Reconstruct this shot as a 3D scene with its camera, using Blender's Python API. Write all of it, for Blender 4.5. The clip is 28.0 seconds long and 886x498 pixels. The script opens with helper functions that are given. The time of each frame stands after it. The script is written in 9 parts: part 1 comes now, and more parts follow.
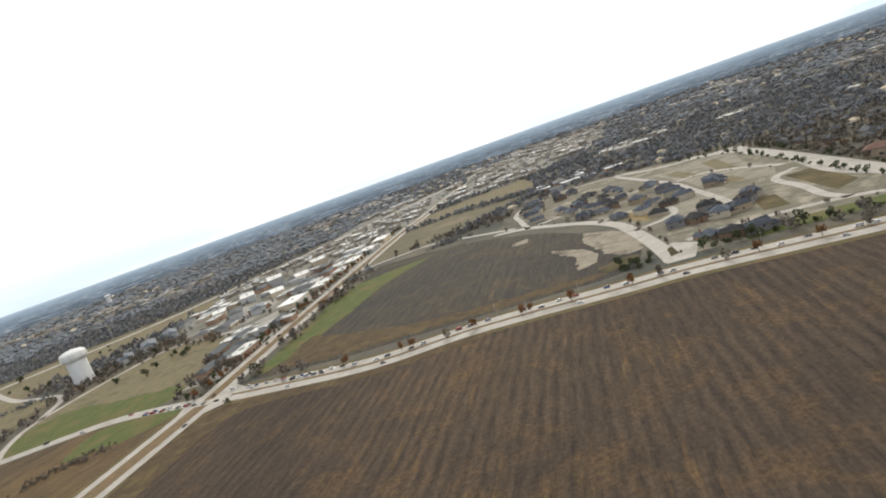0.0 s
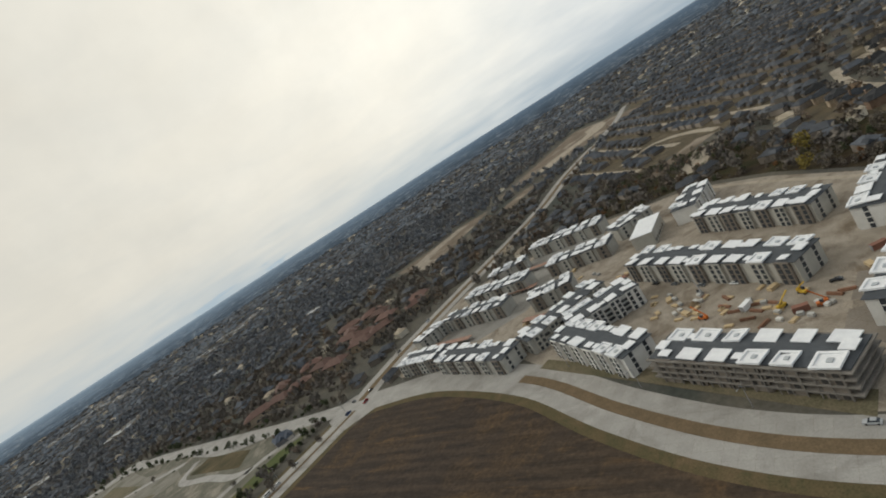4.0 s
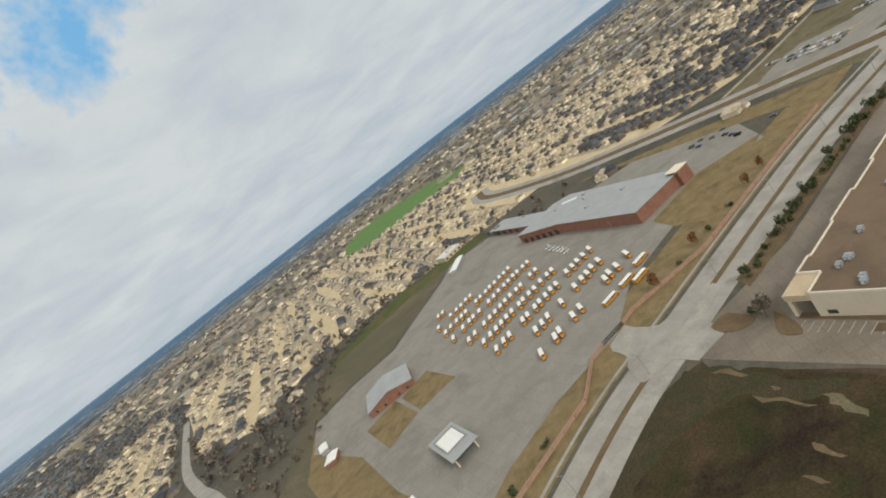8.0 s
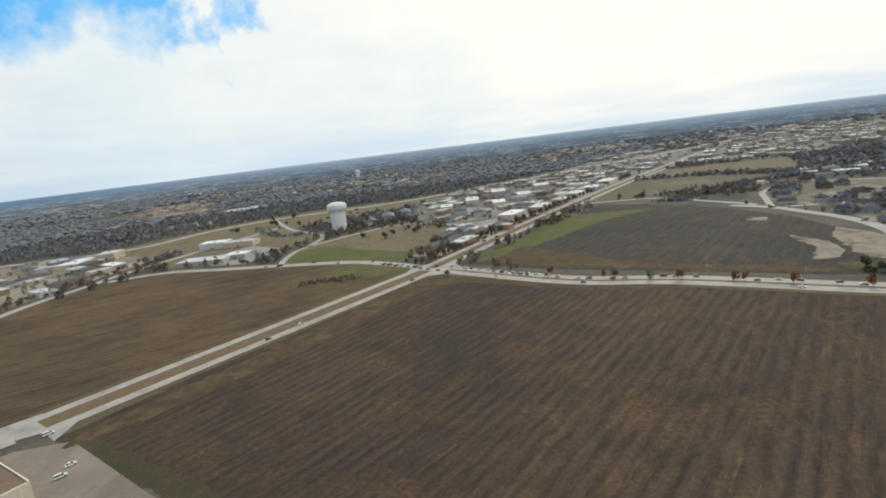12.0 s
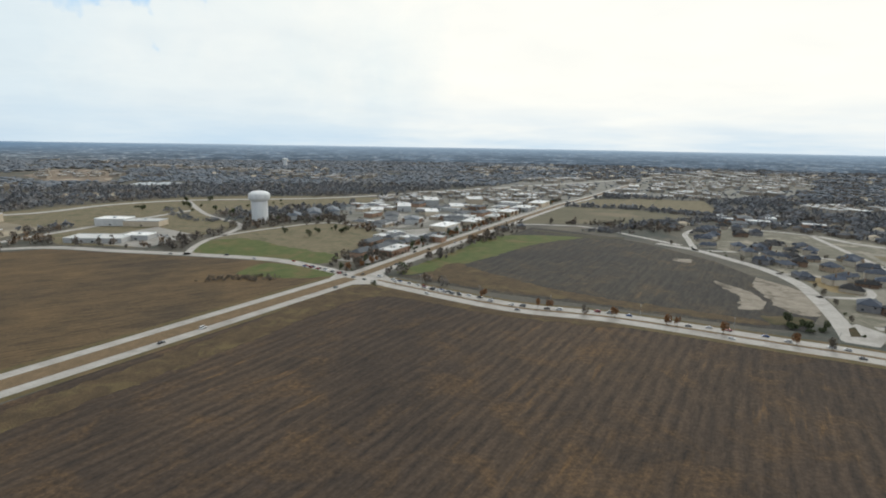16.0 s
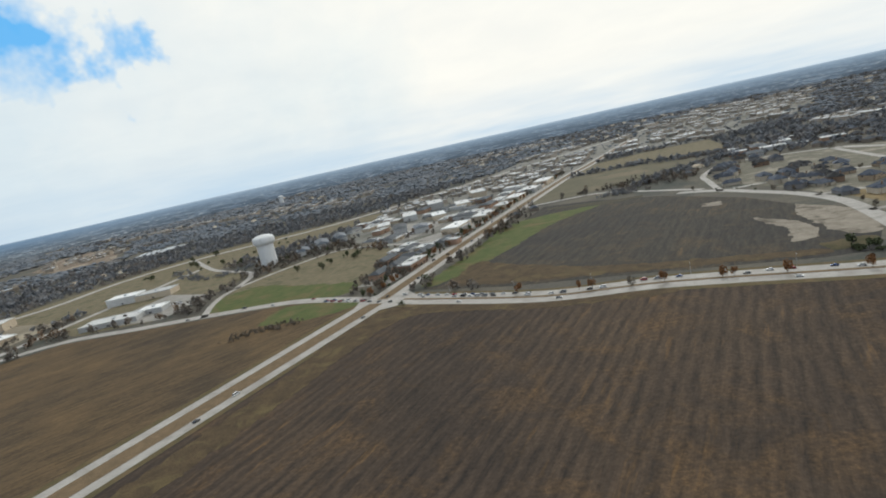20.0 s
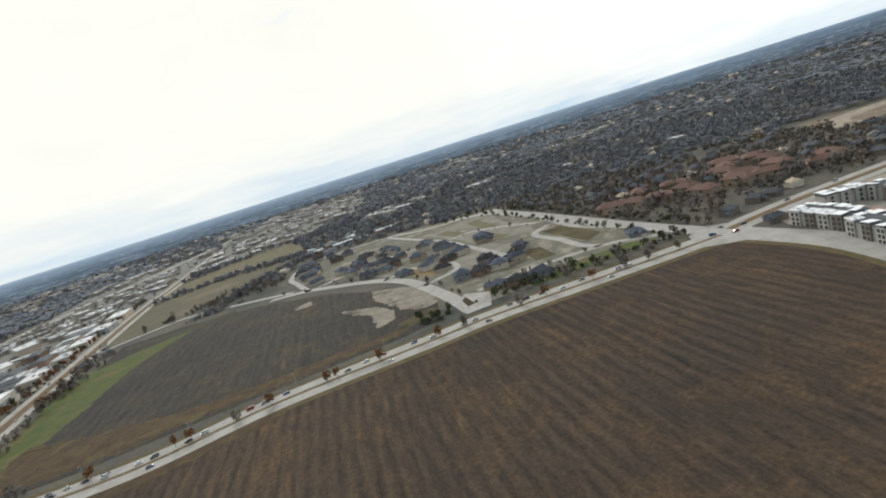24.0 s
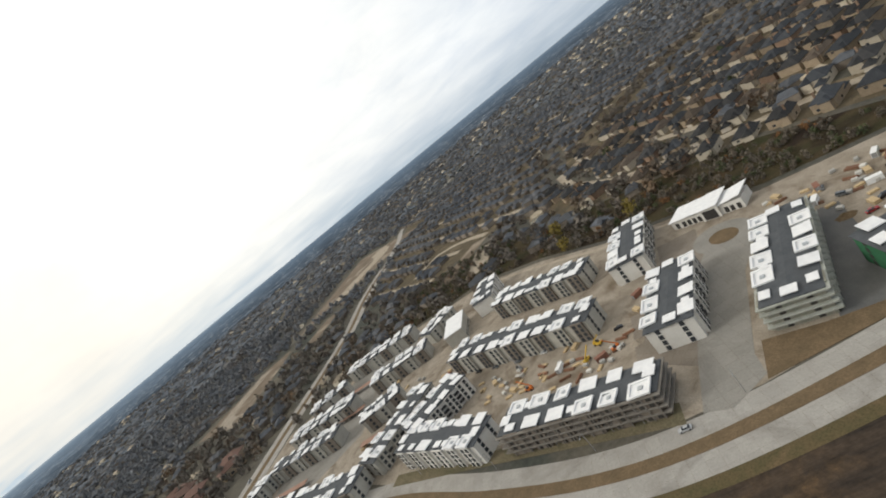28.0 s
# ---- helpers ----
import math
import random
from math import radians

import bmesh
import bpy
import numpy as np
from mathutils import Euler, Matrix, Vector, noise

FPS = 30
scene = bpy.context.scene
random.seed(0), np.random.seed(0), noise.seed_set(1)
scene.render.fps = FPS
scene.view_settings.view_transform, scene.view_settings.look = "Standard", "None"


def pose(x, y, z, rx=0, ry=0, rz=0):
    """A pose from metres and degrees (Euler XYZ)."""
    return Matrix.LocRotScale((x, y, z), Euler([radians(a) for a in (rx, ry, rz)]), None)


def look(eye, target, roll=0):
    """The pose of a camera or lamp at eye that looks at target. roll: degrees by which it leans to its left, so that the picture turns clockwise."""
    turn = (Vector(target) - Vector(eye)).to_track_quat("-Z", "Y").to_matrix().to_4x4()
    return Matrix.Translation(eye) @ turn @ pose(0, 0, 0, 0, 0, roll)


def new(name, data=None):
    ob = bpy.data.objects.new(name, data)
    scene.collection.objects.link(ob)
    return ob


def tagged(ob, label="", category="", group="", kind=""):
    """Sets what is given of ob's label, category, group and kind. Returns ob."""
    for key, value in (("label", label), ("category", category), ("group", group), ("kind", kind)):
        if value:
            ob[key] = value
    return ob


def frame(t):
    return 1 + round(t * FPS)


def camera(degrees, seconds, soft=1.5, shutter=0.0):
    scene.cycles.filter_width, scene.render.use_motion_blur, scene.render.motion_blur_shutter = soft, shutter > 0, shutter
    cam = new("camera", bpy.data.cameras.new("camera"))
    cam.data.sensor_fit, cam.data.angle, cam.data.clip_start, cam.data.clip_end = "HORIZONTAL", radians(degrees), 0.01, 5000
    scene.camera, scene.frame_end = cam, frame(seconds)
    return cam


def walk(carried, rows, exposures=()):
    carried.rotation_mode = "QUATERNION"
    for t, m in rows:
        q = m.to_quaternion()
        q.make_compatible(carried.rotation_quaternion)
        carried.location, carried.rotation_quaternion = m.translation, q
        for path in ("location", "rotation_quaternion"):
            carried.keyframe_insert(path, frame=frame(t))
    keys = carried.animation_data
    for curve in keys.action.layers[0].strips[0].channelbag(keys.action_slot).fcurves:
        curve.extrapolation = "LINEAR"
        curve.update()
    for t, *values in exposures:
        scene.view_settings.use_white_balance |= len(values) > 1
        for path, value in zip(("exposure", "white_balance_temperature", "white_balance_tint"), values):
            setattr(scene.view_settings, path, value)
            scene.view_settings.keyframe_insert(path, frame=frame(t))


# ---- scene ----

cam = camera(78.6, 28.0, soft=1.9)
PATH = [
    (0.0, (217.45, 272.82, 127.62), (233.63, 370.19, 111.59), -19.59),
    (0.5, (219.37, 274.76, 125.55), (244.93, 370.23, 110.31), -19.31),
    (1.0, (221.91, 276.15, 124.33), (259.96, 367.44, 109.57), -18.80),
    (1.5, (225.61, 277.39, 123.96), (274.12, 363.59, 109.29), -17.86),
    (2.0, (229.90, 277.10, 124.15), (288.73, 356.62, 109.44), -18.57),
    (2.5, (235.71, 275.99, 124.43), (303.91, 347.61, 109.62), -21.02),
    (4.5, (248.69, 282.73, 122.34), (347.69, 284.88, 108.39), -36.62),
    (5.0, (252.45, 276.94, 121.85), (347.23, 248.36, 107.77), -40.46),
    (5.5, (255.01, 270.77, 121.37), (335.04, 212.67, 106.56), -42.72),
    (6.0, (256.54, 262.20, 120.53), (308.75, 178.48, 104.28), -42.36),
    (6.5, (256.58, 252.36, 119.92), (273.52, 155.40, 102.29), -41.05),
    (7.0, (254.96, 242.55, 120.16), (237.30, 145.85, 101.76), -39.52),
    (7.5, (250.90, 234.02, 120.42), (202.14, 148.65, 102.14), -38.25),
    (8.0, (245.19, 226.44, 120.68), (173.16, 159.34, 103.03), -37.71),
    (8.5, (238.27, 221.71, 121.56), (151.27, 175.38, 104.70), -38.00),
    (9.0, (230.82, 216.52, 122.12), (134.62, 194.63, 105.83), -38.16),
    (9.5, (224.07, 214.23, 121.58), (125.72, 222.87, 105.71), -37.57),
    (10.0, (219.13, 213.97, 122.07), (129.12, 254.40, 105.87), -34.04),
    (10.5, (214.38, 216.81, 122.50), (142.57, 284.23, 105.29), -27.78),
    (11.0, (211.22, 218.52, 123.07), (158.14, 301.30, 104.89), -19.17),
    (11.5, (207.78, 221.03, 123.52), (174.35, 313.38, 104.70), -11.77),
    (12.0, (202.88, 222.28, 123.93), (180.08, 317.80, 105.06), -7.00),
    (12.5, (198.88, 226.72, 124.26), (184.66, 323.82, 105.04), -2.36),
    (13.0, (196.34, 232.19, 124.34), (188.57, 329.98, 104.94), -0.22),
    (13.5, (194.35, 236.64, 124.44), (187.10, 334.47, 105.03), 0.15),
    (15.5, (190.84, 249.52, 126.22), (184.04, 347.46, 107.24), 0.97),
    (16.0, (188.55, 252.81, 126.33), (179.94, 350.61, 107.35), 0.97),
    (16.5, (187.07, 256.56, 126.50), (180.55, 354.49, 107.33), 1.09),
    (17.0, (185.06, 260.14, 126.72), (175.98, 357.88, 107.61), 1.52),
    (17.5, (183.15, 263.08, 127.10), (172.12, 360.63, 108.06), 1.24),
    (18.0, (181.48, 266.60, 127.30), (168.75, 363.96, 108.32), -0.48),
    (18.5, (179.77, 269.96, 127.10), (165.38, 367.07, 108.10), -2.95),
    (19.0, (178.70, 272.55, 126.63), (160.89, 369.08, 107.56), -6.72),
    (19.5, (179.15, 276.23, 126.14), (166.44, 373.60, 107.22), -10.06),
    (20.0, (178.06, 280.71, 125.91), (167.43, 378.35, 107.12), -12.51),
    (20.5, (177.71, 284.75, 126.26), (171.74, 382.83, 107.68), -15.32),
    (21.0, (177.46, 288.83, 127.08), (179.90, 387.13, 108.88), -16.90),
    (21.5, (178.50, 293.28, 127.44), (191.94, 390.70, 109.33), -17.02),
    (23.5, (194.19, 311.41, 123.99), (243.64, 396.40, 105.81), -16.32),
    (24.0, (199.58, 313.05, 124.16), (257.40, 392.54, 105.78), -17.37),
    (24.5, (204.93, 314.45, 124.55), (270.15, 388.03, 106.29), -18.46),
    (25.0, (209.51, 314.52, 125.22), (281.99, 380.90, 106.74), -19.13),
    (25.5, (214.01, 314.33, 125.65), (293.16, 372.49, 106.89), -20.05),
    (26.0, (218.87, 313.51, 126.32), (303.31, 363.62, 107.37), -22.05),
    (26.5, (223.09, 312.03, 127.11), (315.04, 346.45, 108.13), -25.39),
    (27.0, (227.27, 308.33, 127.05), (323.22, 329.50, 108.47), -28.93),
    (27.5, (235.57, 303.93, 125.43), (333.78, 310.80, 107.88), -34.17),
    (28.0, (241.75, 297.27, 122.83), (339.01, 280.96, 106.26), -39.32),]
EXPOSURE = [(0.0, 0.15, 6250, 8), (1.0, -0.12, 6050, 7), (2.5, -0.18, 6050, 7), (4.5, -0.90, 6050, 4), (5.5, -0.90, 6200, 4), (6.0, -0.78, 6400, 5), (7.0, -0.36, 6500, 7), (8.0, -0.40, 6300, 5), (9.0, -0.56, 6200, 4), (10.5, -0.58, 5750, 3), (11.0, -0.48, 5650, 2),
            (12.0, -0.20, 5950, 6), (12.5, 0.12, 6000, 7), (13.0, 0.42, 6050, 7), (13.5, 0.36, 6050, 7), (15.0, -0.2, 5850, 5), (16.0, -0.24, 5800, 5), (20.0, -0.30, 5780, 5), (22.0, -0.30, 5800, 5), (25.0, -0.22, 5850, 5), (28.0, -0.42, 6150, 7)]
walk(cam, [(t, look(eye, target, roll)) for t, eye, target, roll in PATH], EXPOSURE)

# ---- light: bright broken overcast, the sun behind cloud ----
SUN = Vector((math.sin(radians(18)) * math.cos(radians(34)), math.cos(radians(18)) * math.cos(radians(34)), math.sin(radians(34))))
world = bpy.data.worlds.new("overcast_sky")
scene.world = world
world.use_nodes = True


class Nodes:
    """Short helper for node trees."""

    def __init__(self, tree):
        self.t = tree
        tree.nodes.clear()

    def add(self, kind, ins=None, **props):
        n = self.t.nodes.new(kind)
        for k, v in props.items():
            setattr(n, k, v)
        for k, v in (ins or {}).items():
            if isinstance(v, bpy.types.NodeSocket):
                self.t.links.new(v, n.inputs[k])
            else:
                n.inputs[k].default_value = v
        return n

    def noise(self, vec, scale, detail=3.0, rough=0.55, distortion=0.0):
        return self.add("ShaderNodeTexNoise", {"Vector": vec, "Scale": scale, "Detail": detail, "Roughness": rough, "Distortion": distortion})

    def ramp(self, fac, stops):
        n = self.add("ShaderNodeValToRGB", {"Fac": fac})
        e = n.color_ramp.elements
        while len(e) < len(stops):
            e.new(0.5)
        for el, (p, c) in zip(e, stops):
            el.position = p
            el.color = (c, c, c, 1) if isinstance(c, (int, float)) else (*c, 1)
        return n.outputs["Color"]

    def mix(self, fac, a, b, blend="MIX"):
        n = self.add("ShaderNodeMix", data_type="RGBA", blend_type=blend)
        for sock, v in ((n.inputs[0], fac), (n.inputs[6], a), (n.inputs[7], b)):
            if isinstance(v, bpy.types.NodeSocket):
                self.t.links.new(v, sock)
            else:
                sock.default_value = v if isinstance(v, (int, float)) else (*v[:3], 1)
        return n.outputs[2]

    def math(self, op, a, b=0.0):
        return self.add("ShaderNodeMath", {0: a, 1: b}, operation=op).outputs[0]


def build_sky():
    N = Nodes(world.node_tree)
    co = N.add("ShaderNodeTexCoord").outputs["Generated"]
    sky = N.add("ShaderNodeTexSky", sky_type="NISHITA", sun_disc=False, sun_elevation=radians(34), sun_rotation=radians(18), altitude=200.0, air_density=1.0, dust_density=1.5)
    # cloud plane: direction divided by its height, so the cover flattens to the horizon
    sep = N.add("ShaderNodeSeparateXYZ", {0: co})
    up = N.math("ADD", N.math("MAXIMUM", sep.outputs[2], 0.0), 0.16)
    flat = N.add("ShaderNodeCombineXYZ", {0: N.math("DIVIDE", sep.outputs[0], up), 1: N.math("DIVIDE", sep.outputs[1], up), 2: 0.0}).outputs[0]
    shift = N.add("ShaderNodeMapping", {"Vector": flat, "Location": CLOUD_SHIFT, "Rotation": (0, 0, radians(35)), "Scale": (1.0, 1.0, 1.0)}).outputs[0]
    big = N.noise(shift, 0.55, 5.0, 0.52, 0.25).outputs["Fac"]
    fine = N.noise(shift, 2.2, 6.0, 0.6, 0.4).outputs["Fac"]
    cover = N.ramp(N.math("ADD", N.math("MULTIPLY", big, 0.8), N.math("MULTIPLY", fine, 0.2)), [(0.23, 0.0), (0.34, 1.0)])
    # breaks in the cloud where blue shows
    wob = N.add("ShaderNodeVectorMath", {0: N.noise(co, 5.0, 5.0, 0.6).outputs["Color"], 1: (0.5, 0.5, 0.5)}, operation="SUBTRACT").outputs[0]
    bent = N.add("ShaderNodeVectorMath", {0: co, 1: N.add("ShaderNodeVectorMath", {0: wob, 1: (0.5, 0.5, 0.32)}, operation="MULTIPLY").outputs[0]}, operation="ADD").outputs[0]
    for yaw, lift, wide, least in BREAKS:
        d = (-math.sin(radians(yaw)) * math.cos(radians(lift)), math.cos(radians(yaw)) * math.cos(radians(lift)), math.sin(radians(lift)))
        near = N.add("ShaderNodeVectorMath", {0: bent, 1: d}, operation="DISTANCE").outputs["Value"]
        cover = N.mix(1.0, cover, N.ramp(near, [(wide * 0.5, least), (wide * 1.3, 1.0)]), "MULTIPLY")
    toward = N.add("ShaderNodeVectorMath", {0: co, 1: tuple(SUN)}, operation="DOT_PRODUCT").outputs["Value"]
    glow = N.ramp(N.math("MULTIPLY", N.math("ADD", toward, 1.0), 0.5), [(0.0, 0.14), (0.42, 0.18), (0.60, 0.55), (0.74, 0.98), (1.0, 1.0)])
    body = N.ramp(N.math("ADD", N.math("MULTIPLY", fine, 0.55), N.math("MULTIPLY", big, 0.45)), [(0.36, (0.74, 0.775, 0.815)), (0.60, (1.0, 0.985, 0.95))])
    veil = N.mix(N.math("MULTIPLY", glow, 0.75), body, (1.0, 1.0, 1.0))
    cloud = N.mix(1.0, veil, N.mix(glow, (7.8, 8.3, 9.1), (13.5, 12.1, 10.3)), "MULTIPLY")
    for yaw, lift, wide, most in THIN_CLOUD:
        d = (-math.sin(radians(yaw)) * math.cos(radians(lift)), math.cos(radians(yaw)) * math.cos(radians(lift)), math.sin(radians(lift)))
        near = N.add("ShaderNodeVectorMath", {0: bent, 1: d}, operation="DISTANCE").outputs["Value"]
        cloud = N.mix(1.0, cloud, N.ramp(near, [(wide * 0.12, most), (wide * 1.25, 1.0)]), "MULTIPLY")
    base = N.mix(cover, N.mix(0.75, sky.outputs[0], (1.3, 6.3, 11.8)), cloud)
    # a pale blue-grey band of far cloud low over the horizon
    low = N.ramp(sep.outputs[2], [(0.0, 0.85), (0.03, 0.5), (0.09, 0.0)])
    low = N.math("MULTIPLY", low, N.ramp(N.noise(N.add("ShaderNodeMapping", {"Vector": co, "Scale": (3.0, 3.0, 26.0)}).outputs[0], 1.0, 4.0, 0.6).outputs["Fac"], [(0.36, 0.35), (0.62, 1.0)]))
    base = N.mix(low, base, N.mix(glow, (5.3, 6.0, 6.8), (7.2, 8.4, 9.3)))
    bg = N.add("ShaderNodeBackground", {"Color": base, "Strength": 0.1})
    N.add("ShaderNodeOutputWorld", {"Surface": bg.outputs[0]})


CLOUD_SHIFT = (2.3, 0.7, 0.0)
THIN_CLOUD = ((272, 20, 0.62, 1.4), (226, 14, 0.8, 1.25), (42, 5, 0.38, (0.74, 0.84, 0.95)), (16, 4, 0.22, (0.82, 0.89, 0.96)))
BREAKS = ((84, 25, 0.24, 0.70), (62, 26, 0.13, 0.4), (46, 17, 0.09, 0.06), (39, 15, 0.075, 0.08), (35, 12, 0.04, 0.3), (86, 20.5, 0.045, 0.5), (77, 20.5, 0.05, 0.45), (69, 19.5, 0.05, 0.4), (119, 30, 0.08, 0.3), (-128, 24, 0.1, 0.35), (150, 26, 0.08, 0.2), (160, 24, 0.05, 0.3), (174, 11, 0.045, 0.55), (179, 9, 0.035, 0.55), (-133, 28, 0.08, 0.4), (-149, 8.5, 0.05, 0.5))
build_sky()

sun_data = bpy.data.lights.new("sun", "SUN")
sun_data.energy, sun_data.angle, sun_data.color = 2.0, radians(12), (1.0, 0.95, 0.87)
sun = new("sun", sun_data)
sun.matrix_world = look(SUN * 1000, (0, 0, 0))

# ---- materials ----
MATS = {}


def surface(name, a, b, size=4.0, fine=0.4, rough=0.85, bump=0.0, grit=0.25, third=None, spread=0.0, metal=0.0, coord="Object", stretch=None, island=0.0, spec=0.3, joints=None):
    """A weathered surface: colour a to b in patches of about size metres, fine grain, bump, and a third colour in blotches."""
    if name in MATS:
        return MATS[name]
    m = MATS[name] = bpy.data.materials.new(name)
    m.use_nodes = True
    N = Nodes(m.node_tree)
    co = N.add("ShaderNodeTexCoord").outputs[coord] if coord != "World" else N.add("ShaderNodeNewGeometry").outputs["Position"]
    if stretch:
        co = N.add("ShaderNodeMapping", {"Vector": co, "Scale": stretch}).outputs[0]
    patch = N.noise(co, 1.0 / size, 4.0, 0.6).outputs["Fac"]
    grain = N.noise(co, 1.0 / fine, 3.0, 0.65).outputs["Fac"]
    col = N.mix(N.ramp(patch, [(0.35, 0.0), (0.65, 1.0)]), a, b)
    if third:
        blot = N.noise(co, 0.45 / size, 5.0, 0.65, 0.6).outputs["Fac"]
        col = N.mix(N.ramp(blot, [(0.52, 0.0), (0.66, 1.0)]), col, third)
    col = N.mix(1.0, col, N.ramp(grain, [(0.25, 1.0 - grit), (0.75, 1.0 + grit)]), "MULTIPLY")
    if joints:
        turned = N.add("ShaderNodeMapping", {"Vector": co, "Rotation": (0, 0, joints[1])}).outputs[0]
        lines = N.add("ShaderNodeTexBrick", {"Vector": turned, "Scale": 1.0, "Mortar Size": joints[2], "Mortar Smooth": 0.4, "Brick Width": joints[0], "Row Height": joints[0], "Color1": (0.95, 0.95, 0.95, 1), "Color2": (1.05, 1.05, 1.05, 1), "Mortar": (0.72, 0.66, 0.6, 1)}, offset=0.0)
        col = N.mix(1.0, col, lines.outputs["Color"], "MULTIPLY")
    if spread:
        rnd = N.add("ShaderNodeObjectInfo").outputs["Random"]
        col = N.mix(1.0, col, N.ramp(rnd, [(0.0, 1.0 - spread), (1.0, 1.0 + spread)]), "MULTIPLY")
    if island:
        rnd = N.add("ShaderNodeNewGeometry").outputs["Random Per Island"]
        col = N.mix(1.0, col, N.ramp(rnd, [(0.0, 1.0 - island), (1.0, 1.0 + island)]), "MULTIPLY")
    bs = N.add("ShaderNodeBsdfPrincipled", {"Base Color": col, "Roughness": rough, "Metallic": metal, "Specular IOR Level": spec})
    if bump:
        b = N.add("ShaderNodeBump", {"Height": grain, "Distance": bump, "Strength": 0.6})
        N.t.links.new(b.outputs[0], bs.inputs["Normal"])
    N.add("ShaderNodeOutputMaterial", {"Surface": bs.outputs[0]})
    return m


def tilled(name, dark, light, weed, angle, period, strength=0.5, drift=1.0):
    """Ploughed earth: faint broken rows of soil and stubble along angle, with rusty weedy patches."""
    m = MATS[name] = bpy.data.materials.new(name)
    m.use_nodes = True
    N = Nodes(m.node_tree)
    pos = N.add("ShaderNodeNewGeometry").outputs["Position"]
    warp = N.noise(pos, 0.009, 3.0, 0.5)
    bent = N.add("ShaderNodeVectorMath", {0: pos, 1: N.add("ShaderNodeVectorMath", {0: warp.outputs["Color"], 1: (5, 5, 0)}, operation="MULTIPLY").outputs[0]}, operation="ADD").outputs[0]
    row = N.add("ShaderNodeMapping", {"Vector": bent, "Rotation": (0, 0, -angle)}).outputs[0]
    long = N.add("ShaderNodeMapping", {"Vector": row, "Scale": (0.13, 1.0, 1.0)}).outputs[0]
    wave = N.add("ShaderNodeTexWave", {"Vector": row, "Scale": 0.314 / period, "Distortion": 3.2, "Detail": 5.0, "Detail Scale": 2.4, "Detail Roughness": 0.75}, wave_type="BANDS", bands_direction="Y").outputs["Fac"]
    streak = N.noise(long, 0.30, 5.0, 0.68).outputs["Fac"]
    wisp = N.noise(long, 1.1, 3.0, 0.6).outputs["Fac"]
    patch = N.noise(pos, 0.012, 4.0, 0.6).outputs["Fac"]
    clod = N.noise(pos, 0.42, 5.0, 0.72).outputs["Fac"]
    rowmix = N.math("MULTIPLY", wave, N.ramp(patch, [(0.32, 0.1), (0.62, 1.0)]))
    f = N.math("ADD", N.math("MULTIPLY", rowmix, strength), N.math("ADD", N.math("MULTIPLY", streak, 0.8 - strength), N.math("MULTIPLY", wisp, 0.2)))
    col = N.mix(N.ramp(f, [(0.30, 0.0), (0.60, 1.0)]), dark, light)
    wn = N.noise(pos, 0.028, 6.0, 0.72, 0.5).outputs["Fac"]
    col = N.mix(N.math("MULTIPLY", N.ramp(wn, [(0.50, 0.0), (0.70, 0.8)]), N.ramp(clod, [(0.35, 0.15), (0.7, 0.9)])), col, weed)
    tuft = N.noise(long, 0.16, 4.0, 0.7).outputs["Fac"]
    col = N.mix(N.math("MULTIPLY", N.ramp(tuft, [(0.57, 0.0), (0.70, 0.5)]), N.ramp(N.noise(pos, 0.011, 3.0, 0.5).outputs["Fac"], [(0.42, 0.0), (0.58, 1.0)])), col, tuple(1.15 * q for q in weed))
    broad = N.noise(pos, 0.0055 * max(1.0, drift), 3.0 + drift, 0.5).outputs["Fac"]
    col = N.mix(1.0, col, N.ramp(broad, [(0.3, tuple(1 - drift * q for q in (0.20, 0.18, 0.12))), (0.7, tuple(1 + drift * q for q in (0.20, 0.15, 0.06)))]), "MULTIPLY")
    col = N.mix(1.0, col, N.ramp(clod, [(0.25, 0.66), (0.75, 1.34)]), "MULTIPLY")
    bs = N.add("ShaderNodeBsdfPrincipled", {"Base Color": col, "Roughness": 0.95, "Specular IOR Level": 0.12})
    b = N.add("ShaderNodeBump", {"Height": N.math("ADD", wave, clod), "Distance": 0.25, "Strength": 0.4})
    N.t.links.new(b.outputs[0], bs.inputs["Normal"])
    N.add("ShaderNodeOutputMaterial", {"Surface": bs.outputs[0]})
    return m


ROW = math.atan2(0.90, 0.43)
M_GROUND = surface("dry_winter_land", (0.082, 0.078, 0.068), (0.118, 0.106, 0.083), 60, 3.0, 0.95, third=(0.058, 0.063, 0.055), coord="World", spec=0.1)
M_FIELD = tilled("ploughed_field", (0.027, 0.023, 0.020), (0.070, 0.052, 0.038), (0.128, 0.078, 0.034), ROW, 7.6, 0.17)
M_FIELD_N = tilled("ploughed_black_field", (0.024, 0.024, 0.024), (0.058, 0.053, 0.045), (0.115, 0.08, 0.042), math.atan2(127, 64), 11.0, 0.09)
M_FIELD_W = tilled("stubble_field", (0.036, 0.029, 0.021), (0.116, 0.083, 0.047), (0.034, 0.030, 0.022), math.atan2(0.65, 0.75), 30.0, 0.08, 1.7)
M_DRY = surface("dry_grass", (0.165, 0.138, 0.09), (0.122, 0.108, 0.068), 9, 0.8, 0.95, third=(0.09, 0.088, 0.052), coord="World", grit=0.3, spec=0.1)
M_LAWN = surface("winter_lawn", (0.222, 0.17, 0.095), (0.17, 0.132, 0.07), 7, 0.7, 0.95, third=(0.13, 0.106, 0.055), coord="World", spec=0.1)
M_GREEN = surface("green_grass", (0.066, 0.086, 0.030), (0.094, 0.102, 0.040), 14, 0.9, 0.95, third=(0.125, 0.10, 0.05), coord="World", spec=0.1)
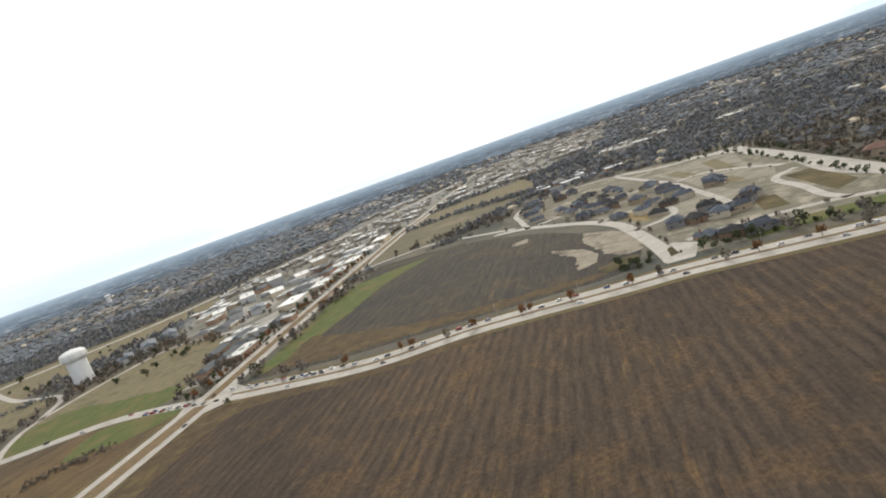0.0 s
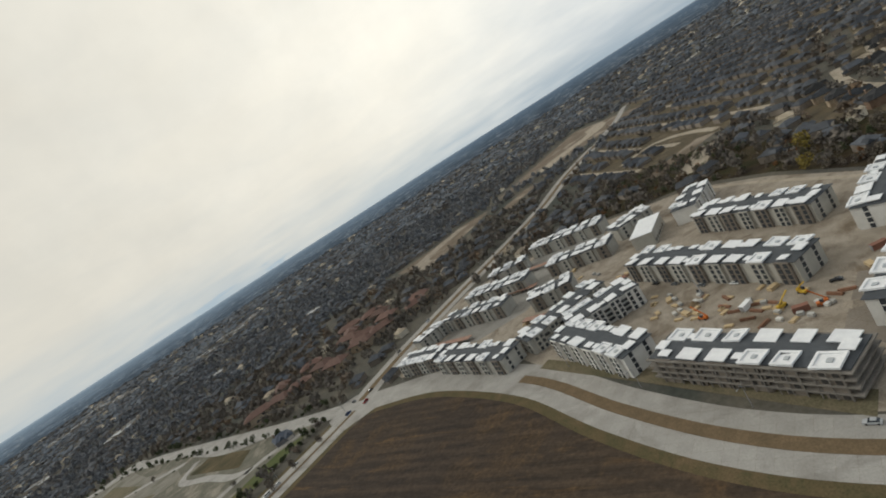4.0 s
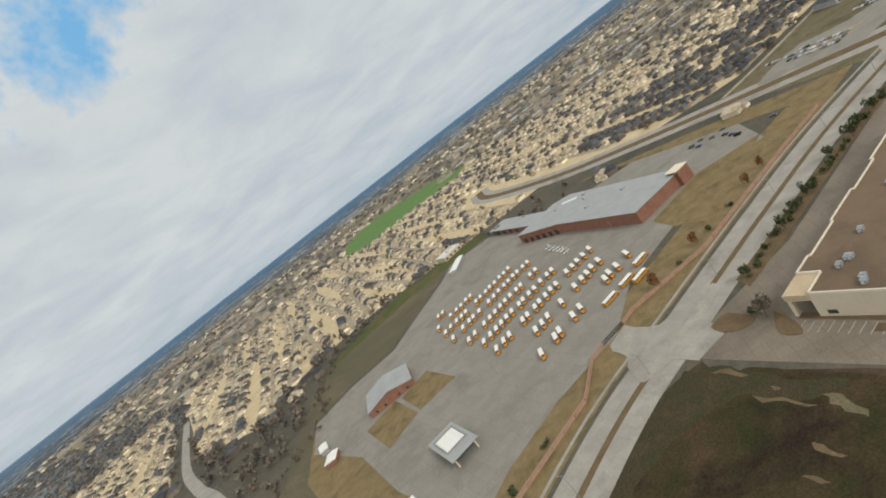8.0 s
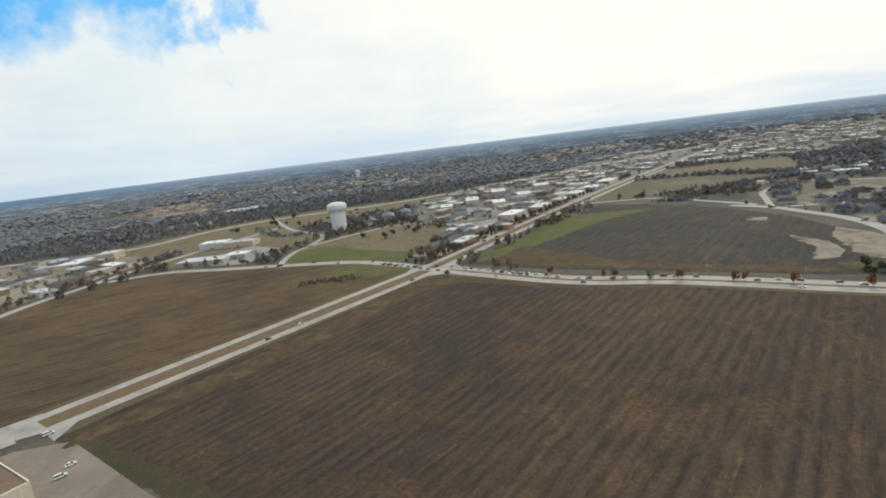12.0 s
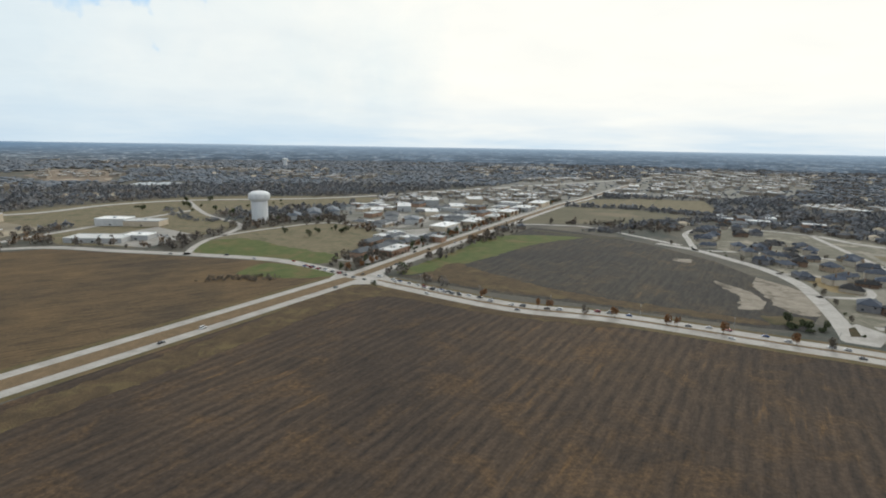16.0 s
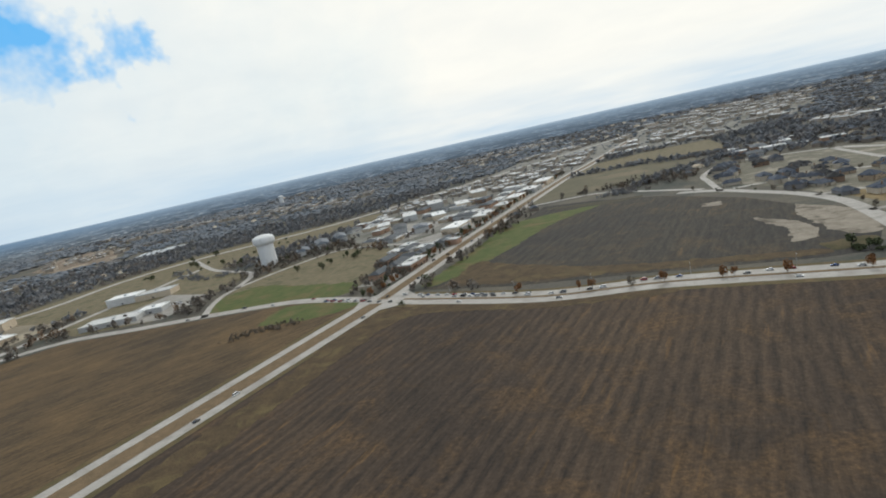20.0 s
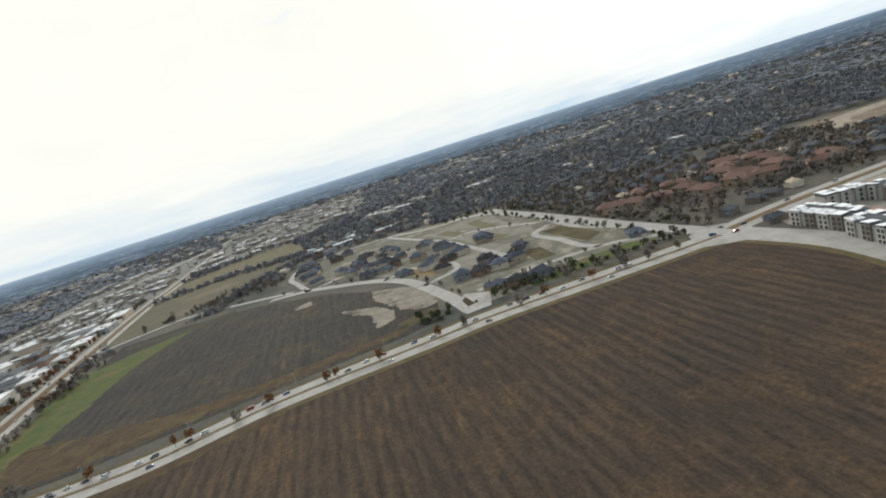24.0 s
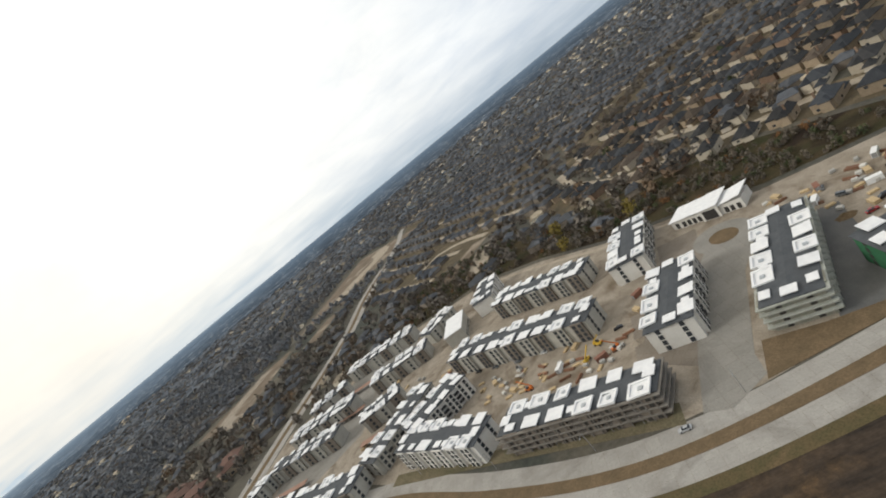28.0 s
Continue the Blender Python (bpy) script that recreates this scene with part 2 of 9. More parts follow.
M_PARK = surface("bright_turf", (0.10, 0.19, 0.06), (0.13, 0.21, 0.075), 30, 1.5, 0.95, coord="World", spec=0.1)
M_MIRE = surface("marshy_corner", (0.066, 0.047, 0.027), (0.032, 0.033, 0.015), 17, 0.9, 0.95, third=(0.026, 0.019, 0.014), coord="World", grit=0.4, spec=0.1)
M_ROUGH = surface("rough_olive_grass", (0.102, 0.080, 0.045), (0.046, 0.044, 0.022), 26, 1.0, 0.95, third=(0.128, 0.10, 0.056), coord="World", grit=0.35, spec=0.1)
M_CONC = surface("road_concrete", (0.285, 0.27, 0.247), (0.335, 0.32, 0.296), 11, 0.6, 0.85, third=(0.235, 0.22, 0.20), coord="World", grit=0.14, joints=(5.0, radians(25), 0.04))
M_LOT = surface("yard_concrete", (0.218, 0.207, 0.187), (0.248, 0.235, 0.213), 16, 0.7, 0.85, third=(0.195, 0.183, 0.162), coord="World", grit=0.14, joints=(6.0, radians(23), 0.05))
M_YARD = surface("stained_yard_concrete", (0.172, 0.147, 0.120), (0.212, 0.184, 0.152), 22, 0.7, 0.85, third=(0.148, 0.124, 0.10), coord="World", grit=0.16, joints=(5.2, radians(-23), 0.07))
M_DIRT = surface("building_site_dirt", (0.24, 0.205, 0.162), (0.325, 0.285, 0.235), 9, 0.6, 0.95, third=(0.165, 0.132, 0.098), coord="World", grit=0.25, spec=0.1)
M_SAND = surface("pale_sand", (0.38, 0.33, 0.265), (0.31, 0.27, 0.21), 8, 0.8, 0.95, third=(0.24, 0.2, 0.15), coord="World", grit=0.2, spec=0.1)
M_OLIVEFIELD = surface("grey_green_meadow", (0.122, 0.108, 0.074), (0.098, 0.092, 0.062), 40, 1.5, 0.95, third=(0.155, 0.13, 0.088), coord="World", spec=0.1)
# base colour raised to imitate sunlight falling on the western estates
M_GARDEN = surface("sun_painted_garden_land", (0.56, 0.465, 0.315), (0.46, 0.37, 0.24), 22, 1.5, 0.95, third=(0.56, 0.475, 0.34), coord="World", spec=0.1)
M_MEDIAN = surface("brown_median_grass", (0.16, 0.115, 0.07), (0.12, 0.09, 0.055), 6, 0.6, 0.95, coord="World", spec=0.1)
M_BRICKPAVE = surface("red_brick_paving", (0.28, 0.098, 0.062), (0.225, 0.082, 0.055), 3, 0.3, 0.85, coord="World", grit=0.2)
M_PAINT = surface("road_paint", (0.44, 0.43, 0.40), (0.34, 0.33, 0.305), 1.5, 0.2, 0.6, coord="World")
M_WATER = surface("pond_water", (0.05, 0.06, 0.065), (0.06, 0.07, 0.075), 12, 1.0, 0.12, coord="World", grit=0.05, spec=0.5)


# ---- geometry helpers ----
def smooth(pts, step=8.0):
    """A rounded line through the points."""
    p = [Vector((*q[:2], 0)) for q in pts]
    if len(p) < 3:
        n = max(1, int((p[1] - p[0]).length / step))
        return [p[0].lerp(p[1], i / n) for i in range(n + 1)]
    out = []
    ext = [p[0] * 2 - p[1]] + p + [p[-1] * 2 - p[-2]]
    for i in range(1, len(ext) - 2):
        a, b, c, d = ext[i - 1 : i + 3]
        n = max(2, int((c - b).length / step))
        for k in range(n):
            t = k / n
            out.append(0.5 * ((2 * b) + (c - a) * t + (2 * a - 5 * b + 4 * c - d) * t * t + (3 * b - a - 3 * c + d) * t ** 3))
    return out + [p[-1]]


def offset(line, d):
    out = []
    for i, p in enumerate(line):
        t = (line[min(i + 1, len(line) - 1)] - line[max(i - 1, 0)]).normalized()
        out.append(p + Vector((t.y, -t.x, 0)) * d)
    return out


def obj(name, bm, mat, parent=None, label=""):
    me = bpy.data.meshes.new(name)
    bm.to_mesh(me)
    bm.free()
    for m in mat if isinstance(mat, (list, tuple)) else [mat]:
        me.materials.append(m)
    ob = new(name, me)
    if parent:
        ob.parent = parent
    if label:
        ob["label"] = label
    return ob


def raw(name, verts, faces, mat, parent=None):
    me = bpy.data.meshes.new(name)
    me.from_pydata(verts, [], faces)
    me.update()
    me.materials.append(mat)
    ob = new(name, me)
    if parent:
        ob.parent = parent
    return ob


def ribbon(name, line, left, right, z, mat, label="", category="", kind="structure", parent=None, depth=0.4):
    """A strip of paving from left to right of a line (metres to the right), top at z, with sides that go into the ground."""
    L, R = offset(line, left), offset(line, right)
    v, f = [], []
    for a, b in zip(L, R):
        v += [(a.x, a.y, z), (b.x, b.y, z), (a.x, a.y, z - depth), (b.x, b.y, z - depth)]
    n = len(L)
    for i in range(n - 1):
        k, q = 4 * i, 4 * i + 4
        f += [(k, k + 1, q + 1, q), (k + 2, k, q, q + 2), (k + 1, k + 3, q + 3, q + 1)]
    f += [(0, 2, 3, 1), (4 * n - 4, 4 * n - 3, 4 * n - 1, 4 * n - 2)]
    ob = raw(name, v, f, mat, parent)
    return tagged(ob, label, category, "", kind) if not parent else ob


def slab(name, pts, z, mat, label="", category="", kind="structure", parent=None, depth=0.4, rounded=False, ragged=0.0):
    """A flat patch of land or paving with its edge sunk into the ground; ragged: how far its edge wanders, in metres."""
    if rounded or ragged:
        pts = [tuple(p)[:2] for p in smooth(list(pts) + [pts[0]], 3.0 if ragged else 6.0)[:-1]]
    if ragged:
        pts = [(x + ragged * (noise.noise((x / 9, y / 9, z)) + 0.6 * noise.noise((x / 3, y / 3, 7 + z))), y + ragged * (noise.noise((x / 9, y / 9, 20 + z)) + 0.6 * noise.noise((x / 3, y / 3, 30 + z)))) for x, y in pts]
    bm = bmesh.new()
    vs = [bm.verts.new((p[0], p[1], z)) for p in pts]
    face = bm.faces.new(vs)
    face.normal_update()
    if face.normal.z < 0:
        face.normal_flip()
    r = bmesh.ops.extrude_face_region(bm, geom=[face])
    bmesh.ops.translate(bm, verts=[e for e in r["geom"] if isinstance(e, bmesh.types.BMVert)], vec=(0, 0, 0))
    for v in vs:
        v.co.z = z - depth
    bmesh.ops.recalc_face_normals(bm, faces=bm.faces)
    bmesh.ops.triangulate(bm, faces=[f for f in bm.faces if len(f.verts) > 4])
    ob = obj(name, bm, mat, parent)
    return tagged(ob, label, category, "", kind) if not parent else ob


def inside(p, poly):
    x, y, c = p[0], p[1], False
    j = len(poly) - 1
    for i in range(len(poly)):
        xi, yi = poly[i][:2]
        xj, yj = poly[j][:2]
        if (yi > y) != (yj > y) and x < (xj - xi) * (y - yi) / (yj - yi) + xi:
            c = not c
        j = i
    return c


# ---- ground ----
def build_ground():
    v, f, rings = [(0.0, 300.0, 0.0)], [], [60, 200, 500, 900, 1500, 2300, 3300, 4300, 4880]
    n = 72
    for r in rings:
        v += [(r * math.cos(2 * math.pi * k / n), 300 + r * math.sin(2 * math.pi * k / n), 0.0) for k in range(n)]
    f += [(0, 1 + k, 1 + (k + 1) % n) for k in range(n)]
    for i in range(len(rings) - 1):
        a, b = 1 + i * n, 1 + (i + 1) * n
        f += [(a + k, b + k, b + (k + 1) % n, a + (k + 1) % n) for k in range(n)]
    tagged(raw("ground", v, f, M_GROUND), "flat dry winter land reaching to the horizon", "ground", "", "structure")


build_ground()

MAIN = [(-62, 425), (52, 718), (80, 724), (192, 655), (276, 643), (371, 602), (484, 546), (548, 508), (568, 490), (560, 450), (520, 386), (481, 352), (431, 318), (397, 285), (373, 252), (349, 213), (330, 160), (316, 128), (287, 114), (232, 109), (141, 120), (88, 137), (103, 192), (121, 240), (140, 292), (154, 340), (40, 392)]
WEST = [(-128, 395), (-98, 452), (38, 742), (42, 768), (-47, 801), (-135, 810), (-220, 816), (-323, 822), (-372, 782), (-394, 704), (-368, 590), (-354, 496), (-321, 408), (-290, 313), (-262, 290), (-225, 262), (-196, 262), (-166, 318)]
NORTH = [(100, 758), (150, 880), (253, 1108), (320, 1070), (394, 996), (445, 885), (466, 740), (452, 690), (415, 640), (384, 645), (276, 684), (180, 716)]
slab("field_main", MAIN, 0.06, M_FIELD, "dark brown ploughed field with broken crop rows", "field")
slab("field_west", WEST, 0.06, M_FIELD_W, "tan and brown stubble field", "field")
slab("field_north", NORTH, 0.06, M_FIELD_N, "blackish ploughed field with faint rows", "field")
slab("green_strip", [(96, 772), (150, 900), (200, 1016), (317, 1025), (250, 960), (180, 850), (118, 770)], 0.09, M_GREEN, "narrow strip of green grass beside the road", "grass", ragged=3)
slab("green_meadow", [(-155, 829), (-73, 806), (5, 798), (30, 850), (26, 927), (53, 978), (-57, 1083), (-144, 1029), (-172, 920)], 0.06, M_DRY, "tan and green meadow below the water tower", "grass", ragged=5)
slab("meadow_turf", [(-158, 838), (-73, 808), (4, 800), (20, 836), (-20, 862), (-70, 890), (-130, 930), (-166, 905)], 0.085, M_GREEN, "green turf at the foot of the meadow", "grass", ragged=8)
FARMEADOW = [(222, 1150), (300, 1156), (397, 1172), (520, 1228), (590, 1285), (482, 1396), (368, 1416), (320, 1405), (262, 1260)]
TANMEADOW = [(340, 1450), (470, 1432), (560, 1380), (625, 1345), (660, 1440), (705, 1625), (561, 1640), (420, 1600)]
slab("far_meadow", FARMEADOW, 0.05, M_OLIVEFIELD, "grey-green open meadow", "grass")
slab("tan_meadow", TANMEADOW, 0.05, M_DRY, "tan open meadow behind a hedge", "grass")
M_SCRAPED = surface("scraped_earth", (0.255, 0.228, 0.188), (0.185, 0.162, 0.13), 9, 0.8, 0.95, third=(0.095, 0.082, 0.065), coord="World", grit=0.25, spec=0.1)
slab("sand_patch", [(456, 811), (474, 748), (454, 690), (436, 681), (426, 694), (430, 740), (442, 785)], 0.10, M_SCRAPED, "pale scraped sandy patch in the field", "sand", ragged=3.5)
slab("sand_patch_low", [(390, 692), (404, 690), (420, 712), (424, 742), (416, 770), (407, 786), (405, 758), (406, 730)], 0.10, M_SCRAPED, "tan ragged sandy streak in the field", "sand", ragged=4.5)
slab("sand_grass", [(400, 676), (432, 673), (424, 654), (398, 656)], 0.11, M_ROUGH, "green grass corner at the estate entrance", "grass", ragged=3)
slab("pale_heap", [(398, 878), (414, 872), (420, 890), (402, 894)], 0.12, M_SCRAPED, "small pale bare patch in the field", "sand", ragged=2)
slab("corner_mire", [(92, 138), (141, 122), (232, 112), (285, 117), (313, 131), (325, 160), (300, 215), (215, 235), (160, 250), (135, 262), (122, 238), (105, 192), (90, 146)], 0.09, M_MIRE, "rough green and brown field corner", "grass", ragged=3)
slab("triangle_mire", [(323, 40), (300, 66), (278, 82), (245, 86), (215, 86), (182, 76), (196, 52), (234, -60), (262, -62), (298, -64), (326, -30)], 0.06, M_ROUGH, "rough brown and green vacant land", "grass")
M_WORN = surface("worn_tan_grass", (0.165, 0.118, 0.058), (0.092, 0.074, 0.036), 11, 0.8, 0.95, third=(0.07, 0.06, 0.028), coord="World", grit=0.35, spec=0.1)
slab("worn_grass_patch", [(206, 62), (236, 66), (258, 48), (262, 24), (246, 4), (228, 8), (216, 30)], 0.11, M_WORN, "worn tan patch in the vacant grass", "grass", ragged=5)

# ---- roads ----
A1 = smooth([(-86, 440), (58, 742)])
A2 = smooth([(62, 752), (125, 920), (180, 1060), (345, 1465), (430, 1640), (700, 2250)], 20)
B1 = smooth([(84, 740), (120, 718), (205, 672), (285, 654), (385, 613), (430, 595), (500, 555), (586, 506)])
B2 = smooth([(50, 760), (-40, 808), (-136, 821), (-230, 826), (-323, 832), (-390, 800)])
WR = smooth([(-232, 245), (-268, 278), (-302, 318), (-319, 360), (-338, 410), (-364, 500), (-383, 595), (-405, 704), (-404, 790), (-405, 871), (-357, 1196)], 16)
W2 = smooth([(-900, 120), (-690, 450), (-622, 590), (-540, 612), (-451, 604), (-384, 598)], 20)
C1 = smooth([(592, 502), (570, 437), (545, 398), (500, 350), (448, 314), (408, 281), (381, 247), (355, 195), (336, 146), (326, 118)])
C2 = smooth([(322, 78), (331, 50), (343, 12), (354, -22)])
D1 = smooth([(296, 101), (240, 97), (190, 102), (140, 109), (100, 118), (60, 133), (-10, 160), (-80, 190), (-150, 228), (-175, 245)])
E1 = smooth([(600, 506), (657, 486), (754, 440), (929, 352), (1100, 296), (1233, 235)], 25)
E3 = smooth([(1233, 235), (1420, 165), (1574, 120), (1640, 35), (1853, -154), (2300, -520)], 25)
E2 = smooth([(598, 520), (632, 610), (671, 700), (727, 831), (760, 930), (740, 1010)], 12)
A3 = smooth([(-92, 428), (-105, 405), (-128, 355), (-160, 295), (-185, 252)])
F1 = smooth([(357, -28), (405, -128), (452, -225), (471, -300), (467, -370), (444, -440), (404, -596), (360, -760)])
F2 = smooth([(345, -30), (293, -68), (262, -73), (228, -80), (200, -104), (168, -138), (142, -180), (122, -250), (108, -320), (72, -437), (-40, -704)])
F3 = smooth([(375, -14), (430, 2), (475, 12), (526, 28), (584, 56), (643, 73), (700, 74), (749, 67), (815, 44)])
S1 = smooth([(-190, 240), (-250, 45), (-300, -80), (-395, -235), (-470, -300)])
P1 = smooth([(205, 1140), (290, 1140), (344, 1128), (405, 1042), (440, 985)])
L1 = smooth([(-150, 818), (-170, 880), (-172, 944), (-120, 1040), (-60, 1092), (44, 1030), (120, 980)])
X1 = smooth([(-1500, 700), (-900, 980), (-610, 1070), (-551, 1240), (-446, 1360), (-175, 1489), (142, 1830), (536, 2263), (900, 2700)], 30)
X2 = smooth([(-455, 1350), (-308, 1152), (-195, 1044), (-172, 944)], 16)


def divided(name, line, half, lane, label, median=None):
    ribbon(name, line, -half, -half + lane, 0.14, M_CONC, label, "road")
    ribbon(name + "_return", line, half - lane, half, 0.14, M_CONC, label, "road")
    ribbon(name + "_median", line, -half + lane - 0.2, half - lane + 0.2, 0.27, median or M_MEDIAN, "raised grass median between the carriageways", "median")


def plain_road(name, line, width, label="pale concrete street", mat=None, z=0.14):
    return ribbon(name, line, -width / 2, width / 2, z, mat or M_CONC, label, "road")


divided("road_west", A1, 16.6, 9.2, "pale concrete carriageway of a divided road")
divided("road_north", A2, 15.0, 9.5, "pale concrete carriageway of a divided road")
divided("road_east", B1, 12.8, 11.2, "pale concrete carriageway of a divided road")
NOSE = next(i for i, p in enumerate(C1) if p.x < 514)
ribbon("road_curve_start", C1[:NOSE + 1], -12.5, 12.5, 0.14, M_CONC, "wide pale concrete road", "road")
divided("road_curve", C1[NOSE:], 12.5, 9.8, "pale concrete carriageway of a curving divided road")
M_SHRUB = surface("low_dark_planting", (0.048, 0.046, 0.032), (0.075, 0.066, 0.046), 3, 0.5, 0.95, grit=0.4, coord="World", spec=0.1)
divided("road_south", D1, 11.4, 10.2, "pale concrete carriageway of a divided road")
divided("road_far_east", E1, 13.0, 9.5, "pale concrete carriageway of a divided road")
plain_road("road_far_bend", E3, 14, "pale far road among woods")
plain_road("road_roundabout_arm", C2, 22, "pale concrete arm of the roundabout")
plain_road("road_a", B2, 15)
plain_road("road_b", WR, 13)
plain_road("road_c", W2, 10)
plain_road("road_d", E2, 18)
plain_road("road_e", A3, 24)
plain_road("road_f", F1, 13)
plain_road("road_g", F2, 11)
ribbon("road_h", F3, -4.5, 4.5, 0.2, M_SAND, "pale tan street between the houses", "road")
divided("road_i", S1, 17, 11.5, "pale concrete carriageway of a divided road")
plain_road("road_j", P1, 9)
plain_road("road_k", L1, 8)
plain_road("road_l", X1, 20)
plain_road("road_m", X2, 9)
disc = lambda c, r, n=40, s=1.0: [(c[0] + r * math.cos(2 * math.pi * k / n), c[1] + r * s * math.sin(2 * math.pi * k / n)) for k in range(n)]
slab("crossing_1", [(38, 735), (52, 716), (84, 724), (100, 738), (84, 768), (62, 772), (40, 768)], 0.19, M_CONC, "wide pale concrete road crossing", "road")
slab("crossing_2", [(560, 506), (574, 480), (606, 492), (622, 498), (612, 528), (588, 532), (572, 520)], 0.19, M_CONC, "wide pale concrete road crossing", "road")
slab("crossing_3", [(340, -8), (336, -28), (352, -46), (372, -34), (376, -18), (362, 0)], 0.19, M_CONC, "pale concrete road crossing", "road")
slab("crossing_4", [(-165, 222), (-150, 250), (-172, 272), (-200, 262), (-212, 238), (-190, 222)], 0.19, M_CONC, "wide pale concrete road crossing", "road")
slab("crossing_5", [(-104, 408), (-76, 432), (-60, 424), (-66, 446), (-100, 452), (-116, 428)], 0.19, M_CONC, "pale concrete road junction", "road")
RB = (317, 96)
slab("roundabout", [(347, 22), (338, 55), (335, 70), (341, 90), (342, 113), (342, 128), (341, 138), (326, 142), (321, 134), (312, 127), (298, 117), (278, 108), (266, 105), (262, 89), (285, 87), (301, 76), (315, 58), (323, 31)], 0.2, M_CONC, "pale concrete roundabout", "road", rounded=True)

# ---- parts and building helpers ----
def part(name, bm, mat, parent, label=""):
    return obj(name, bm, mat, parent, label)


def twin(name, me, parent, m):
    """Another part on the same mesh."""
    ob = new(name, me)
    ob.parent = parent
    ob.matrix_basis = m
    return ob


def thing(name, m, label, category, group=""):
    root = new(name)
    root.empty_display_size = 0.5
    root.matrix_basis = m
    return tagged(root, label, category, group)


def box(bm, x0, x1, y0, y1, z0, z1, m=0):
    vs = [bm.verts.new((x, y, z)) for z in (z0, z1) for x, y in ((x0, y0), (x1, y0), (x1, y1), (x0, y1))]
    for f in ((3, 2, 1, 0), (4, 5, 6, 7), (0, 1, 5, 4), (1, 2, 6, 5), (2, 3, 7, 6), (3, 0, 4, 7)):
        bm.faces.new([vs[i] for i in f]).material_index = m


def prism(bm, pts, z0, z1, m=0):
    a = sum(p[0] * q[1] - q[0] * p[1] for p, q in zip(pts, pts[1:] + pts[:1]))
    pts = pts if a > 0 else pts[::-1]
    lo, hi = [bm.verts.new((*p, z0)) for p in pts], [bm.verts.new((*p, z1)) for p in pts]
    bm.faces.new(hi).material_index = m
    bm.faces.new(lo[::-1]).material_index = m
    for i in range(len(pts)):
        j = (i + 1) % len(pts)
        bm.faces.new((lo[i], lo[j], hi[j], hi[i])).material_index = m


def hip(bm, x0, x1, y0, y1, z, rise, over=0.5, inset=1.0, thick=0.25):
    """A hipped roof with eaves; inset 0 makes gables, 1 a full hip."""
    x0, x1, y0, y1 = x0 - over, x1 + over, y0 - over, y1 + over
    lx, ly = x1 - x0, y1 - y0
    if lx >= ly:
        d = ly / 2 * inset
        ridge = [(x0 + d, (y0 + y1) / 2), (x1 - d, (y0 + y1) / 2)]
    else:
        d = lx / 2 * inset
        ridge = [((x0 + x1) / 2, y0 + d), ((x0 + x1) / 2, y1 - d)]
    b = [bm.verts.new((x, y, z - thick)) for x, y in ((x0, y0), (x1, y0), (x1, y1), (x0, y1))]
    e = [bm.verts.new((x, y, z)) for x, y in ((x0, y0), (x1, y0), (x1, y1), (x0, y1))]
    r = [bm.verts.new((*p, z + rise)) for p in ridge]
    bm.faces.new(b[::-1])
    for i in range(4):
        bm.faces.new((b[i], b[(i + 1) % 4], e[(i + 1) % 4], e[i]))
    if lx >= ly:
        for f in ((e[0], e[1], r[1], r[0]), (e[2], e[3], r[0], r[1]), (e[1], e[2], r[1]), (e[3], e[0], r[0])):
            bm.faces.new(f)
    else:
        for f in ((e[1], e[2], r[1], r[0]), (e[3], e[0], r[0], r[1]), (e[0], e[1], r[0]), (e[2], e[3], r[1])):
            bm.faces.new(f)


def tube(bm, profile, n=24, cx=0.0, cy=0.0, m=0):
    """A turned body from (radius, height) pairs, closed at both ends."""
    rings = [[bm.verts.new((cx + r * math.cos(2 * math.pi * k / n), cy + r * math.sin(2 * math.pi * k / n), z)) for k in range(n)] for r, z in profile]
    for a, b in zip(rings, rings[1:]):
        for k in range(n):
            bm.faces.new((a[k], a[(k + 1) % n], b[(k + 1) % n], b[k])).material_index = m
    bm.faces.new(rings[0][::-1]).material_index = m
    bm.faces.new(rings[-1]).material_index = m


def mesh_of(name, bm, mat):
    me = bpy.data.meshes.new(name)
    bm.to_mesh(me)
    bm.free()
    for m in mat if isinstance(mat, (list, tuple)) else [mat]:
        me.materials.append(m)
    return me


def boxmesh(name, x0, x1, y0, y1, z0, z1, mat):
    bm = bmesh.new()
    box(bm, x0, x1, y0, y1, z0, z1)
    return mesh_of(name, bm, mat)


M_ROOF_TAN = surface("tan_flat_roof", (0.148, 0.106, 0.072), (0.172, 0.124, 0.085), 14, 0.5, 0.9, third=(0.128, 0.092, 0.064), grit=0.12)
M_CREAM = surface("cream_tilt_wall", (0.56, 0.50, 0.40), (0.62, 0.555, 0.45), 8, 0.4, 0.85, grit=0.08)
M_TRIM = surface("pale_parapet", (0.66, 0.60, 0.50), (0.72, 0.66, 0.56), 5, 0.4, 0.8, grit=0.08)
M_BEIGE = surface("tan_entrance_wall", (0.45, 0.36, 0.25), (0.5, 0.41, 0.29), 4, 0.4, 0.85)
M_SKYL = surface("skylight_plastic", (0.78, 0.80, 0.80), (0.7, 0.72, 0.73), 1, 0.2, 0.35, spec=0.5)
M_METAL = surface("galvanised_metal", (0.38, 0.40, 0.42), (0.48, 0.5, 0.52), 1.0, 0.2, 0.45, metal=0.6)
M_GREYROOF = surface("pale_metal_roof", (0.285, 0.30, 0.31), (0.335, 0.35, 0.36), 9, 0.5, 0.55, grit=0.07, spec=0.4)
M_BRICK = surface("red_brick", (0.205, 0.098, 0.07), (0.25, 0.128, 0.092), 3, 0.25, 0.9, grit=0.25)
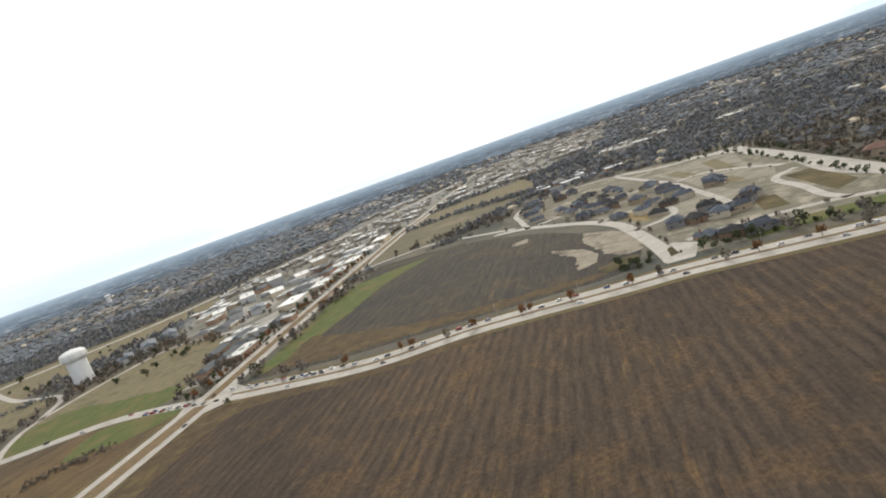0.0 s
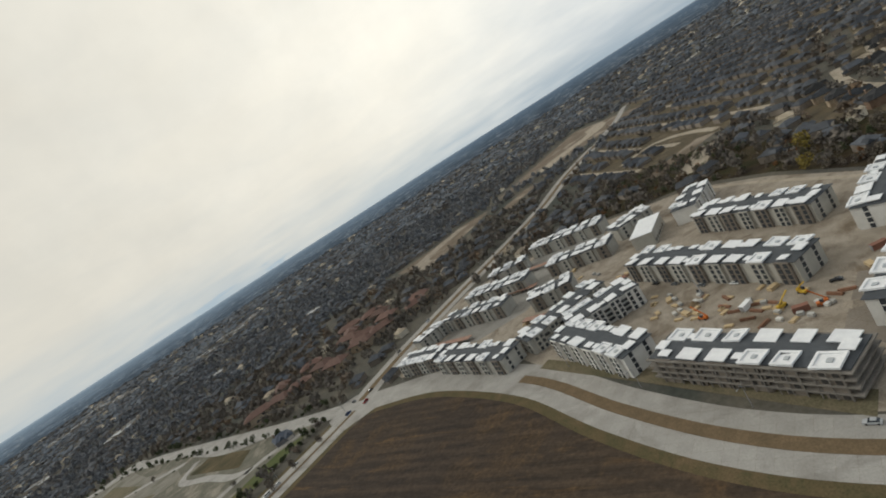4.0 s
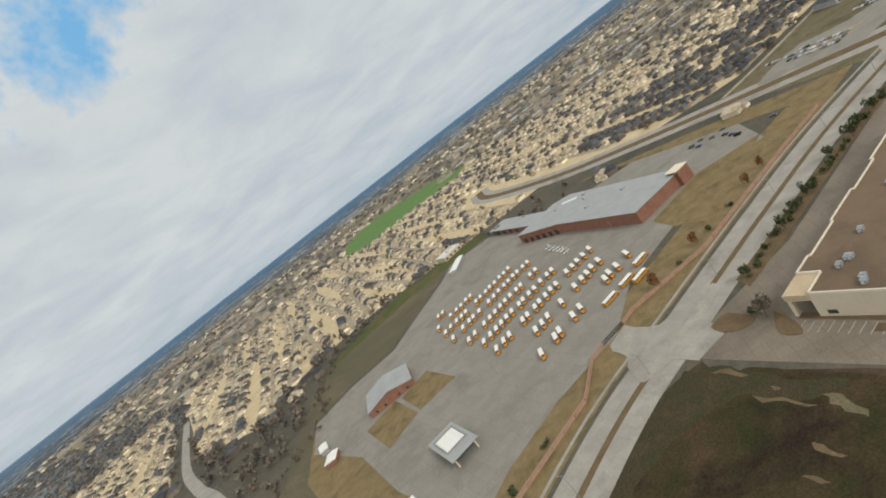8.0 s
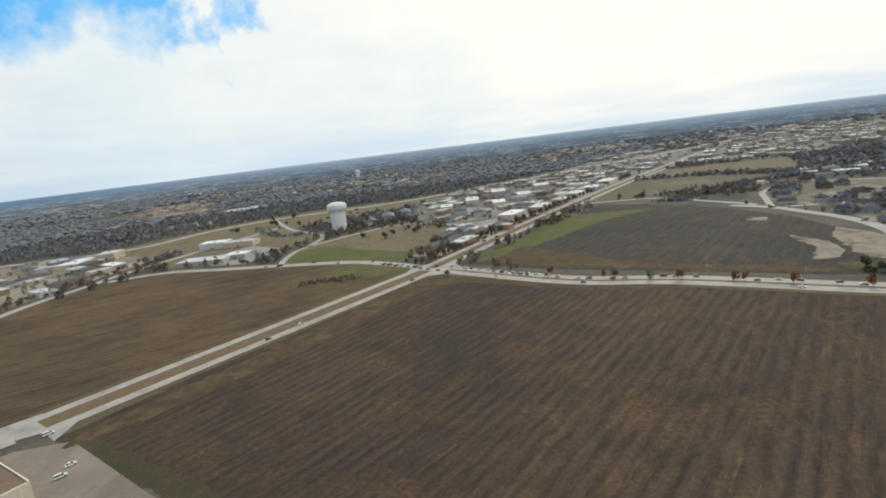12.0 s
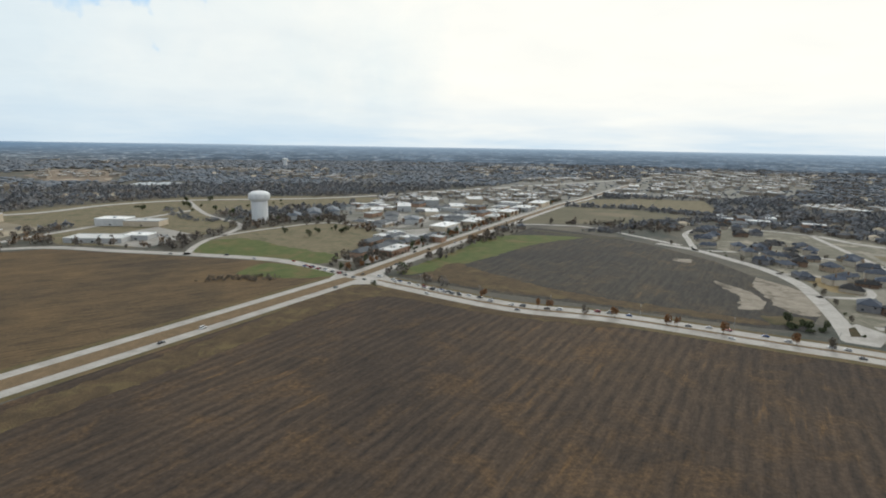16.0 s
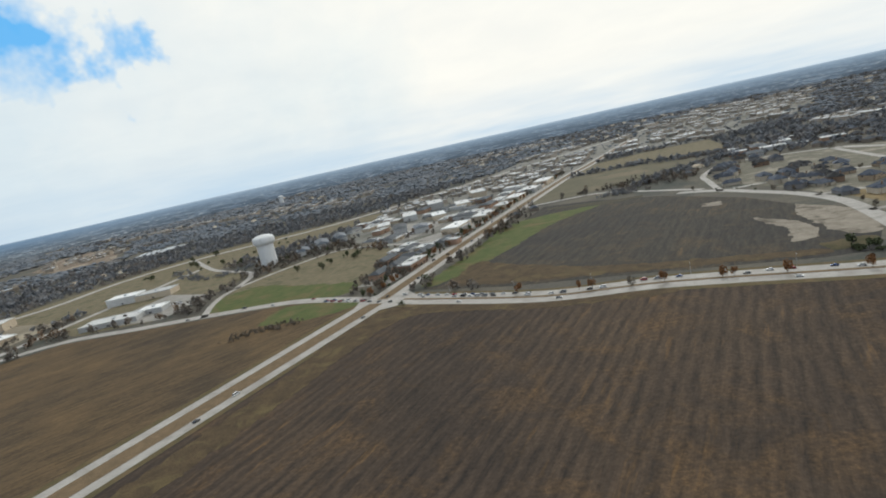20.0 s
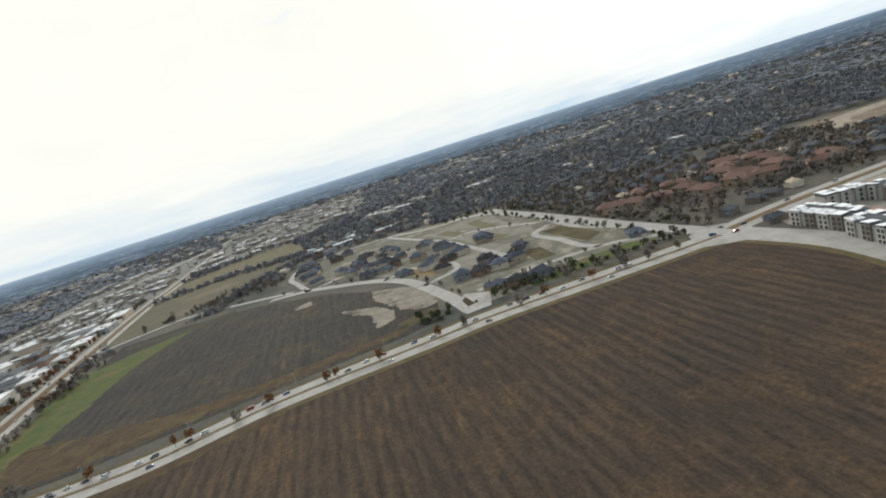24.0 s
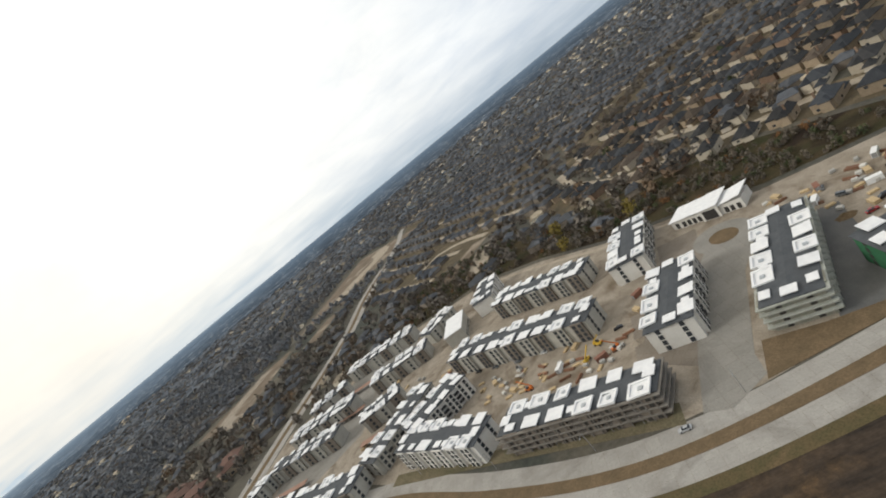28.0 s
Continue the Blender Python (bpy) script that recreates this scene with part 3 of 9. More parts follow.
M_BRICK_OR = surface("orange_brick", (0.36, 0.15, 0.085), (0.42, 0.19, 0.11), 3, 0.25, 0.9, grit=0.2)
M_BRICK_WALL = surface("fence_brick", (0.30, 0.19, 0.14), (0.36, 0.24, 0.18), 2, 0.25, 0.9, grit=0.2)
M_GLASS = surface("dark_window_glass", (0.03, 0.035, 0.042), (0.05, 0.056, 0.065), 2, 0.5, 0.12, spec=0.6)
M_DARK = surface("dark_opening", (0.03, 0.028, 0.026), (0.05, 0.046, 0.042), 1, 0.3, 0.8)
M_WHITE = surface("white_paint", (0.78, 0.78, 0.77), (0.7, 0.7, 0.69), 2, 0.3, 0.5, grit=0.05)
M_STEEL = surface("grey_painted_steel", (0.22, 0.22, 0.22), (0.3, 0.3, 0.3), 1, 0.2, 0.5)
M_IRON = surface("black_iron", (0.025, 0.025, 0.028), (0.04, 0.04, 0.042), 1, 0.2, 0.5)

M_PALEWALK = surface("pale_crosswalk", (0.47, 0.455, 0.43), (0.40, 0.385, 0.36), 1.5, 0.3, 0.8, coord="World", grit=0.2)

# ---- roundabout furniture ----
ring = thing("roundabout_island", pose(RB[0], RB[1], 0.2), "round island with a red brick ring and tan grass", "traffic island")
bm = bmesh.new()
tube(bm, [(13.2, -0.3), (13.2, 0.12), (12.9, 0.17), (9.2, 0.19)], 56)
part("brick_apron", bm, M_BRICKPAVE, ring, "red brick apron")
bm = bmesh.new()
tube(bm, [(9.1, -0.2), (9.1, 0.33), (8.9, 0.36)], 48)
part("kerb", bm, M_CONC, ring, "pale concrete kerb")
bm = bmesh.new()
tube(bm, [(8.85, 0.0), (8.85, 0.38), (6.5, 0.55), (3.0, 0.75), (0.4, 0.8)], 40)
part("grass_mound", bm, M_LAWN, ring, "tan winter grass")


def arc_strip(name, c, r, w, a0, a1, z, mat, label):
    line = [Vector((c[0] + r * math.cos(radians(a0 + (a1 - a0) * k / 16)), c[1] + r * math.sin(radians(a0 + (a1 - a0) * k / 16)), 0)) for k in range(17)]
    return ribbon(name, line, -w / 2, w / 2, z, mat, label, "kerb strip", "structure")


for nm, pts, w in (
    ("brick_strip_1", [(336, 38), (330, 61), (329, 74), (335, 90), (336, 111), (336, 121)], 1.6),
    ("brick_strip_2", [(319, 59), (312, 72), (302, 84), (292, 91), (282, 91)], 1.5),
    ("brick_strip_3", [(325, 129), (322, 124), (313, 117), (302, 109), (291, 106), (282, 103)], 2.0),
    ("brick_strip_4", [(346, -10), (331, 30), (325, 58), (321, 76)], 2.4),
    ("brick_strip_5", [(333, 134), (331, 124), (329, 116)], 1.6),
    ("brick_strip_6", [(276, 99), (290, 99.5), (298, 100)], 1.8),
):
    ribbon(nm, smooth(pts, 3), -w / 2, w / 2, 0.30, M_BRICKPAVE, "narrow red brick strip in the paving", "kerb strip")
for nm, pts in (("splitter_1", [(320, 78), (326, 75), (323, 70)]), ("splitter_2", [(300, 101), (290, 97), (288, 101)]), ("splitter_3", [(331, 112), (322, 114), (330, 120)])):
    slab(nm, pts, 0.36, M_BRICKPAVE, "small red brick traffic island", "traffic island")
for nm, pts in (("arm_median_1", [(345, -6), (332, 30), (327, 54)]), ("arm_median_2", [(278, 99.5), (262, 97)])):
    ribbon(nm, smooth(pts, 4), -0.7, 0.7, 0.36, M_MEDIAN, "narrow brown planted median", "median")
for nm, a, b in (("zebra_1", (332, 72), (309, 68)), ("zebra_2", (288, 86), (286, 113)), ("zebra_3", (343, 118), (314, 128))):
    ribbon(nm, smooth([a, b], 4), -1.5, 1.5, 0.232, M_PALEWALK, "pale worn crosswalk band", "crosswalk")

# ---- bus depot ----
DEPOT = [(60, -165), (20, -156), (-16, -132), (-60, -140), (-130, -150), (-166, -162), (-196, -122), (-160, -30), (-205, 60), (-160, 140), (-112, 158), (-92, 128), (-38, 112), (8, 96), (53, 100), (90, 81), (125, 70.5), (141, 69.5), (155, 66.5), (168, 65.5), (184, 64.5), (188, 56), (180, 51), (164, 50.5), (150, 51.5), (143, 42), (131, 2), (104, -56), (94, -125)]
slab("depot_yard", DEPOT, 0.12, M_LOT, "pale concrete depot yard with faint stains", "yard")
slab("depot_lawn", [(60, -165), (94, -125), (104, -56), (131, 2), (143, 42), (150, 51.5), (164, 50.5), (180, 51), (190, 54), (196, 45), (228, -55), (150, -26), (120, -100)], 0.10, M_LAWN, "tan winter lawn at the edge of the yard", "lawn")
slab("depot_verge", [(184, 65), (168, 66), (155, 67), (141, 70), (125, 71), (90, 82), (52, 101), (8, 102), (-38, 120), (-70, 134), (-36, 142), (2, 130), (45, 110), (98, 104), (150, 92), (185, 82)], 0.10, M_LAWN, "tan grass verge along the wall", "verge")
ribbon("depot_wall_verge", [p for p in D1 if -130 < p.x < 188], -48.0, -14.0, 0.085, M_LAWN, "tan grass on both sides of the depot wall", "verge")
slab("depot_corner_lawn", [(-103, 157), (-56, 97), (-30, 125), (-29, 131), (-73, 150)], 0.185, M_LAWN, "brown lawn beside the depot hall", "lawn")
slab("crossing_lawn", [(-100, 168), (-124, 177), (-146, 172), (-168, 122), (-205, 33), (-225, -20), (-212, 40), (-186, 140), (-165, 208), (-118, 190), (-96, 181)], 0.13, M_LAWN, "tan lawn beside the crossing", "lawn")
ribbon("depot_sidewalk", D1, -17.0, -15.4, 0.16, M_CONC, "narrow pale footway beside the road", "footway")
slab("depot_drive", [(183, 65), (188, 55.5), (194, 62), (200, 76), (206, 90), (190, 93), (190, 78)], 0.17, M_LOT, "pale concrete gateway drive", "drive")
slab("depot_lawn_patch_1", [(82, -73), (57, -65), (75, -27), (101, -31)], 0.22, M_LAWN, "square of tan winter lawn in the yard", "lawn")
slab("depot_lawn_patch_2", [(56, -59), (32, -52), (49, -12), (73, -26)], 0.22, M_LAWN, "square of tan winter lawn in the yard", "lawn")
slab("office_lawn", [(-56, 96), (-103, 119), (-121, 156), (-84, 148), (-36, 130), (-36, 114)], 0.17, M_LAWN, "tan lawn beside the brick depot building", "lawn")
slab("ditch_bank", [(-200, -125), (-215, -160), (-20, -250), (60, -190), (120, -130), (170, -110), (226, -62), (220, -40), (150, -32), (110, -90), (64, -172), (18, -162), (-18, -138), (-130, -156), (-166, -170)], 0.05, M_OLIVEFIELD, "dark weedy drainage strip", "grass")
slab("ditch_green", [(-225, -150), (-150, -240), (-40, -262), (-30, -245), (-120, -205), (-205, -130)], 0.08, M_GREEN, "green grass bank", "grass")
slab("brown_plot", [(171, -16), (195, 34), (220, -38)], 0.13, M_MEDIAN, "bare brown plot of earth", "plot")


def depot_hall():
    # big brick hall with a pale roof, in the frame of its long side
    a = math.degrees(math.atan2(95 + 112, -70 + 194))
    root = thing("depot_hall", pose(-194, -112, 0, 0, 0, a), "long red brick bus depot with a pale grey roof", "depot")
    L = math.hypot(124, 207)
    bm = bmesh.new()
    prism(bm, [(0, 0), (98, -2), (98, 18), (0, 18)], 0, 5.6)
    part("wall", bm, M_BRICK, root, "red brick wall of the low wing")
    bm = bmesh.new()
    prism(bm, [(98.1, -22), (150, -12), (L, -12), (L, 34), (110, 34), (98.1, 22)], 0, 8.6)
    part("wall", bm, M_BRICK, root, "red brick wall of the high hall")
    bm = bmesh.new()
    box(bm, -0.6, 98, -2.8, 18.6, 5.6, 6.0)
    part("roof", bm, M_GREYROOF, root, "pale grey metal roof")
    bm = bmesh.new()
    prism(bm, [(97.4, -22.6), (150, -12.7), (L + 0.6, -12.7), (L + 0.6, 34.6), (109.6, 34.6), (97.4, 22.4)], 8.6, 9.0)
    part("roof", bm, M_GREYROOF, root, "pale grey metal roof")
    bm = bmesh.new()
    box(bm, L - 6, L + 3, 27, 37, 0, 10.5)
    part("entrance_tower", bm, M_BRICK, root, "red brick entrance block")
    bm = bmesh.new()
    box(bm, L - 6.3, L + 3.3, 25.7, 37.3, 10.5, 11.0)
    part("cornice", bm, M_TRIM, root, "cream cornice")
    door = boxmesh("bay_door", -2.1, 2.1, -0.12, 0.12, 0, 4.3, M_DARK)
    for x in range(14, 95, 14):
        twin("bay_door", door, root, pose(x, -1.2, 0, 0, 0, -1.2))
    for x in range(104, 146, 8):
        twin("bay_door", door, root, pose(x, -22 + (x - 98.1) * 10 / 51.9 - 0.1, 0, 0, 0, 10.9))
    unit = boxmesh("roof_unit", -1.6, 1.6, -1.2, 1.2, 0, 1.5, M_METAL)
    for x, y in ((120, 10), (150, 20), (170, 5), (195, 22), (140, 28)):
        twin("roof_unit", unit, root, pose(x, y, 9.0))
    sky = boxmesh("roof_panel", -8, 8, -1.6, 1.6, 0, 0.4, M_WHITE)
    twin("roof_panel", sky, root, pose(125, 22, 9.0, 0, 0, 20))
    twin("roof_panel", sky, root, pose(96, 18, 6.0, 0, 0, 45))


depot_hall()


def wash_house():
    a = math.degrees(math.atan2(23, -26))
    root = thing("depot_office", pose(70, -78, 0, 0, 0, a), "small red brick office with a pale peaked roof", "office")
    bm = bmesh.new()
    prism(bm, [(0, 0), (35, 0), (35, 34), (0, 34)], 0, 4.5)
    part("wall", bm, M_BRICK, root, "red brick wall")
    bm = bmesh.new()
    v = [bm.verts.new(p) for p in ((-0.6, -0.6, 4.4), (35.6, -0.6, 4.4), (35.6, 34.6, 4.4), (-0.6, 34.6, 4.4), (17.5, -0.6, 8.2), (17.5, 34.6, 8.2), (-0.6, -0.6, 4.7), (35.6, -0.6, 4.7), (35.6, 34.6, 4.7), (-0.6, 34.6, 4.7), (17.5, -0.6, 8.5), (17.5, 34.6, 8.5))]
    for f in ((0, 4, 10, 6), (4, 1, 7, 10), (1, 2, 8, 7), (2, 5, 11, 8), (5, 3, 9, 11), (3, 0, 6, 9), (6, 10, 11, 9), (10, 7, 8, 11), (3, 5, 4, 0), (5, 2, 1, 4)):
        bm.faces.new([v[i] for i in f])
    part("roof", bm, M_GREYROOF, root, "pale peaked metal roof")
    bm = bmesh.new()
    v = [bm.verts.new(p) for p in ((0, 0.06, 4.4), (35, 0.06, 4.4), (17.5, 0.06, 8.1), (0, 0.3, 4.4), (35, 0.3, 4.4), (17.5, 0.3, 8.1))]
    for f in ((0, 1, 2), (5, 4, 3), (0, 3, 4, 1), (1, 4, 5, 2), (2, 5, 3, 0)):
        bm.faces.new([v[i] for i in f])
    part("gable", bm, M_BRICK, root, "red brick gable")
    win = boxmesh("window", -0.8, 0.8, -0.08, 0.08, 1.0, 2.6, M_GLASS)
    for x in (5, 12, 23, 30):
        twin("window", win, root, pose(x, -0.05, 0))


wash_house()


def fuel_canopy():
    a = math.degrees(math.atan2(42 - 16, 124 - 111))
    root = thing("fuel_canopy", pose(110, 31, 0.12, 0, 0, a), "pale flat fuel canopy on posts with a ribbed well", "canopy")
    bm = bmesh.new()
    box(bm, -15, 15, -8, 8, 5.2, 5.5)
    part("deck", bm, M_GREYROOF, root, "pale grey roof deck")
    bm = bmesh.new()
    for x0, x1, y0, y1 in ((-10.3, 6.5, 5.6, 6.0), (-10.3, 6.5, -6.0, -5.6), (-10.7, -10.3, -6, 6), (6.5, 6.9, -6, 6)):
        box(bm, x0, x1, y0, y1, 5.5, 6.3)
    part("parapet", bm, M_STEEL, root, "dark raised curb")
    rib = boxmesh("rib", -0.9, 0.9, -5.4, 5.4, 5.5, 5.75, M_WHITE)
    for k in range(8):
        twin("rib", rib, root, pose(-9.0 + 2.05 * k, 0, 0))
    post = boxmesh("post", -0.35, 0.35, -0.35, 0.35, -0.1, 5.2, M_CREAM)
    for x, y in ((-12, -6), (-12, 6), (12, -6), (12, 6)):
        twin("post", post, root, pose(x, y, 0))


fuel_canopy()


def shed(name, x, y, a, l, w, h, roof, label, wall=None):
    root = thing(name, pose(x, y, 0.1, 0, 0, a), label, "shed")
    bm = bmesh.new()
    box(bm, -l / 2, l / 2, -w / 2, w / 2, -0.1, h)
    part("wall", bm, wall or M_METAL, root)
    bm = bmesh.new()
    hip(bm, -l / 2, l / 2, -w / 2, w / 2, h + 0.25, 0.7, 0.3, 0.0, 0.2)
    part("roof", bm, roof, root)
    bm = bmesh.new()
    box(bm, l * 0.1, l * 0.1 + 2.4, -w / 2 - 0.08, -w / 2 + 0.05, 0, min(2.3, h - 0.2))
    part("door", bm, M_DARK, root)


shed("storage_shed", 147, 22, 154, 17, 10, 3.0, M_WHITE, "long open shed with a white and grey roof")
shed("tool_shed", 103, -88, 40, 12, 8, 3.0, M_WHITE, "small shed with a pale roof", M_BRICK)
shed("tank_shed", 92, -112, 60, 12, 6, 2.6, M_WHITE, "small white shed beside tanks")
shed("wash_shed", -150, -140, 20, 38, 9, 3.5, M_WHITE, "long open shed with a pale roof")


def wall_fence(name, pts, height, label):
    root = thing(name, pose(0, 0, 0), label, "wall")
    line = [Vector((*p, 0)) for p in pts]
    panel = {}
    pillar = boxmesh("pillar", -0.4, 0.4, -0.4, 0.4, -0.1, height + 0.35, M_BRICK_WALL)
    for a, b in zip(line, line[1:]):
        n = max(1, round((b - a).length / 9.0))
        L = (b - a).length / n
        ang = math.degrees(math.atan2(b.y - a.y, b.x - a.x))
        key = round(L, 1)
        if key not in panel:
            bm = bmesh.new()
            box(bm, 0.4, L - 0.4, -0.14, 0.14, -0.1, height)
            box(bm, 0.4, L - 0.4, -0.22, 0.22, height, height + 0.12)
            panel[key] = mesh_of("panel", bm, M_BRICK_WALL)
        for k in range(n):
            p = a.lerp(b, k / n)
            twin("panel", panel[key], root, pose(p.x, p.y, 0, 0, 0, ang))
            twin("pillar", pillar, root, pose(p.x, p.y, 0, 0, 0, ang))
    return root


wall_fence("brick_wall", [(232, -66), (196, 46), (190, 55)], 2.0, "long low brown brick boundary wall")
wall_fence("brick_wall", [(183, 63), (172, 76), (150, 80), (94, 97), (68, 92), (59, 95)], 2.0, "long low brown brick boundary wall")
wall_fence("brick_wall", [(46, 102), (37, 105), (2, 135), (-81, 170), (-120, 188)], 2.0, "long low brown brick boundary wall")


def iron_gate(x0, y0, x1, y1):
    a = math.degrees(math.atan2(y1 - y0, x1 - x0))
    L = math.hypot(x1 - x0, y1 - y0)
    root = thing("iron_gate", pose(x0, y0, 0.15, 0, 0, a), "closed black iron gate in the brick wall", "gate")
    bm = bmesh.new()
    for z in (0.25, 1.9):
        box(bm, 0, L, -0.05, 0.05, z, z + 0.12)
    part("gate_frame", bm, M_IRON, root)
    bar = boxmesh("bar", -0.09, 0.09, -0.03, 0.03, 0.0, 2.1, M_IRON)
    for k in range(int(L / 0.42)):
        twin("bar", bar, root, pose(0.2 + k * 0.42, 0, 0))


iron_gate(190, 55, 183, 63)
iron_gate(59, 95, 46, 102)

# ---- warehouses ----
slab("warehouse_yard", [(-132, 252), (-104, 222), (-64, 206), (20, 172), (56, 148), (78, 136), (84, 144), (102, 193), (120, 240), (139, 292), (152, 338), (30, 386), (-48, 424), (-74, 414), (-96, 372)], 0.12, M_YARD, "stained tan concrete truck yard", "yard")
slab("warehouse_verge", [(-112, 222), (-40, 186), (38, 152), (46, 158), (24, 168), (-60, 203), (-104, 226)], 0.2, M_MEDIAN, "narrow brown planted strip beside the road", "verge")
slab("west_verge", [(-138, 352), (-160, 292), (-148, 286), (-124, 270), (-80, 372), (-74, 404), (-98, 402)], 0.09, M_MEDIAN, "brown planted strip along the long warehouse", "verge")


def warehouse(c, angle, L, W, H, label, notch, lights, units, steps, docks, seed, mirror=False):
    """Flat-roofed tilt-wall warehouse. notch: an entrance cut into the corner at +x, -y; steps: how far the -y wall steps in and out."""
    m = pose(c[0], c[1], 0.05, 0, 0, angle) @ Matrix.Diagonal((1, -1 if mirror else 1, 1, 1))
    root = thing("warehouse", m, label, "warehouse")
    x0, x1, y0, y1 = -L / 2, L / 2, -W / 2, W / 2
    base = [(x0, y1), (x0, y0)]
    n = len(steps)
    for i, s in enumerate(steps):
        a, b = x0 + L * i / n, x0 + L * (i + 1) / n
        base += [(a, y0 + s), (b, y0 + s)]
    base = [p for i, p in enumerate(base) if i == 0 or (Vector(p) - Vector(base[i - 1])).length > 0.01]
    if notch:
        base = base[:-1] + [(x1 - notch[0], base[-1][1]), (x1 - notch[0], y0 + notch[1]), (x1, y0 + notch[1]), (x1, y1)]
    else:
        base += [(x1, y1)]
    bm = bmesh.new()
    prism(bm, base, 0, H - 0.7)
    part("wall", bm, M_CREAM, root, "cream concrete walls")
    bm = bmesh.new()
    mid = Vector((0, 0))
    inner = [tuple(Vector(p) * 0.0 + Vector((p[0] - (0.5 if p[0] > 0 else -0.5), p[1] - (0.5 if p[1] > 0 else -0.5)))) for p in base]
    prism(bm, inner, H - 0.7, H - 0.55)
    part("roof", bm, M_ROOF_TAN, root, "brown gravel roof")
    bm = bmesh.new()
    for i in range(len(base)):
        a, b = Vector(base[i]), Vector(base[(i + 1) % len(base)])
        d = (b - a).normalized()
        q = Vector((-d.y, d.x))
        if q.dot(mid - a) < 0:
            q = -q
        s = [a, b, b + q * 0.45, a + q * 0.45]
        prism(bm, [tuple(p) for p in s], H - 0.7, H)
    part("parapet", bm, M_TRIM, root, "pale parapet")
    if notch:
        bm = bmesh.new()
        prism(bm, [(x1 - notch[0] - 0.3, y0 - 0.3), (x1 + 0.3, y0 - 0.3), (x1 + 0.3, y0 + notch[1]), (x1 - notch[0] - 0.3, y0 + notch[1])], H - 3.2, H - 0.9)
        part("entrance_canopy", bm, M_BEIGE, root, "tan entrance canopy")
        bm = bmesh.new()
        box(bm, x1 - 1.6, x1 - 0.1, y0, y0 + 1.4, 0, H - 3.2)
        part("pier", bm, M_CREAM, root)
        bm = bmesh.new()
        box(bm, x1 - notch[0] + 0.05, x1 - notch[0] + 0.25, y0 + 2.0, y0 + notch[1] - 1.0, 0.2, 3.6)
        box(bm, x1 - notch[0] + 1, x1 - 2, y0 + notch[1] - 0.22, y0 + notch[1] - 0.05, 0.2, 3.6)
        part("glazing", bm, M_GLASS, root, "dark entrance glass")
    light = boxmesh("skylight", -1.3, 1.3, -0.8, 0.8, 0, 0.55, M_SKYL)
    for x, y in lights:
        twin("skylight", light, root, pose(x, y, H - 0.55))
    bm = bmesh.new()
    box(bm, -1.2, 1.2, -0.9, 0.9, 0, 1.3)
    box(bm, -0.8, 0.4, -0.6, 0.6, 1.3, 1.6)
    box(bm, 1.2, 2.0, -0.4, 0.4, 0.2, 0.9)
    unit = mesh_of("roof_unit", bm, M_METAL)
    rng = random.Random(seed)
    for x, y in units:
        twin("roof_unit", unit, root, pose(x, y, H - 0.55, 0, 0, rng.choice((0, 90, 180, 8))))
    door = boxmesh("dock_door", -1.5, 1.5, -0.1, 0.1, 1.1, 4.4, M_METAL)
    ramp = boxmesh("dock_bumper", -1.7, 1.7, -0.5, 0.1, 0.0, 1.1, M_DARK)
    pil = boxmesh("pilaster", -0.35, 0.35, -0.18, 0.05, 0, H - 1.0, M_TRIM)
    for k in range(docks):
        x = x0 + 8 + (L - 16) * k / max(1, docks - 1)
        twin("dock_door", door, root, pose(x, y1 + 0.03, 0, 0, 0, 180))
        if k % 2 == 0:
            twin("dock_bumper", ramp, root, pose(x, y1 + 0.02, 0, 0, 0, 180))
        twin("pilaster", pil, root, pose(x + (L - 16) / max(1, docks - 1) / 2, y1 + 0.02, 0, 0, 0, 180))
    win = boxmesh("window", -1.6, 1.6, -0.06, 0.06, 1.2, 3.4, M_GLASS)
    for k in range(int(L / 14)):
        x = x0 + 9 + 14 * k
        i = min(n - 1, int((x - x0) / L * n))
        if not (notch and x > x1 - notch[0] - 2):
            twin("window", win, root, pose(x, y0 + steps[i] - 0.03, 0))
    if notch:
        bm = bmesh.new()
        box(bm, x1 - 0.06, x1 + 0.06, y0 + notch[1] + 3, y0 + notch[1] + 6, 1.2, 2.8)
        part("window", bm, M_GLASS, root)
    return root


A_W = -22.6
lights1 = [(-57 + 15.2 * k, 13) for k in range(8)]
warehouse((24, 218), A_W, 123, 44, 10, "flat-roofed cream tilt-wall warehouse with a brown roof", (11, 8), lights1, [(-46, -9), (-15, -10), (1, -9), (1, 7), (30, 6), (31, 5), (30, 17), (29, -9), (35, 2), (44, -8), (44, -7), (55, 0), (57, 1), (48, -9)], [1.2, 0.0, 1.2, 0.0, 1.0, 0.0], 14, 1)
warehouse((-67, 313), 68.5, 158, 40, 9.5, "very long cream warehouse with a brown roof and dock doors", None, [(-70 + 15.6 * k, 3) for k in range(10)], [(-60, 6), (-57, 8), (-20, 10), (-5, 9), (35, 8), (52, 4), (10, -2)], [0.0, 0.8, 0.0, 0.8, 0.0, 0.8], 18, 2, True)
warehouse((64, 321.5), A_W, 124, 49, 11, "large cream warehouse with a wide brown roof", (12, 9), [(-53 + 15.3 * k, 16) for k in range(8)], [(-46, -5), (-6, -18), (0, -21), (14, -5), (48, -5), (50, -6)], [0.0, 0.9, 0.0, 0.9], 16, 3, True)


M_STAIN = surface("tyre_stained_concrete", (0.13, 0.112, 0.094), (0.165, 0.145, 0.122), 3, 0.5, 0.9, coord="World", grit=0.25)


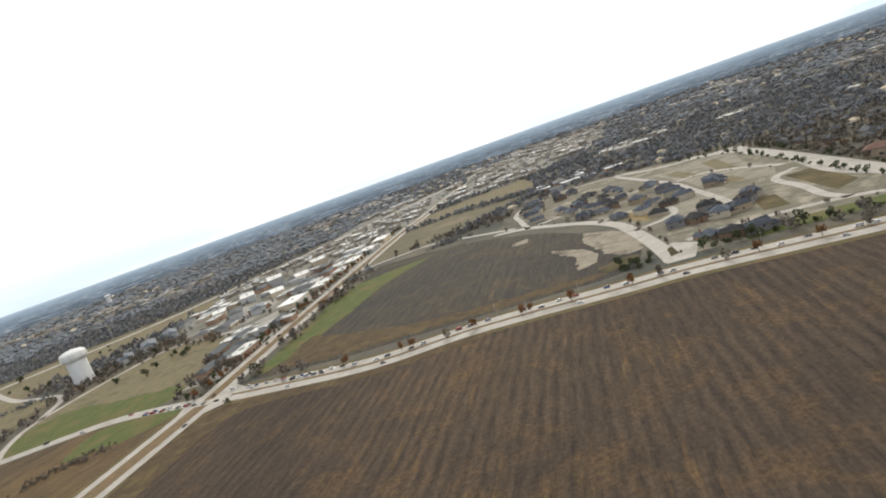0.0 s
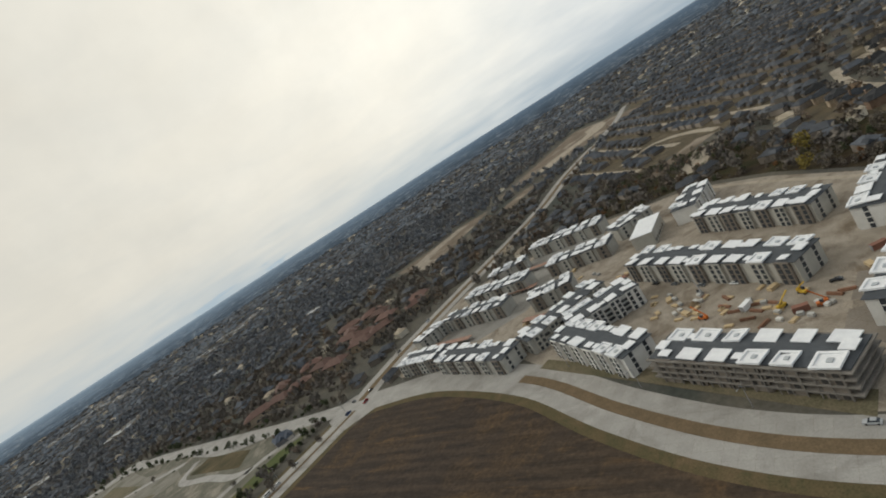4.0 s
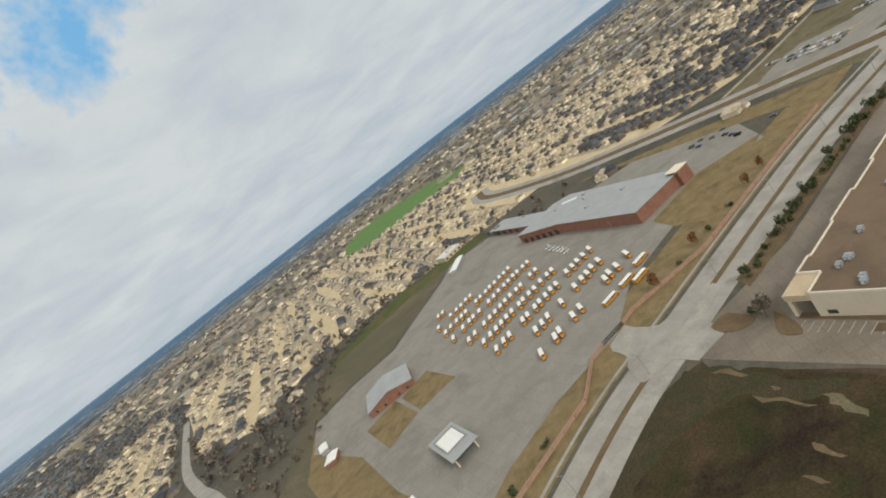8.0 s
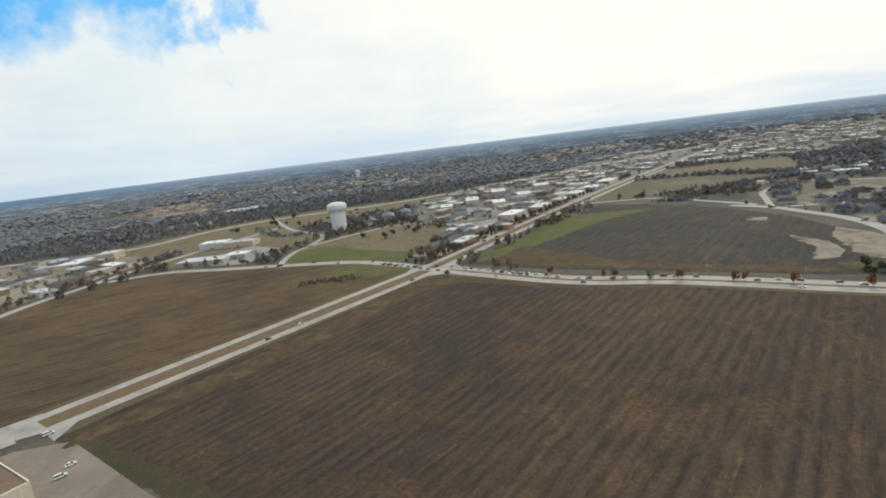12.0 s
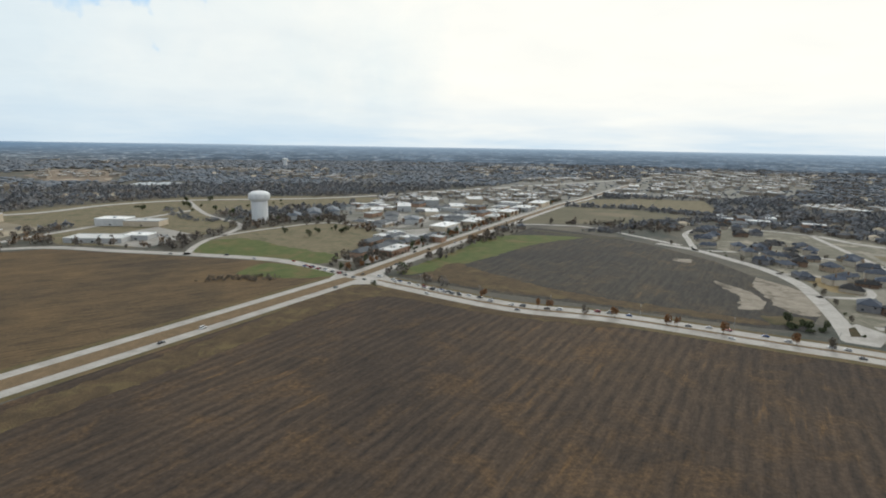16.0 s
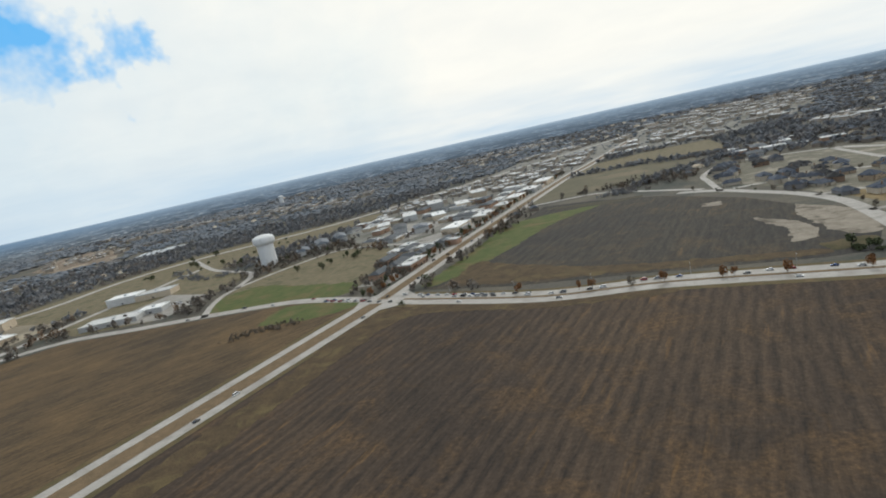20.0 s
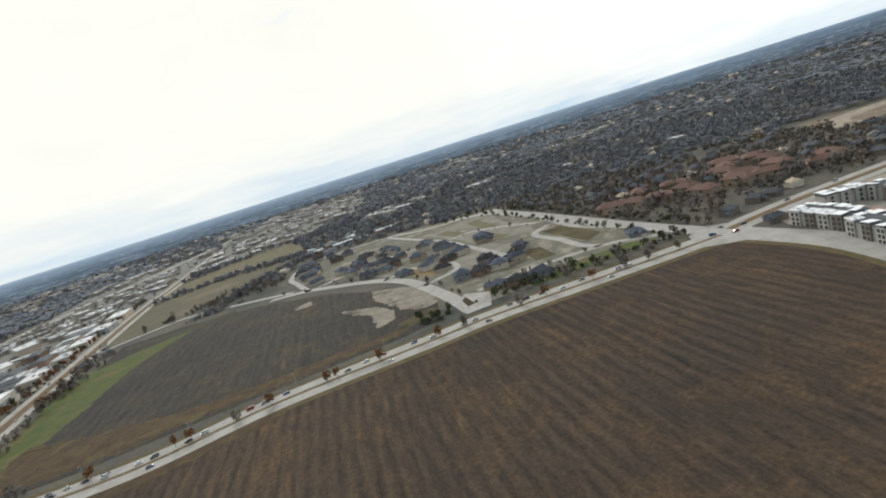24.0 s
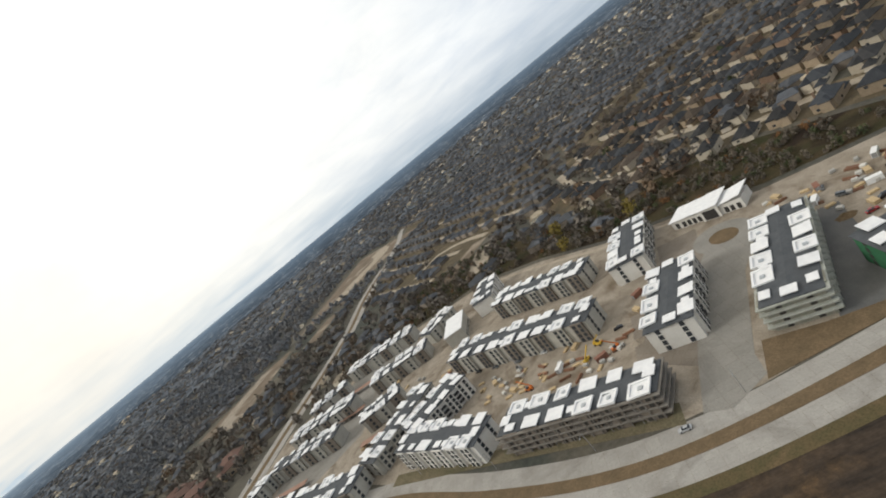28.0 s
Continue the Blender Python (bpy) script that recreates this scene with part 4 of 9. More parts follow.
def dock_stains(c, angle, L, W, n, mirror, seed):
    """Dark tyre tracks that fan out from a row of docks."""
    rng = random.Random(seed)
    m = pose(c[0], c[1], 0, 0, 0, angle) @ Matrix.Diagonal((1, -1 if mirror else 1, 1, 1))
    v, f = [], []
    for k in range(n):
        x = -L / 2 + 8 + (L - 16) * k / (n - 1)
        for dx in (-1.3, 1.1):
            if rng.random() < 0.8:
                y0, y1, lean = W / 2 + 1.0, W / 2 + rng.uniform(8, 19), rng.uniform(-2.5, 2.5)
                b, w = len(v), rng.uniform(0.3, 0.7)
                for q in range(5):
                    y, x2, ww = y0 + (y1 - y0) * q / 4, x + dx + lean * (q / 4) ** 2, w * (1 - 0.2 * q)
                    v += [tuple(m @ Vector((x2 - ww, y, 0.135))), tuple(m @ Vector((x2 + ww, y, 0.135)))]
                f += [(b + 2 * q, b + 2 * q + 1, b + 2 * q + 3, b + 2 * q + 2) for q in range(4)]
    tagged(raw("tyre_stains_%d" % seed, v, f, M_STAIN), "dark tyre tracks on the concrete yard", "stain", "", "structure")


dock_stains((24, 218), A_W, 123, 44, 14, False, 1)
dock_stains((-67, 313), 68.5, 158, 40, 18, True, 2)
dock_stains((64, 321.5), A_W, 124, 49, 16, True, 3)

# ---- brick school ----
slab("school_lawn", [(427, -226), (440, -262), (420, -330), (352, -292), (312, -250), (230, -260), (150, -310), (130, -262), (150, -190), (175, -150), (200, -118), (232, -92), (262, -83), (300, -62), (336, -48), (352, -58), (392, -135)], 0.07, M_LAWN, "tan winter lawn round the school", "lawn")
slab("school_car_park", [(290, -140), (262, -170), (230, -190), (205, -215), (160, -236), (152, -215), (178, -160), (205, -124), (236, -102), (266, -92), (272, -104)], 0.14, M_LOT, "pale concrete car park with parked cars", "car park")
slab("school_drive", [(272, -104), (290, -140), (300, -150), (286, -112), (276, -82), (262, -80), (262, -94)], 0.16, M_LOT, "pale concrete drive", "drive")


M_SCHOOLROOF = surface("weathered_white_membrane", (0.46, 0.47, 0.48), (0.54, 0.55, 0.55), 9, 0.5, 0.8, third=(0.40, 0.41, 0.42), grit=0.08)


def school():
    a = math.degrees(math.atan2(-184 + 160, 216 - 299))
    root = thing("school", pose(345, -150, 0, 0, 0, a), "long orange brick school with pale grey flat roofs", "school")
    bm = bmesh.new()
    prism(bm, [(0, 0), (46, 0), (46, 34), (0, 34)], 0, 8)
    part("wall", bm, M_BRICK_OR, root, "orange brick end wing")
    bm = bmesh.new()
    prism(bm, [(46.1, -4), (128, -4), (128, 46), (60, 52), (46.1, 40)], 0, 9)
    part("wall", bm, M_BRICK, root, "red brick main block")
    bm = bmesh.new()
    box(bm, -0.3, 46, -0.3, 34.3, 8, 8.5)
    part("roof", bm, M_SCHOOLROOF, root, "pale grey membrane roof")
    bm = bmesh.new()
    prism(bm, [(45.8, -4.3), (128.3, -4.3), (128.3, 46.3), (60, 52.3), (45.8, 40.3)], 9, 9.5)
    part("roof", bm, M_SCHOOLROOF, root, "pale grey membrane roof")
    bm = bmesh.new()
    box(bm, 0.0, 46, -0.12, 0.0, 3.6, 4.3)
    box(bm, -0.12, 0.0, 0, 34, 3.6, 4.3)
    part("band", bm, M_TRIM, root, "pale stone band")
    win = boxmesh("window", -1.3, 1.3, -0.08, 0.08, 0, 1.9, M_GLASS)
    for k in range(10):
        for z in (1.4, 5.2):
            twin("window", win, root, pose(51 + 8 * k, -4.05, z))
    for k in range(7):
        twin("window", win, root, pose(4 + 6.3 * k, -0.05, 5.2))
    unit = boxmesh("roof_unit", -1.5, 1.5, -1.1, 1.1, 0, 1.4, M_METAL)
    for x, y in ((60, 20), (75, 30), (88, 12), (104, 26), (118, 15), (14, 18), (30, 12)):
        twin("roof_unit", unit, root, pose(x, y, 9.5 if x > 46 else 8.5))
    bm = bmesh.new()
    box(bm, 128.1, 142, 4, 26, 0, 5)
    part("wall", bm, M_BRICK, root, "low brick annex")
    bm = bmesh.new()
    box(bm, 128.4, 142.3, 3.7, 26.3, 5, 5.4)
    part("roof", bm, M_GREYROOF, root, "pale grey roof")


school()

# ---- water tower ----
M_TOWER = surface("weathered_white_steel", (0.56, 0.57, 0.575), (0.64, 0.645, 0.645), 9, 0.8, 0.55, third=(0.50, 0.505, 0.50), grit=0.06, stretch=(1.0, 1.0, 0.25))


def water_tower(x, y, s, label):
    root = thing("water_tower", pose(x, y, 0), label, "water tower")
    bm = bmesh.new()
    tube(bm, [(12.6 * s, -0.2), (12.6 * s, 35.0 * s)], 40)
    part("shaft", bm, M_TOWER, root, "plain white shaft")
    bm = bmesh.new()
    tube(bm, [(12.7 * s, 34 * s), (15.2 * s, 36.5 * s), (16.3 * s, 38.5 * s), (16.6 * s, 41 * s), (16.3 * s, 44.5 * s), (15.2 * s, 46.5 * s), (11 * s, 48.8 * s), (5 * s, 50 * s), (1.2 * s, 50.2 * s)], 40)
    part("tank", bm, M_TOWER, root, "white domed tank")
    bm = bmesh.new()
    tube(bm, [(1.1 * s, 50 * s), (1.1 * s, 51.5 * s), (0.4 * s, 52 * s)], 12)
    part("vent", bm, M_METAL, root)
    bm = bmesh.new()
    box(bm, -1.6, 1.6, -12.9 * s, -12.3 * s, 0, 4.2)
    part("door", bm, M_STEEL, root)
    return root


water_tower(-176, 1076, 1.0, "white water tower with a wide domed tank on a thick shaft")

# ---- apartment site ----
M_ROOF_DARK = surface("charcoal_roof", (0.060, 0.066, 0.074), (0.082, 0.088, 0.096), 5, 0.4, 0.85, third=(0.07, 0.073, 0.078), grit=0.15)
M_MEMBRANE = surface("white_roof_membrane", (0.80, 0.80, 0.80), (0.70, 0.70, 0.71), 2.5, 0.5, 0.6, grit=0.05)
M_STUCCO = surface("beige_stucco", (0.35, 0.335, 0.295), (0.42, 0.40, 0.355), 5, 0.4, 0.9, grit=0.12, spread=0.1)
M_STUCCO_W = surface("pale_stucco", (0.60, 0.575, 0.53), (0.66, 0.64, 0.60), 5, 0.4, 0.9, grit=0.08)
M_BOARD = surface("raw_sheathing", (0.30, 0.28, 0.23), (0.24, 0.235, 0.19), 4, 0.4, 0.9, grit=0.2, third=(0.2, 0.215, 0.17))
M_SHEET = surface("green_sheathing", (0.028, 0.115, 0.055), (0.04, 0.145, 0.07), 3, 0.4, 0.8, grit=0.15, third=(0.03, 0.11, 0.05))
M_BAND = surface("grey_floor_band", (0.38, 0.385, 0.35), (0.31, 0.32, 0.28), 3, 0.3, 0.85)
M_BAND_DARK = surface("dim_floor_band", (0.17, 0.155, 0.135), (0.225, 0.205, 0.18), 3, 0.3, 0.85)
M_ASPH = surface("fresh_asphalt", (0.105, 0.105, 0.105), (0.135, 0.132, 0.128), 9, 0.4, 0.9, coord="World", grit=0.15)

SITE = [(382, 222), (398, 248), (462, 302), (515, 349), (540, 364), (604, 468), (628, 488), (665, 470), (742, 428), (738, 300), (690, 215), (627, 180), (564, 158), (517, 132), (472, 114), (429, 76), (400, 40), (372, 42), (352, 55), (346, 80), (350, 130), (358, 168), (374, 202)]
slab("building_site", SITE, 0.09, M_DIRT, "tan churned earth of a building site", "building site")
slab("site_drive", [(384, 234), (392, 240), (412, 222), (456, 178), (468, 158), (462, 142), (444, 150), (432, 172), (394, 212), (384, 218)], 0.15, M_LOT, "pale concrete site drive", "drive")
slab("site_loop", disc((464, 150), 17, 32, 0.8), 0.18, M_LOT, "pale concrete turning loop", "drive")
slab("loop_island", disc((464, 150), 8, 24, 0.8), 0.3, M_MEDIAN, "bare earth island of the turning loop", "island")
slab("site_lane", [(378, 190), (366, 176), (394, 150), (420, 128), (432, 138), (424, 152), (404, 166)], 0.14, M_ASPH, "dark asphalt lane between the buildings", "lane")
slab("site_verge", [(382, 220), (360, 176), (366, 176), (380, 192), (396, 206)], 0.2, M_MEDIAN, "brown weedy corner by the road", "verge")
slab("front_verge", [(394, 246), (462, 304), (514, 350), (520, 345), (470, 300), (404, 240)], 0.16, M_DRY, "tan grass strip before the apartments", "verge")
for k, pts in enumerate(([(405, 222), (438, 232), (470, 210), (450, 190)], [(455, 172), (470, 186), (505, 160), (490, 144)])):
    slab("site_court_%d" % (k + 1), pts, 0.13, M_YARD, "bare concrete court", "court")
slab("creek_trail", [(676, 214), (627, 189), (564, 166), (517, 140), (517, 137), (566, 163), (629, 186), (678, 211)], 0.12, M_SAND, "narrow pale footpath along the creek", "path")


def ring_of_walls(bm, x0, x1, y0, y1, z0, z1, t):
    for a in ((x0, x1, y0, y0 + t), (x0, x1, y1 - t, y1), (x0, x0 + t, y0 + t, y1 - t), (x1 - t, x1, y0 + t, y1 - t)):
        box(bm, *a, z0, z1)


CAPS, BAY = {}, {}
M_BROWNBAY = surface("brown_bay_cladding", (0.155, 0.132, 0.108), (0.20, 0.172, 0.142), 3, 0.3, 0.9, grit=0.15)


def caps():
    if not CAPS:
        bm = bmesh.new()
        box(bm, -3.4, 3.4, -3.0, 3.0, 0.35, 0.75)
        box(bm, -2.8, 2.8, -2.4, 2.4, -1.0, 0.35, 1)
        CAPS["flat"] = mesh_of("roof_cap", bm, [M_MEMBRANE, M_ROOF_DARK])
        bm = bmesh.new()
        ring_of_walls(bm, -4.0, 4.0, -3.4, 3.4, 0.1, 0.8, 0.8)
        box(bm, -3.2, 3.2, -2.6, 2.6, -1.0, 0.25)
        box(bm, -1.2, 0.4, -0.8, 0.8, 0.25, 0.7, 1)
        CAPS["tray"] = mesh_of("roof_tray", bm, [M_MEMBRANE, M_METAL])
        bm = bmesh.new()
        box(bm, -2.1, 2.1, -1.7, 1.7, 0.2, 0.55)
        box(bm, -1.7, 1.7, -1.3, 1.3, -1.0, 0.2, 1)
        CAPS["small"] = mesh_of("roof_cap", bm, [M_MEMBRANE, M_ROOF_DARK])
        CAPS["win"] = boxmesh("window", -0.95, 0.95, -0.1, 0.12, -1.05, 1.05, M_GLASS)
        CAPS["hole"] = boxmesh("window_opening", -0.95, 0.95, -0.08, 0.12, -1.0, 1.0, M_DARK)
        CAPS["rail"] = boxmesh("balcony", -1.7, 1.7, -1.1, 0.1, -1.1, 0.1, M_IRON)
    return CAPS


def apartment(x, y, angle, L, W, style, seed, near=True, H=11.0):
    c = caps()
    pitch = (H - 0.2) / (4 if H > 10.5 else 3)
    rng = random.Random(seed)
    words = {"beige": "four-storey beige apartment house with charcoal roof and white roof caps", "pale": "four-storey pale stucco apartment house with white roof caps", "frame": "unfinished apartment house with stacked floor bands and white roof caps", "brown": "unfinished brown apartment house with dark floor bands and white roof caps", "green": "unfinished apartment house wrapped in green sheathing with white roof caps"}
    root = thing("apartment_building", pose(x, y, 0.05, 0, 0, angle), words[style], "apartment building", "apartment buildings on the site")
    wall = {"beige": M_STUCCO, "pale": M_STUCCO_W, "frame": M_BOARD, "brown": M_BROWNBAY, "green": M_SHEET}[style]
    x0, x1, y0, y1 = -L / 2, L / 2, -W / 2, W / 2
    bm = bmesh.new()
    box(bm, x0, x1, y0, y1, 0, H)
    n = max(3, round(L / 11.5))
    bays = []
    for i in range(n):
        bx = x0 + L * (i + 0.5) / n
        for s, yy in ((-1, y0), (1, y1)):
            w = rng.choice((3.0, 3.4, 3.8))
            bays.append((bx + rng.uniform(-0.8, 0.8), s, w))
    part("wall", bm, wall, root, {"beige": "beige stucco walls with bays", "pale": "pale stucco walls with bays", "frame": "raw board walls", "brown": "raw brown board walls", "green": "bright green sheathing boards"}[style])
    key = (style, round(H, 1))
    if key not in BAY:
        BAY[key] = [boxmesh("bay", -1, 1, -0.2, 1.3, 0, H + 0.1, m) for m in ((wall, M_BROWNBAY if style == "beige" else wall))]
    for q, (bx, s, w) in enumerate(bays):
        twin("bay", BAY[key][q % 4 == 1], root, pose(bx, y0 if s < 0 else y1, 0, 0, 0, 180 if s < 0 else 0) @ Matrix.Diagonal((w, 1, 1, 1)))
    bm = bmesh.new()
    hip(bm, x0, x1, y0, y1, H + 0.15, 1.1, 0.7, 0.8, 0.3)
    part("roof", bm, M_ROOF_DARK, root, "charcoal low-pitched roof")
    for bx, s, w in bays:
        yy = (y0 + 1.9) if s < 0 else (y1 - 1.9)
        k = rng.choice(("flat", "tray", "tray", "flat", "small"))
        name = "roof_tray" if k == "tray" else "roof_cap"
        twin(name, c[k], root, pose(bx, yy, H + 0.75, rng.uniform(-5, 5), rng.uniform(-5, 5), 0) @ Matrix.Diagonal((w / 3.3, 1.12, 1, 1)))
        if rng.random() < 0.3:
            twin("roof_cap", c["small"], root, pose(bx + w + 2.0, yy - s * 0.4, H + 0.55))
    for e in (x0 + 2.6, x1 - 2.6):
        twin("roof_cap", c["flat"], root, pose(e, rng.uniform(-2, 2), H + 0.9, 0, 0, 90) @ Matrix.Diagonal((0.8, 0.8, 1, 1)))
    if style in ("frame", "brown"):
        slab_edge = M_BAND if style == "frame" else M_BAND_DARK
        for z in (pitch, 2 * pitch, 3 * pitch, H - 0.4):
            bm = bmesh.new()
            box(bm, x0 - 1.5, x1 + 1.5, y0 - 1.9, y1 + 1.9, z - 0.35, z + 0.15)
            part("floor_band", bm, slab_edge, root, "grey floor slab edge")
        post = boxmesh("post", -0.15, 0.15, -0.15, 0.15, 0, H - 1, slab_edge)
        for i in range(int(L / 4.2)):
            for yy in (y0 - 1.7, y1 + 1.7):
                twin("post", post, root, pose(x0 + 2 + 4.2 * i, yy, 0))
    kind, key = ("window_opening", "hole") if style in ("green", "frame", "brown") else ("window", "win")
    for bx, s, w in bays:
        for z in range(4 if H > 10.5 else 3):
            for dx in ((-w * 0.5, w * 0.5) if near else (0.0,)):
                if style in ("frame", "brown") and rng.random() < 0.4:
                    continue
                twin(kind, c[key], root, pose(bx + dx, (y0 - 1.32) if s < 0 else (y1 + 1.32), 0.5 * pitch + pitch * z, 0, 0, 0 if s < 0 else 180))
    if near:
        for e, r in ((x0 - 0.03, -90), (x1 + 0.03, 90)):
            for z in range(4 if H > 10.5 else 3):
                for yy in (y0 + W * 0.25, y0 + W * 0.75):
                    twin(kind, c[key], root, pose(e, yy, 0.5 * pitch + pitch * z, 0, 0, r))
        if style in ("beige", "pale"):
            for i in range(n - 1):
                bx = x0 + L * (i + 1) / n
                for z in range(1, 4 if H > 10.5 else 3):
                    twin("balcony", c["rail"], root, pose(bx, y0, 0.35 + pitch * z))
    return root


for k, (x, y, a, L, W, style, near) in enumerate([
    (408, 170, -48.5, 65, 19, "frame", True),
    (443, 199.5, -45, 50, 20, "pale", True),
    (434, 263.5, 42.8, 72, 15.5, "brown", True),
    (496.5, 314.4, 32, 64, 17, "pale", True),
    (535.3, 307.2, -75, 42, 18, "pale", True),
    (528.2, 249, 33.5, 108, 17, "beige", True),
    (563.9, 210.1, 33, 76, 17, "beige", True),
    (514.9, 167.2, -40.7, 54, 19, "pale", True),
    (598, 441, 60, 44, 17, "beige", True),
    (556, 392, 49, 74, 17, "beige", True),
    (555, 331, -58, 60, 16, "beige", True),
    (641, 401, 60, 66, 15, "beige", False),
    (645, 447, -42, 27, 12, "beige", False),
    (673, 384, 62, 66, 15, "beige", False),
    (713, 376, 84, 38, 13, "beige", False),
    (719, 318, 63, 74, 15, "beige", False),
    (649, 311, 66, 54, 15, "beige", False),
    (603, 336, 82, 32, 16, "beige", False),
    (664, 268, -64, 32, 15, "beige", False),
    (635.5, 226.5, -30, 40, 16, "pale", False),
    (383, 77.3, 30, 66, 22, "green", True),
    (366.7, 146.8, 66, 46, 22, "green", True),
]):
    apartment(x, y, a, L, W, style, 40 + k, near, 9.8 if (W < 16 and x > 500) or (x > 540 and y > 320) else 11.0)


def clubhouse():
    root = thing("clubhouse", pose(490, 130, 0.05, 0, 0, 27), "low clubhouse with a stepped white roof", "clubhouse")
    # three bays of rising height under tilted white roofs, the tall glazed entrance between
    for x0, x1, y0, y1, h, tilt in ((2.1, 20, -8, 7, 5.0, 1.3), (-8, 2, -8, 8.5, 6.6, 0.9), (-20, -8.1, -6, 7, 5.6, 2.4)):
        bm = bmesh.new()
        box(bm, x0, x1, y0, y1, 0, h)
        part("wall", bm, M_STUCCO_W, root, "pale stucco walls")
        bm = bmesh.new()
        q = [bm.verts.new((x, y, z)) for z0 in (0.02, 0.42) for x, y, z in ((x0 - 0.7, y0 - 1.0, h + z0 + tilt), (x1 + 0.7, y0 - 1.0, h + z0), (x1 + 0.7, y1 + 1.0, h + z0), (x0 - 0.7, y1 + 1.0, h + z0 + tilt))]
        for f in ((3, 2, 1, 0), (4, 5, 6, 7), (0, 1, 5, 4), (1, 2, 6, 5), (2, 3, 7, 6), (3, 0, 4, 7)):
            bm.faces.new([q[i] for i in f])
        part("roof", bm, M_MEMBRANE, root, "tilted white roof")
    big = boxmesh("glazing", -1.0, 1.0, -0.08, 0.08, 0.4, 3.6, M_DARK)
    tall = boxmesh("glazing", -3.6, 3.6, -0.08, 0.08, 0.3, 5.6, M_DARK)
    twin("glazing", tall, root, pose(-3, 8.55, 0))
    twin("glazing", tall, root, pose(-3, -8.05, 0))
    for x in (4, 7, 10, 13, 17):
        twin("glazing", big, root, pose(x, 7.05, 0))
        twin("glazing", big, root, pose(x, -8.05, 0))
    for x in (-11, -14, -17.5):
        twin("glazing", big, root, pose(x, 7.05, 0))
    for y in (-4, 0, 4):
        twin("glazing", big, root, pose(20.05, y, 0, 0, 0, 90))


clubhouse()


def carport(x, y, a, L):
    root = thing("carport", pose(x, y, 0.1, 0, 0, a), "long low carport with a rusty brown roof", "carport", "carports between the apartments")
    bm = bmesh.new()
    box(bm, -L / 2, L / 2, -2.8, 2.8, 2.6, 2.85)
    part("roof", bm, M_CARPORT, root)
    post = boxmesh("post", -0.1, 0.1, -0.1, 0.1, 0, 2.6, M_STEEL)
    for i in range(4):
        twin("post", post, root, pose(-L / 2 + 1 + (L - 2) * i / 3, -2.2, 0))
        twin("post", post, root, pose(-L / 2 + 1 + (L - 2) * i / 3, 2.2, 0))


M_CARPORT = surface("rusty_carport_roof", (0.26, 0.15, 0.11), (0.32, 0.20, 0.15), 3, 0.3, 0.7)
for x, y, a, L in ((618, 424, 60, 42), (655, 366, 62, 34), (690, 345, 63, 40), (675, 318, 64, 36), (700, 385, 62, 24), (582, 352, 60, 20)):
    carport(x, y, a, L)
slab("apartment_court", [(600, 400), (630, 440), (668, 420), (735, 350), (715, 285), (690, 290), (640, 345), (610, 360)], 0.12, M_LOT, "pale concrete lanes between the apartments", "lane")


def hall(x, y, a, L, W, H, label):
    root = thing("site_hall", pose(x, y, 0.05, 0, 0, a), label, "hall")
    bm = bmesh.new()
    box(bm, -L / 2, L / 2, -W / 2, W / 2, 0, H)
    part("wall", bm, M_STUCCO, root)
    bm = bmesh.new()
    box(bm, -L / 2 - 0.4, L / 2 + 0.4, -W / 2 - 0.4, W / 2 + 0.4, H, H + 0.5)
    part("roof", bm, M_MEMBRANE, root, "flat white roof")
    for i in range(int(L / 5)):
        twin("window", CAPS["win"], root, pose(-L / 2 + 3 + 5 * i, -W / 2 - 0.05, 2.0))


hall(628, 262, -22, 34, 15, 9.0, "flat white-roofed hall among the apartments")

# ---- houses ----
ROOFS = [surface("charcoal_shingles", (0.030, 0.031, 0.033), (0.046, 0.045, 0.046), 4, 0.35, 0.9, spec=0.12, grit=0.25, spread=0.3), surface("brown_shingles", (0.066, 0.052, 0.042), (0.09, 0.073, 0.058), 4, 0.35, 0.9, spec=0.12, grit=0.25, spread=0.3), surface("slate_shingles", (0.040, 0.044, 0.051), (0.056, 0.060, 0.067), 4, 0.35, 0.9, spec=0.12, grit=0.25, spread=0.25)]
WALLS = [surface("tan_house_brick", (0.255, 0.198, 0.138), (0.32, 0.255, 0.18), 3, 0.3, 0.9, grit=0.2, spread=0.25), surface("brown_house_brick", (0.175, 0.118, 0.082), (0.23, 0.158, 0.11), 3, 0.3, 0.9, grit=0.2, spread=0.25), surface("cream_house_wall", (0.40, 0.35, 0.275), (0.46, 0.41, 0.33), 3, 0.3, 0.9, grit=0.12, spread=0.15)]
M_BLUEROOF = surface("blue_grey_shingles", (0.044, 0.053, 0.072), (0.062, 0.071, 0.09), 4, 0.35, 0.9, grit=0.2, spread=0.3)
M_GARAGE = surface("garage_door_paint", (0.42, 0.38, 0.33), (0.48, 0.44, 0.38), 2, 0.3, 0.7)

HOUSE = {}


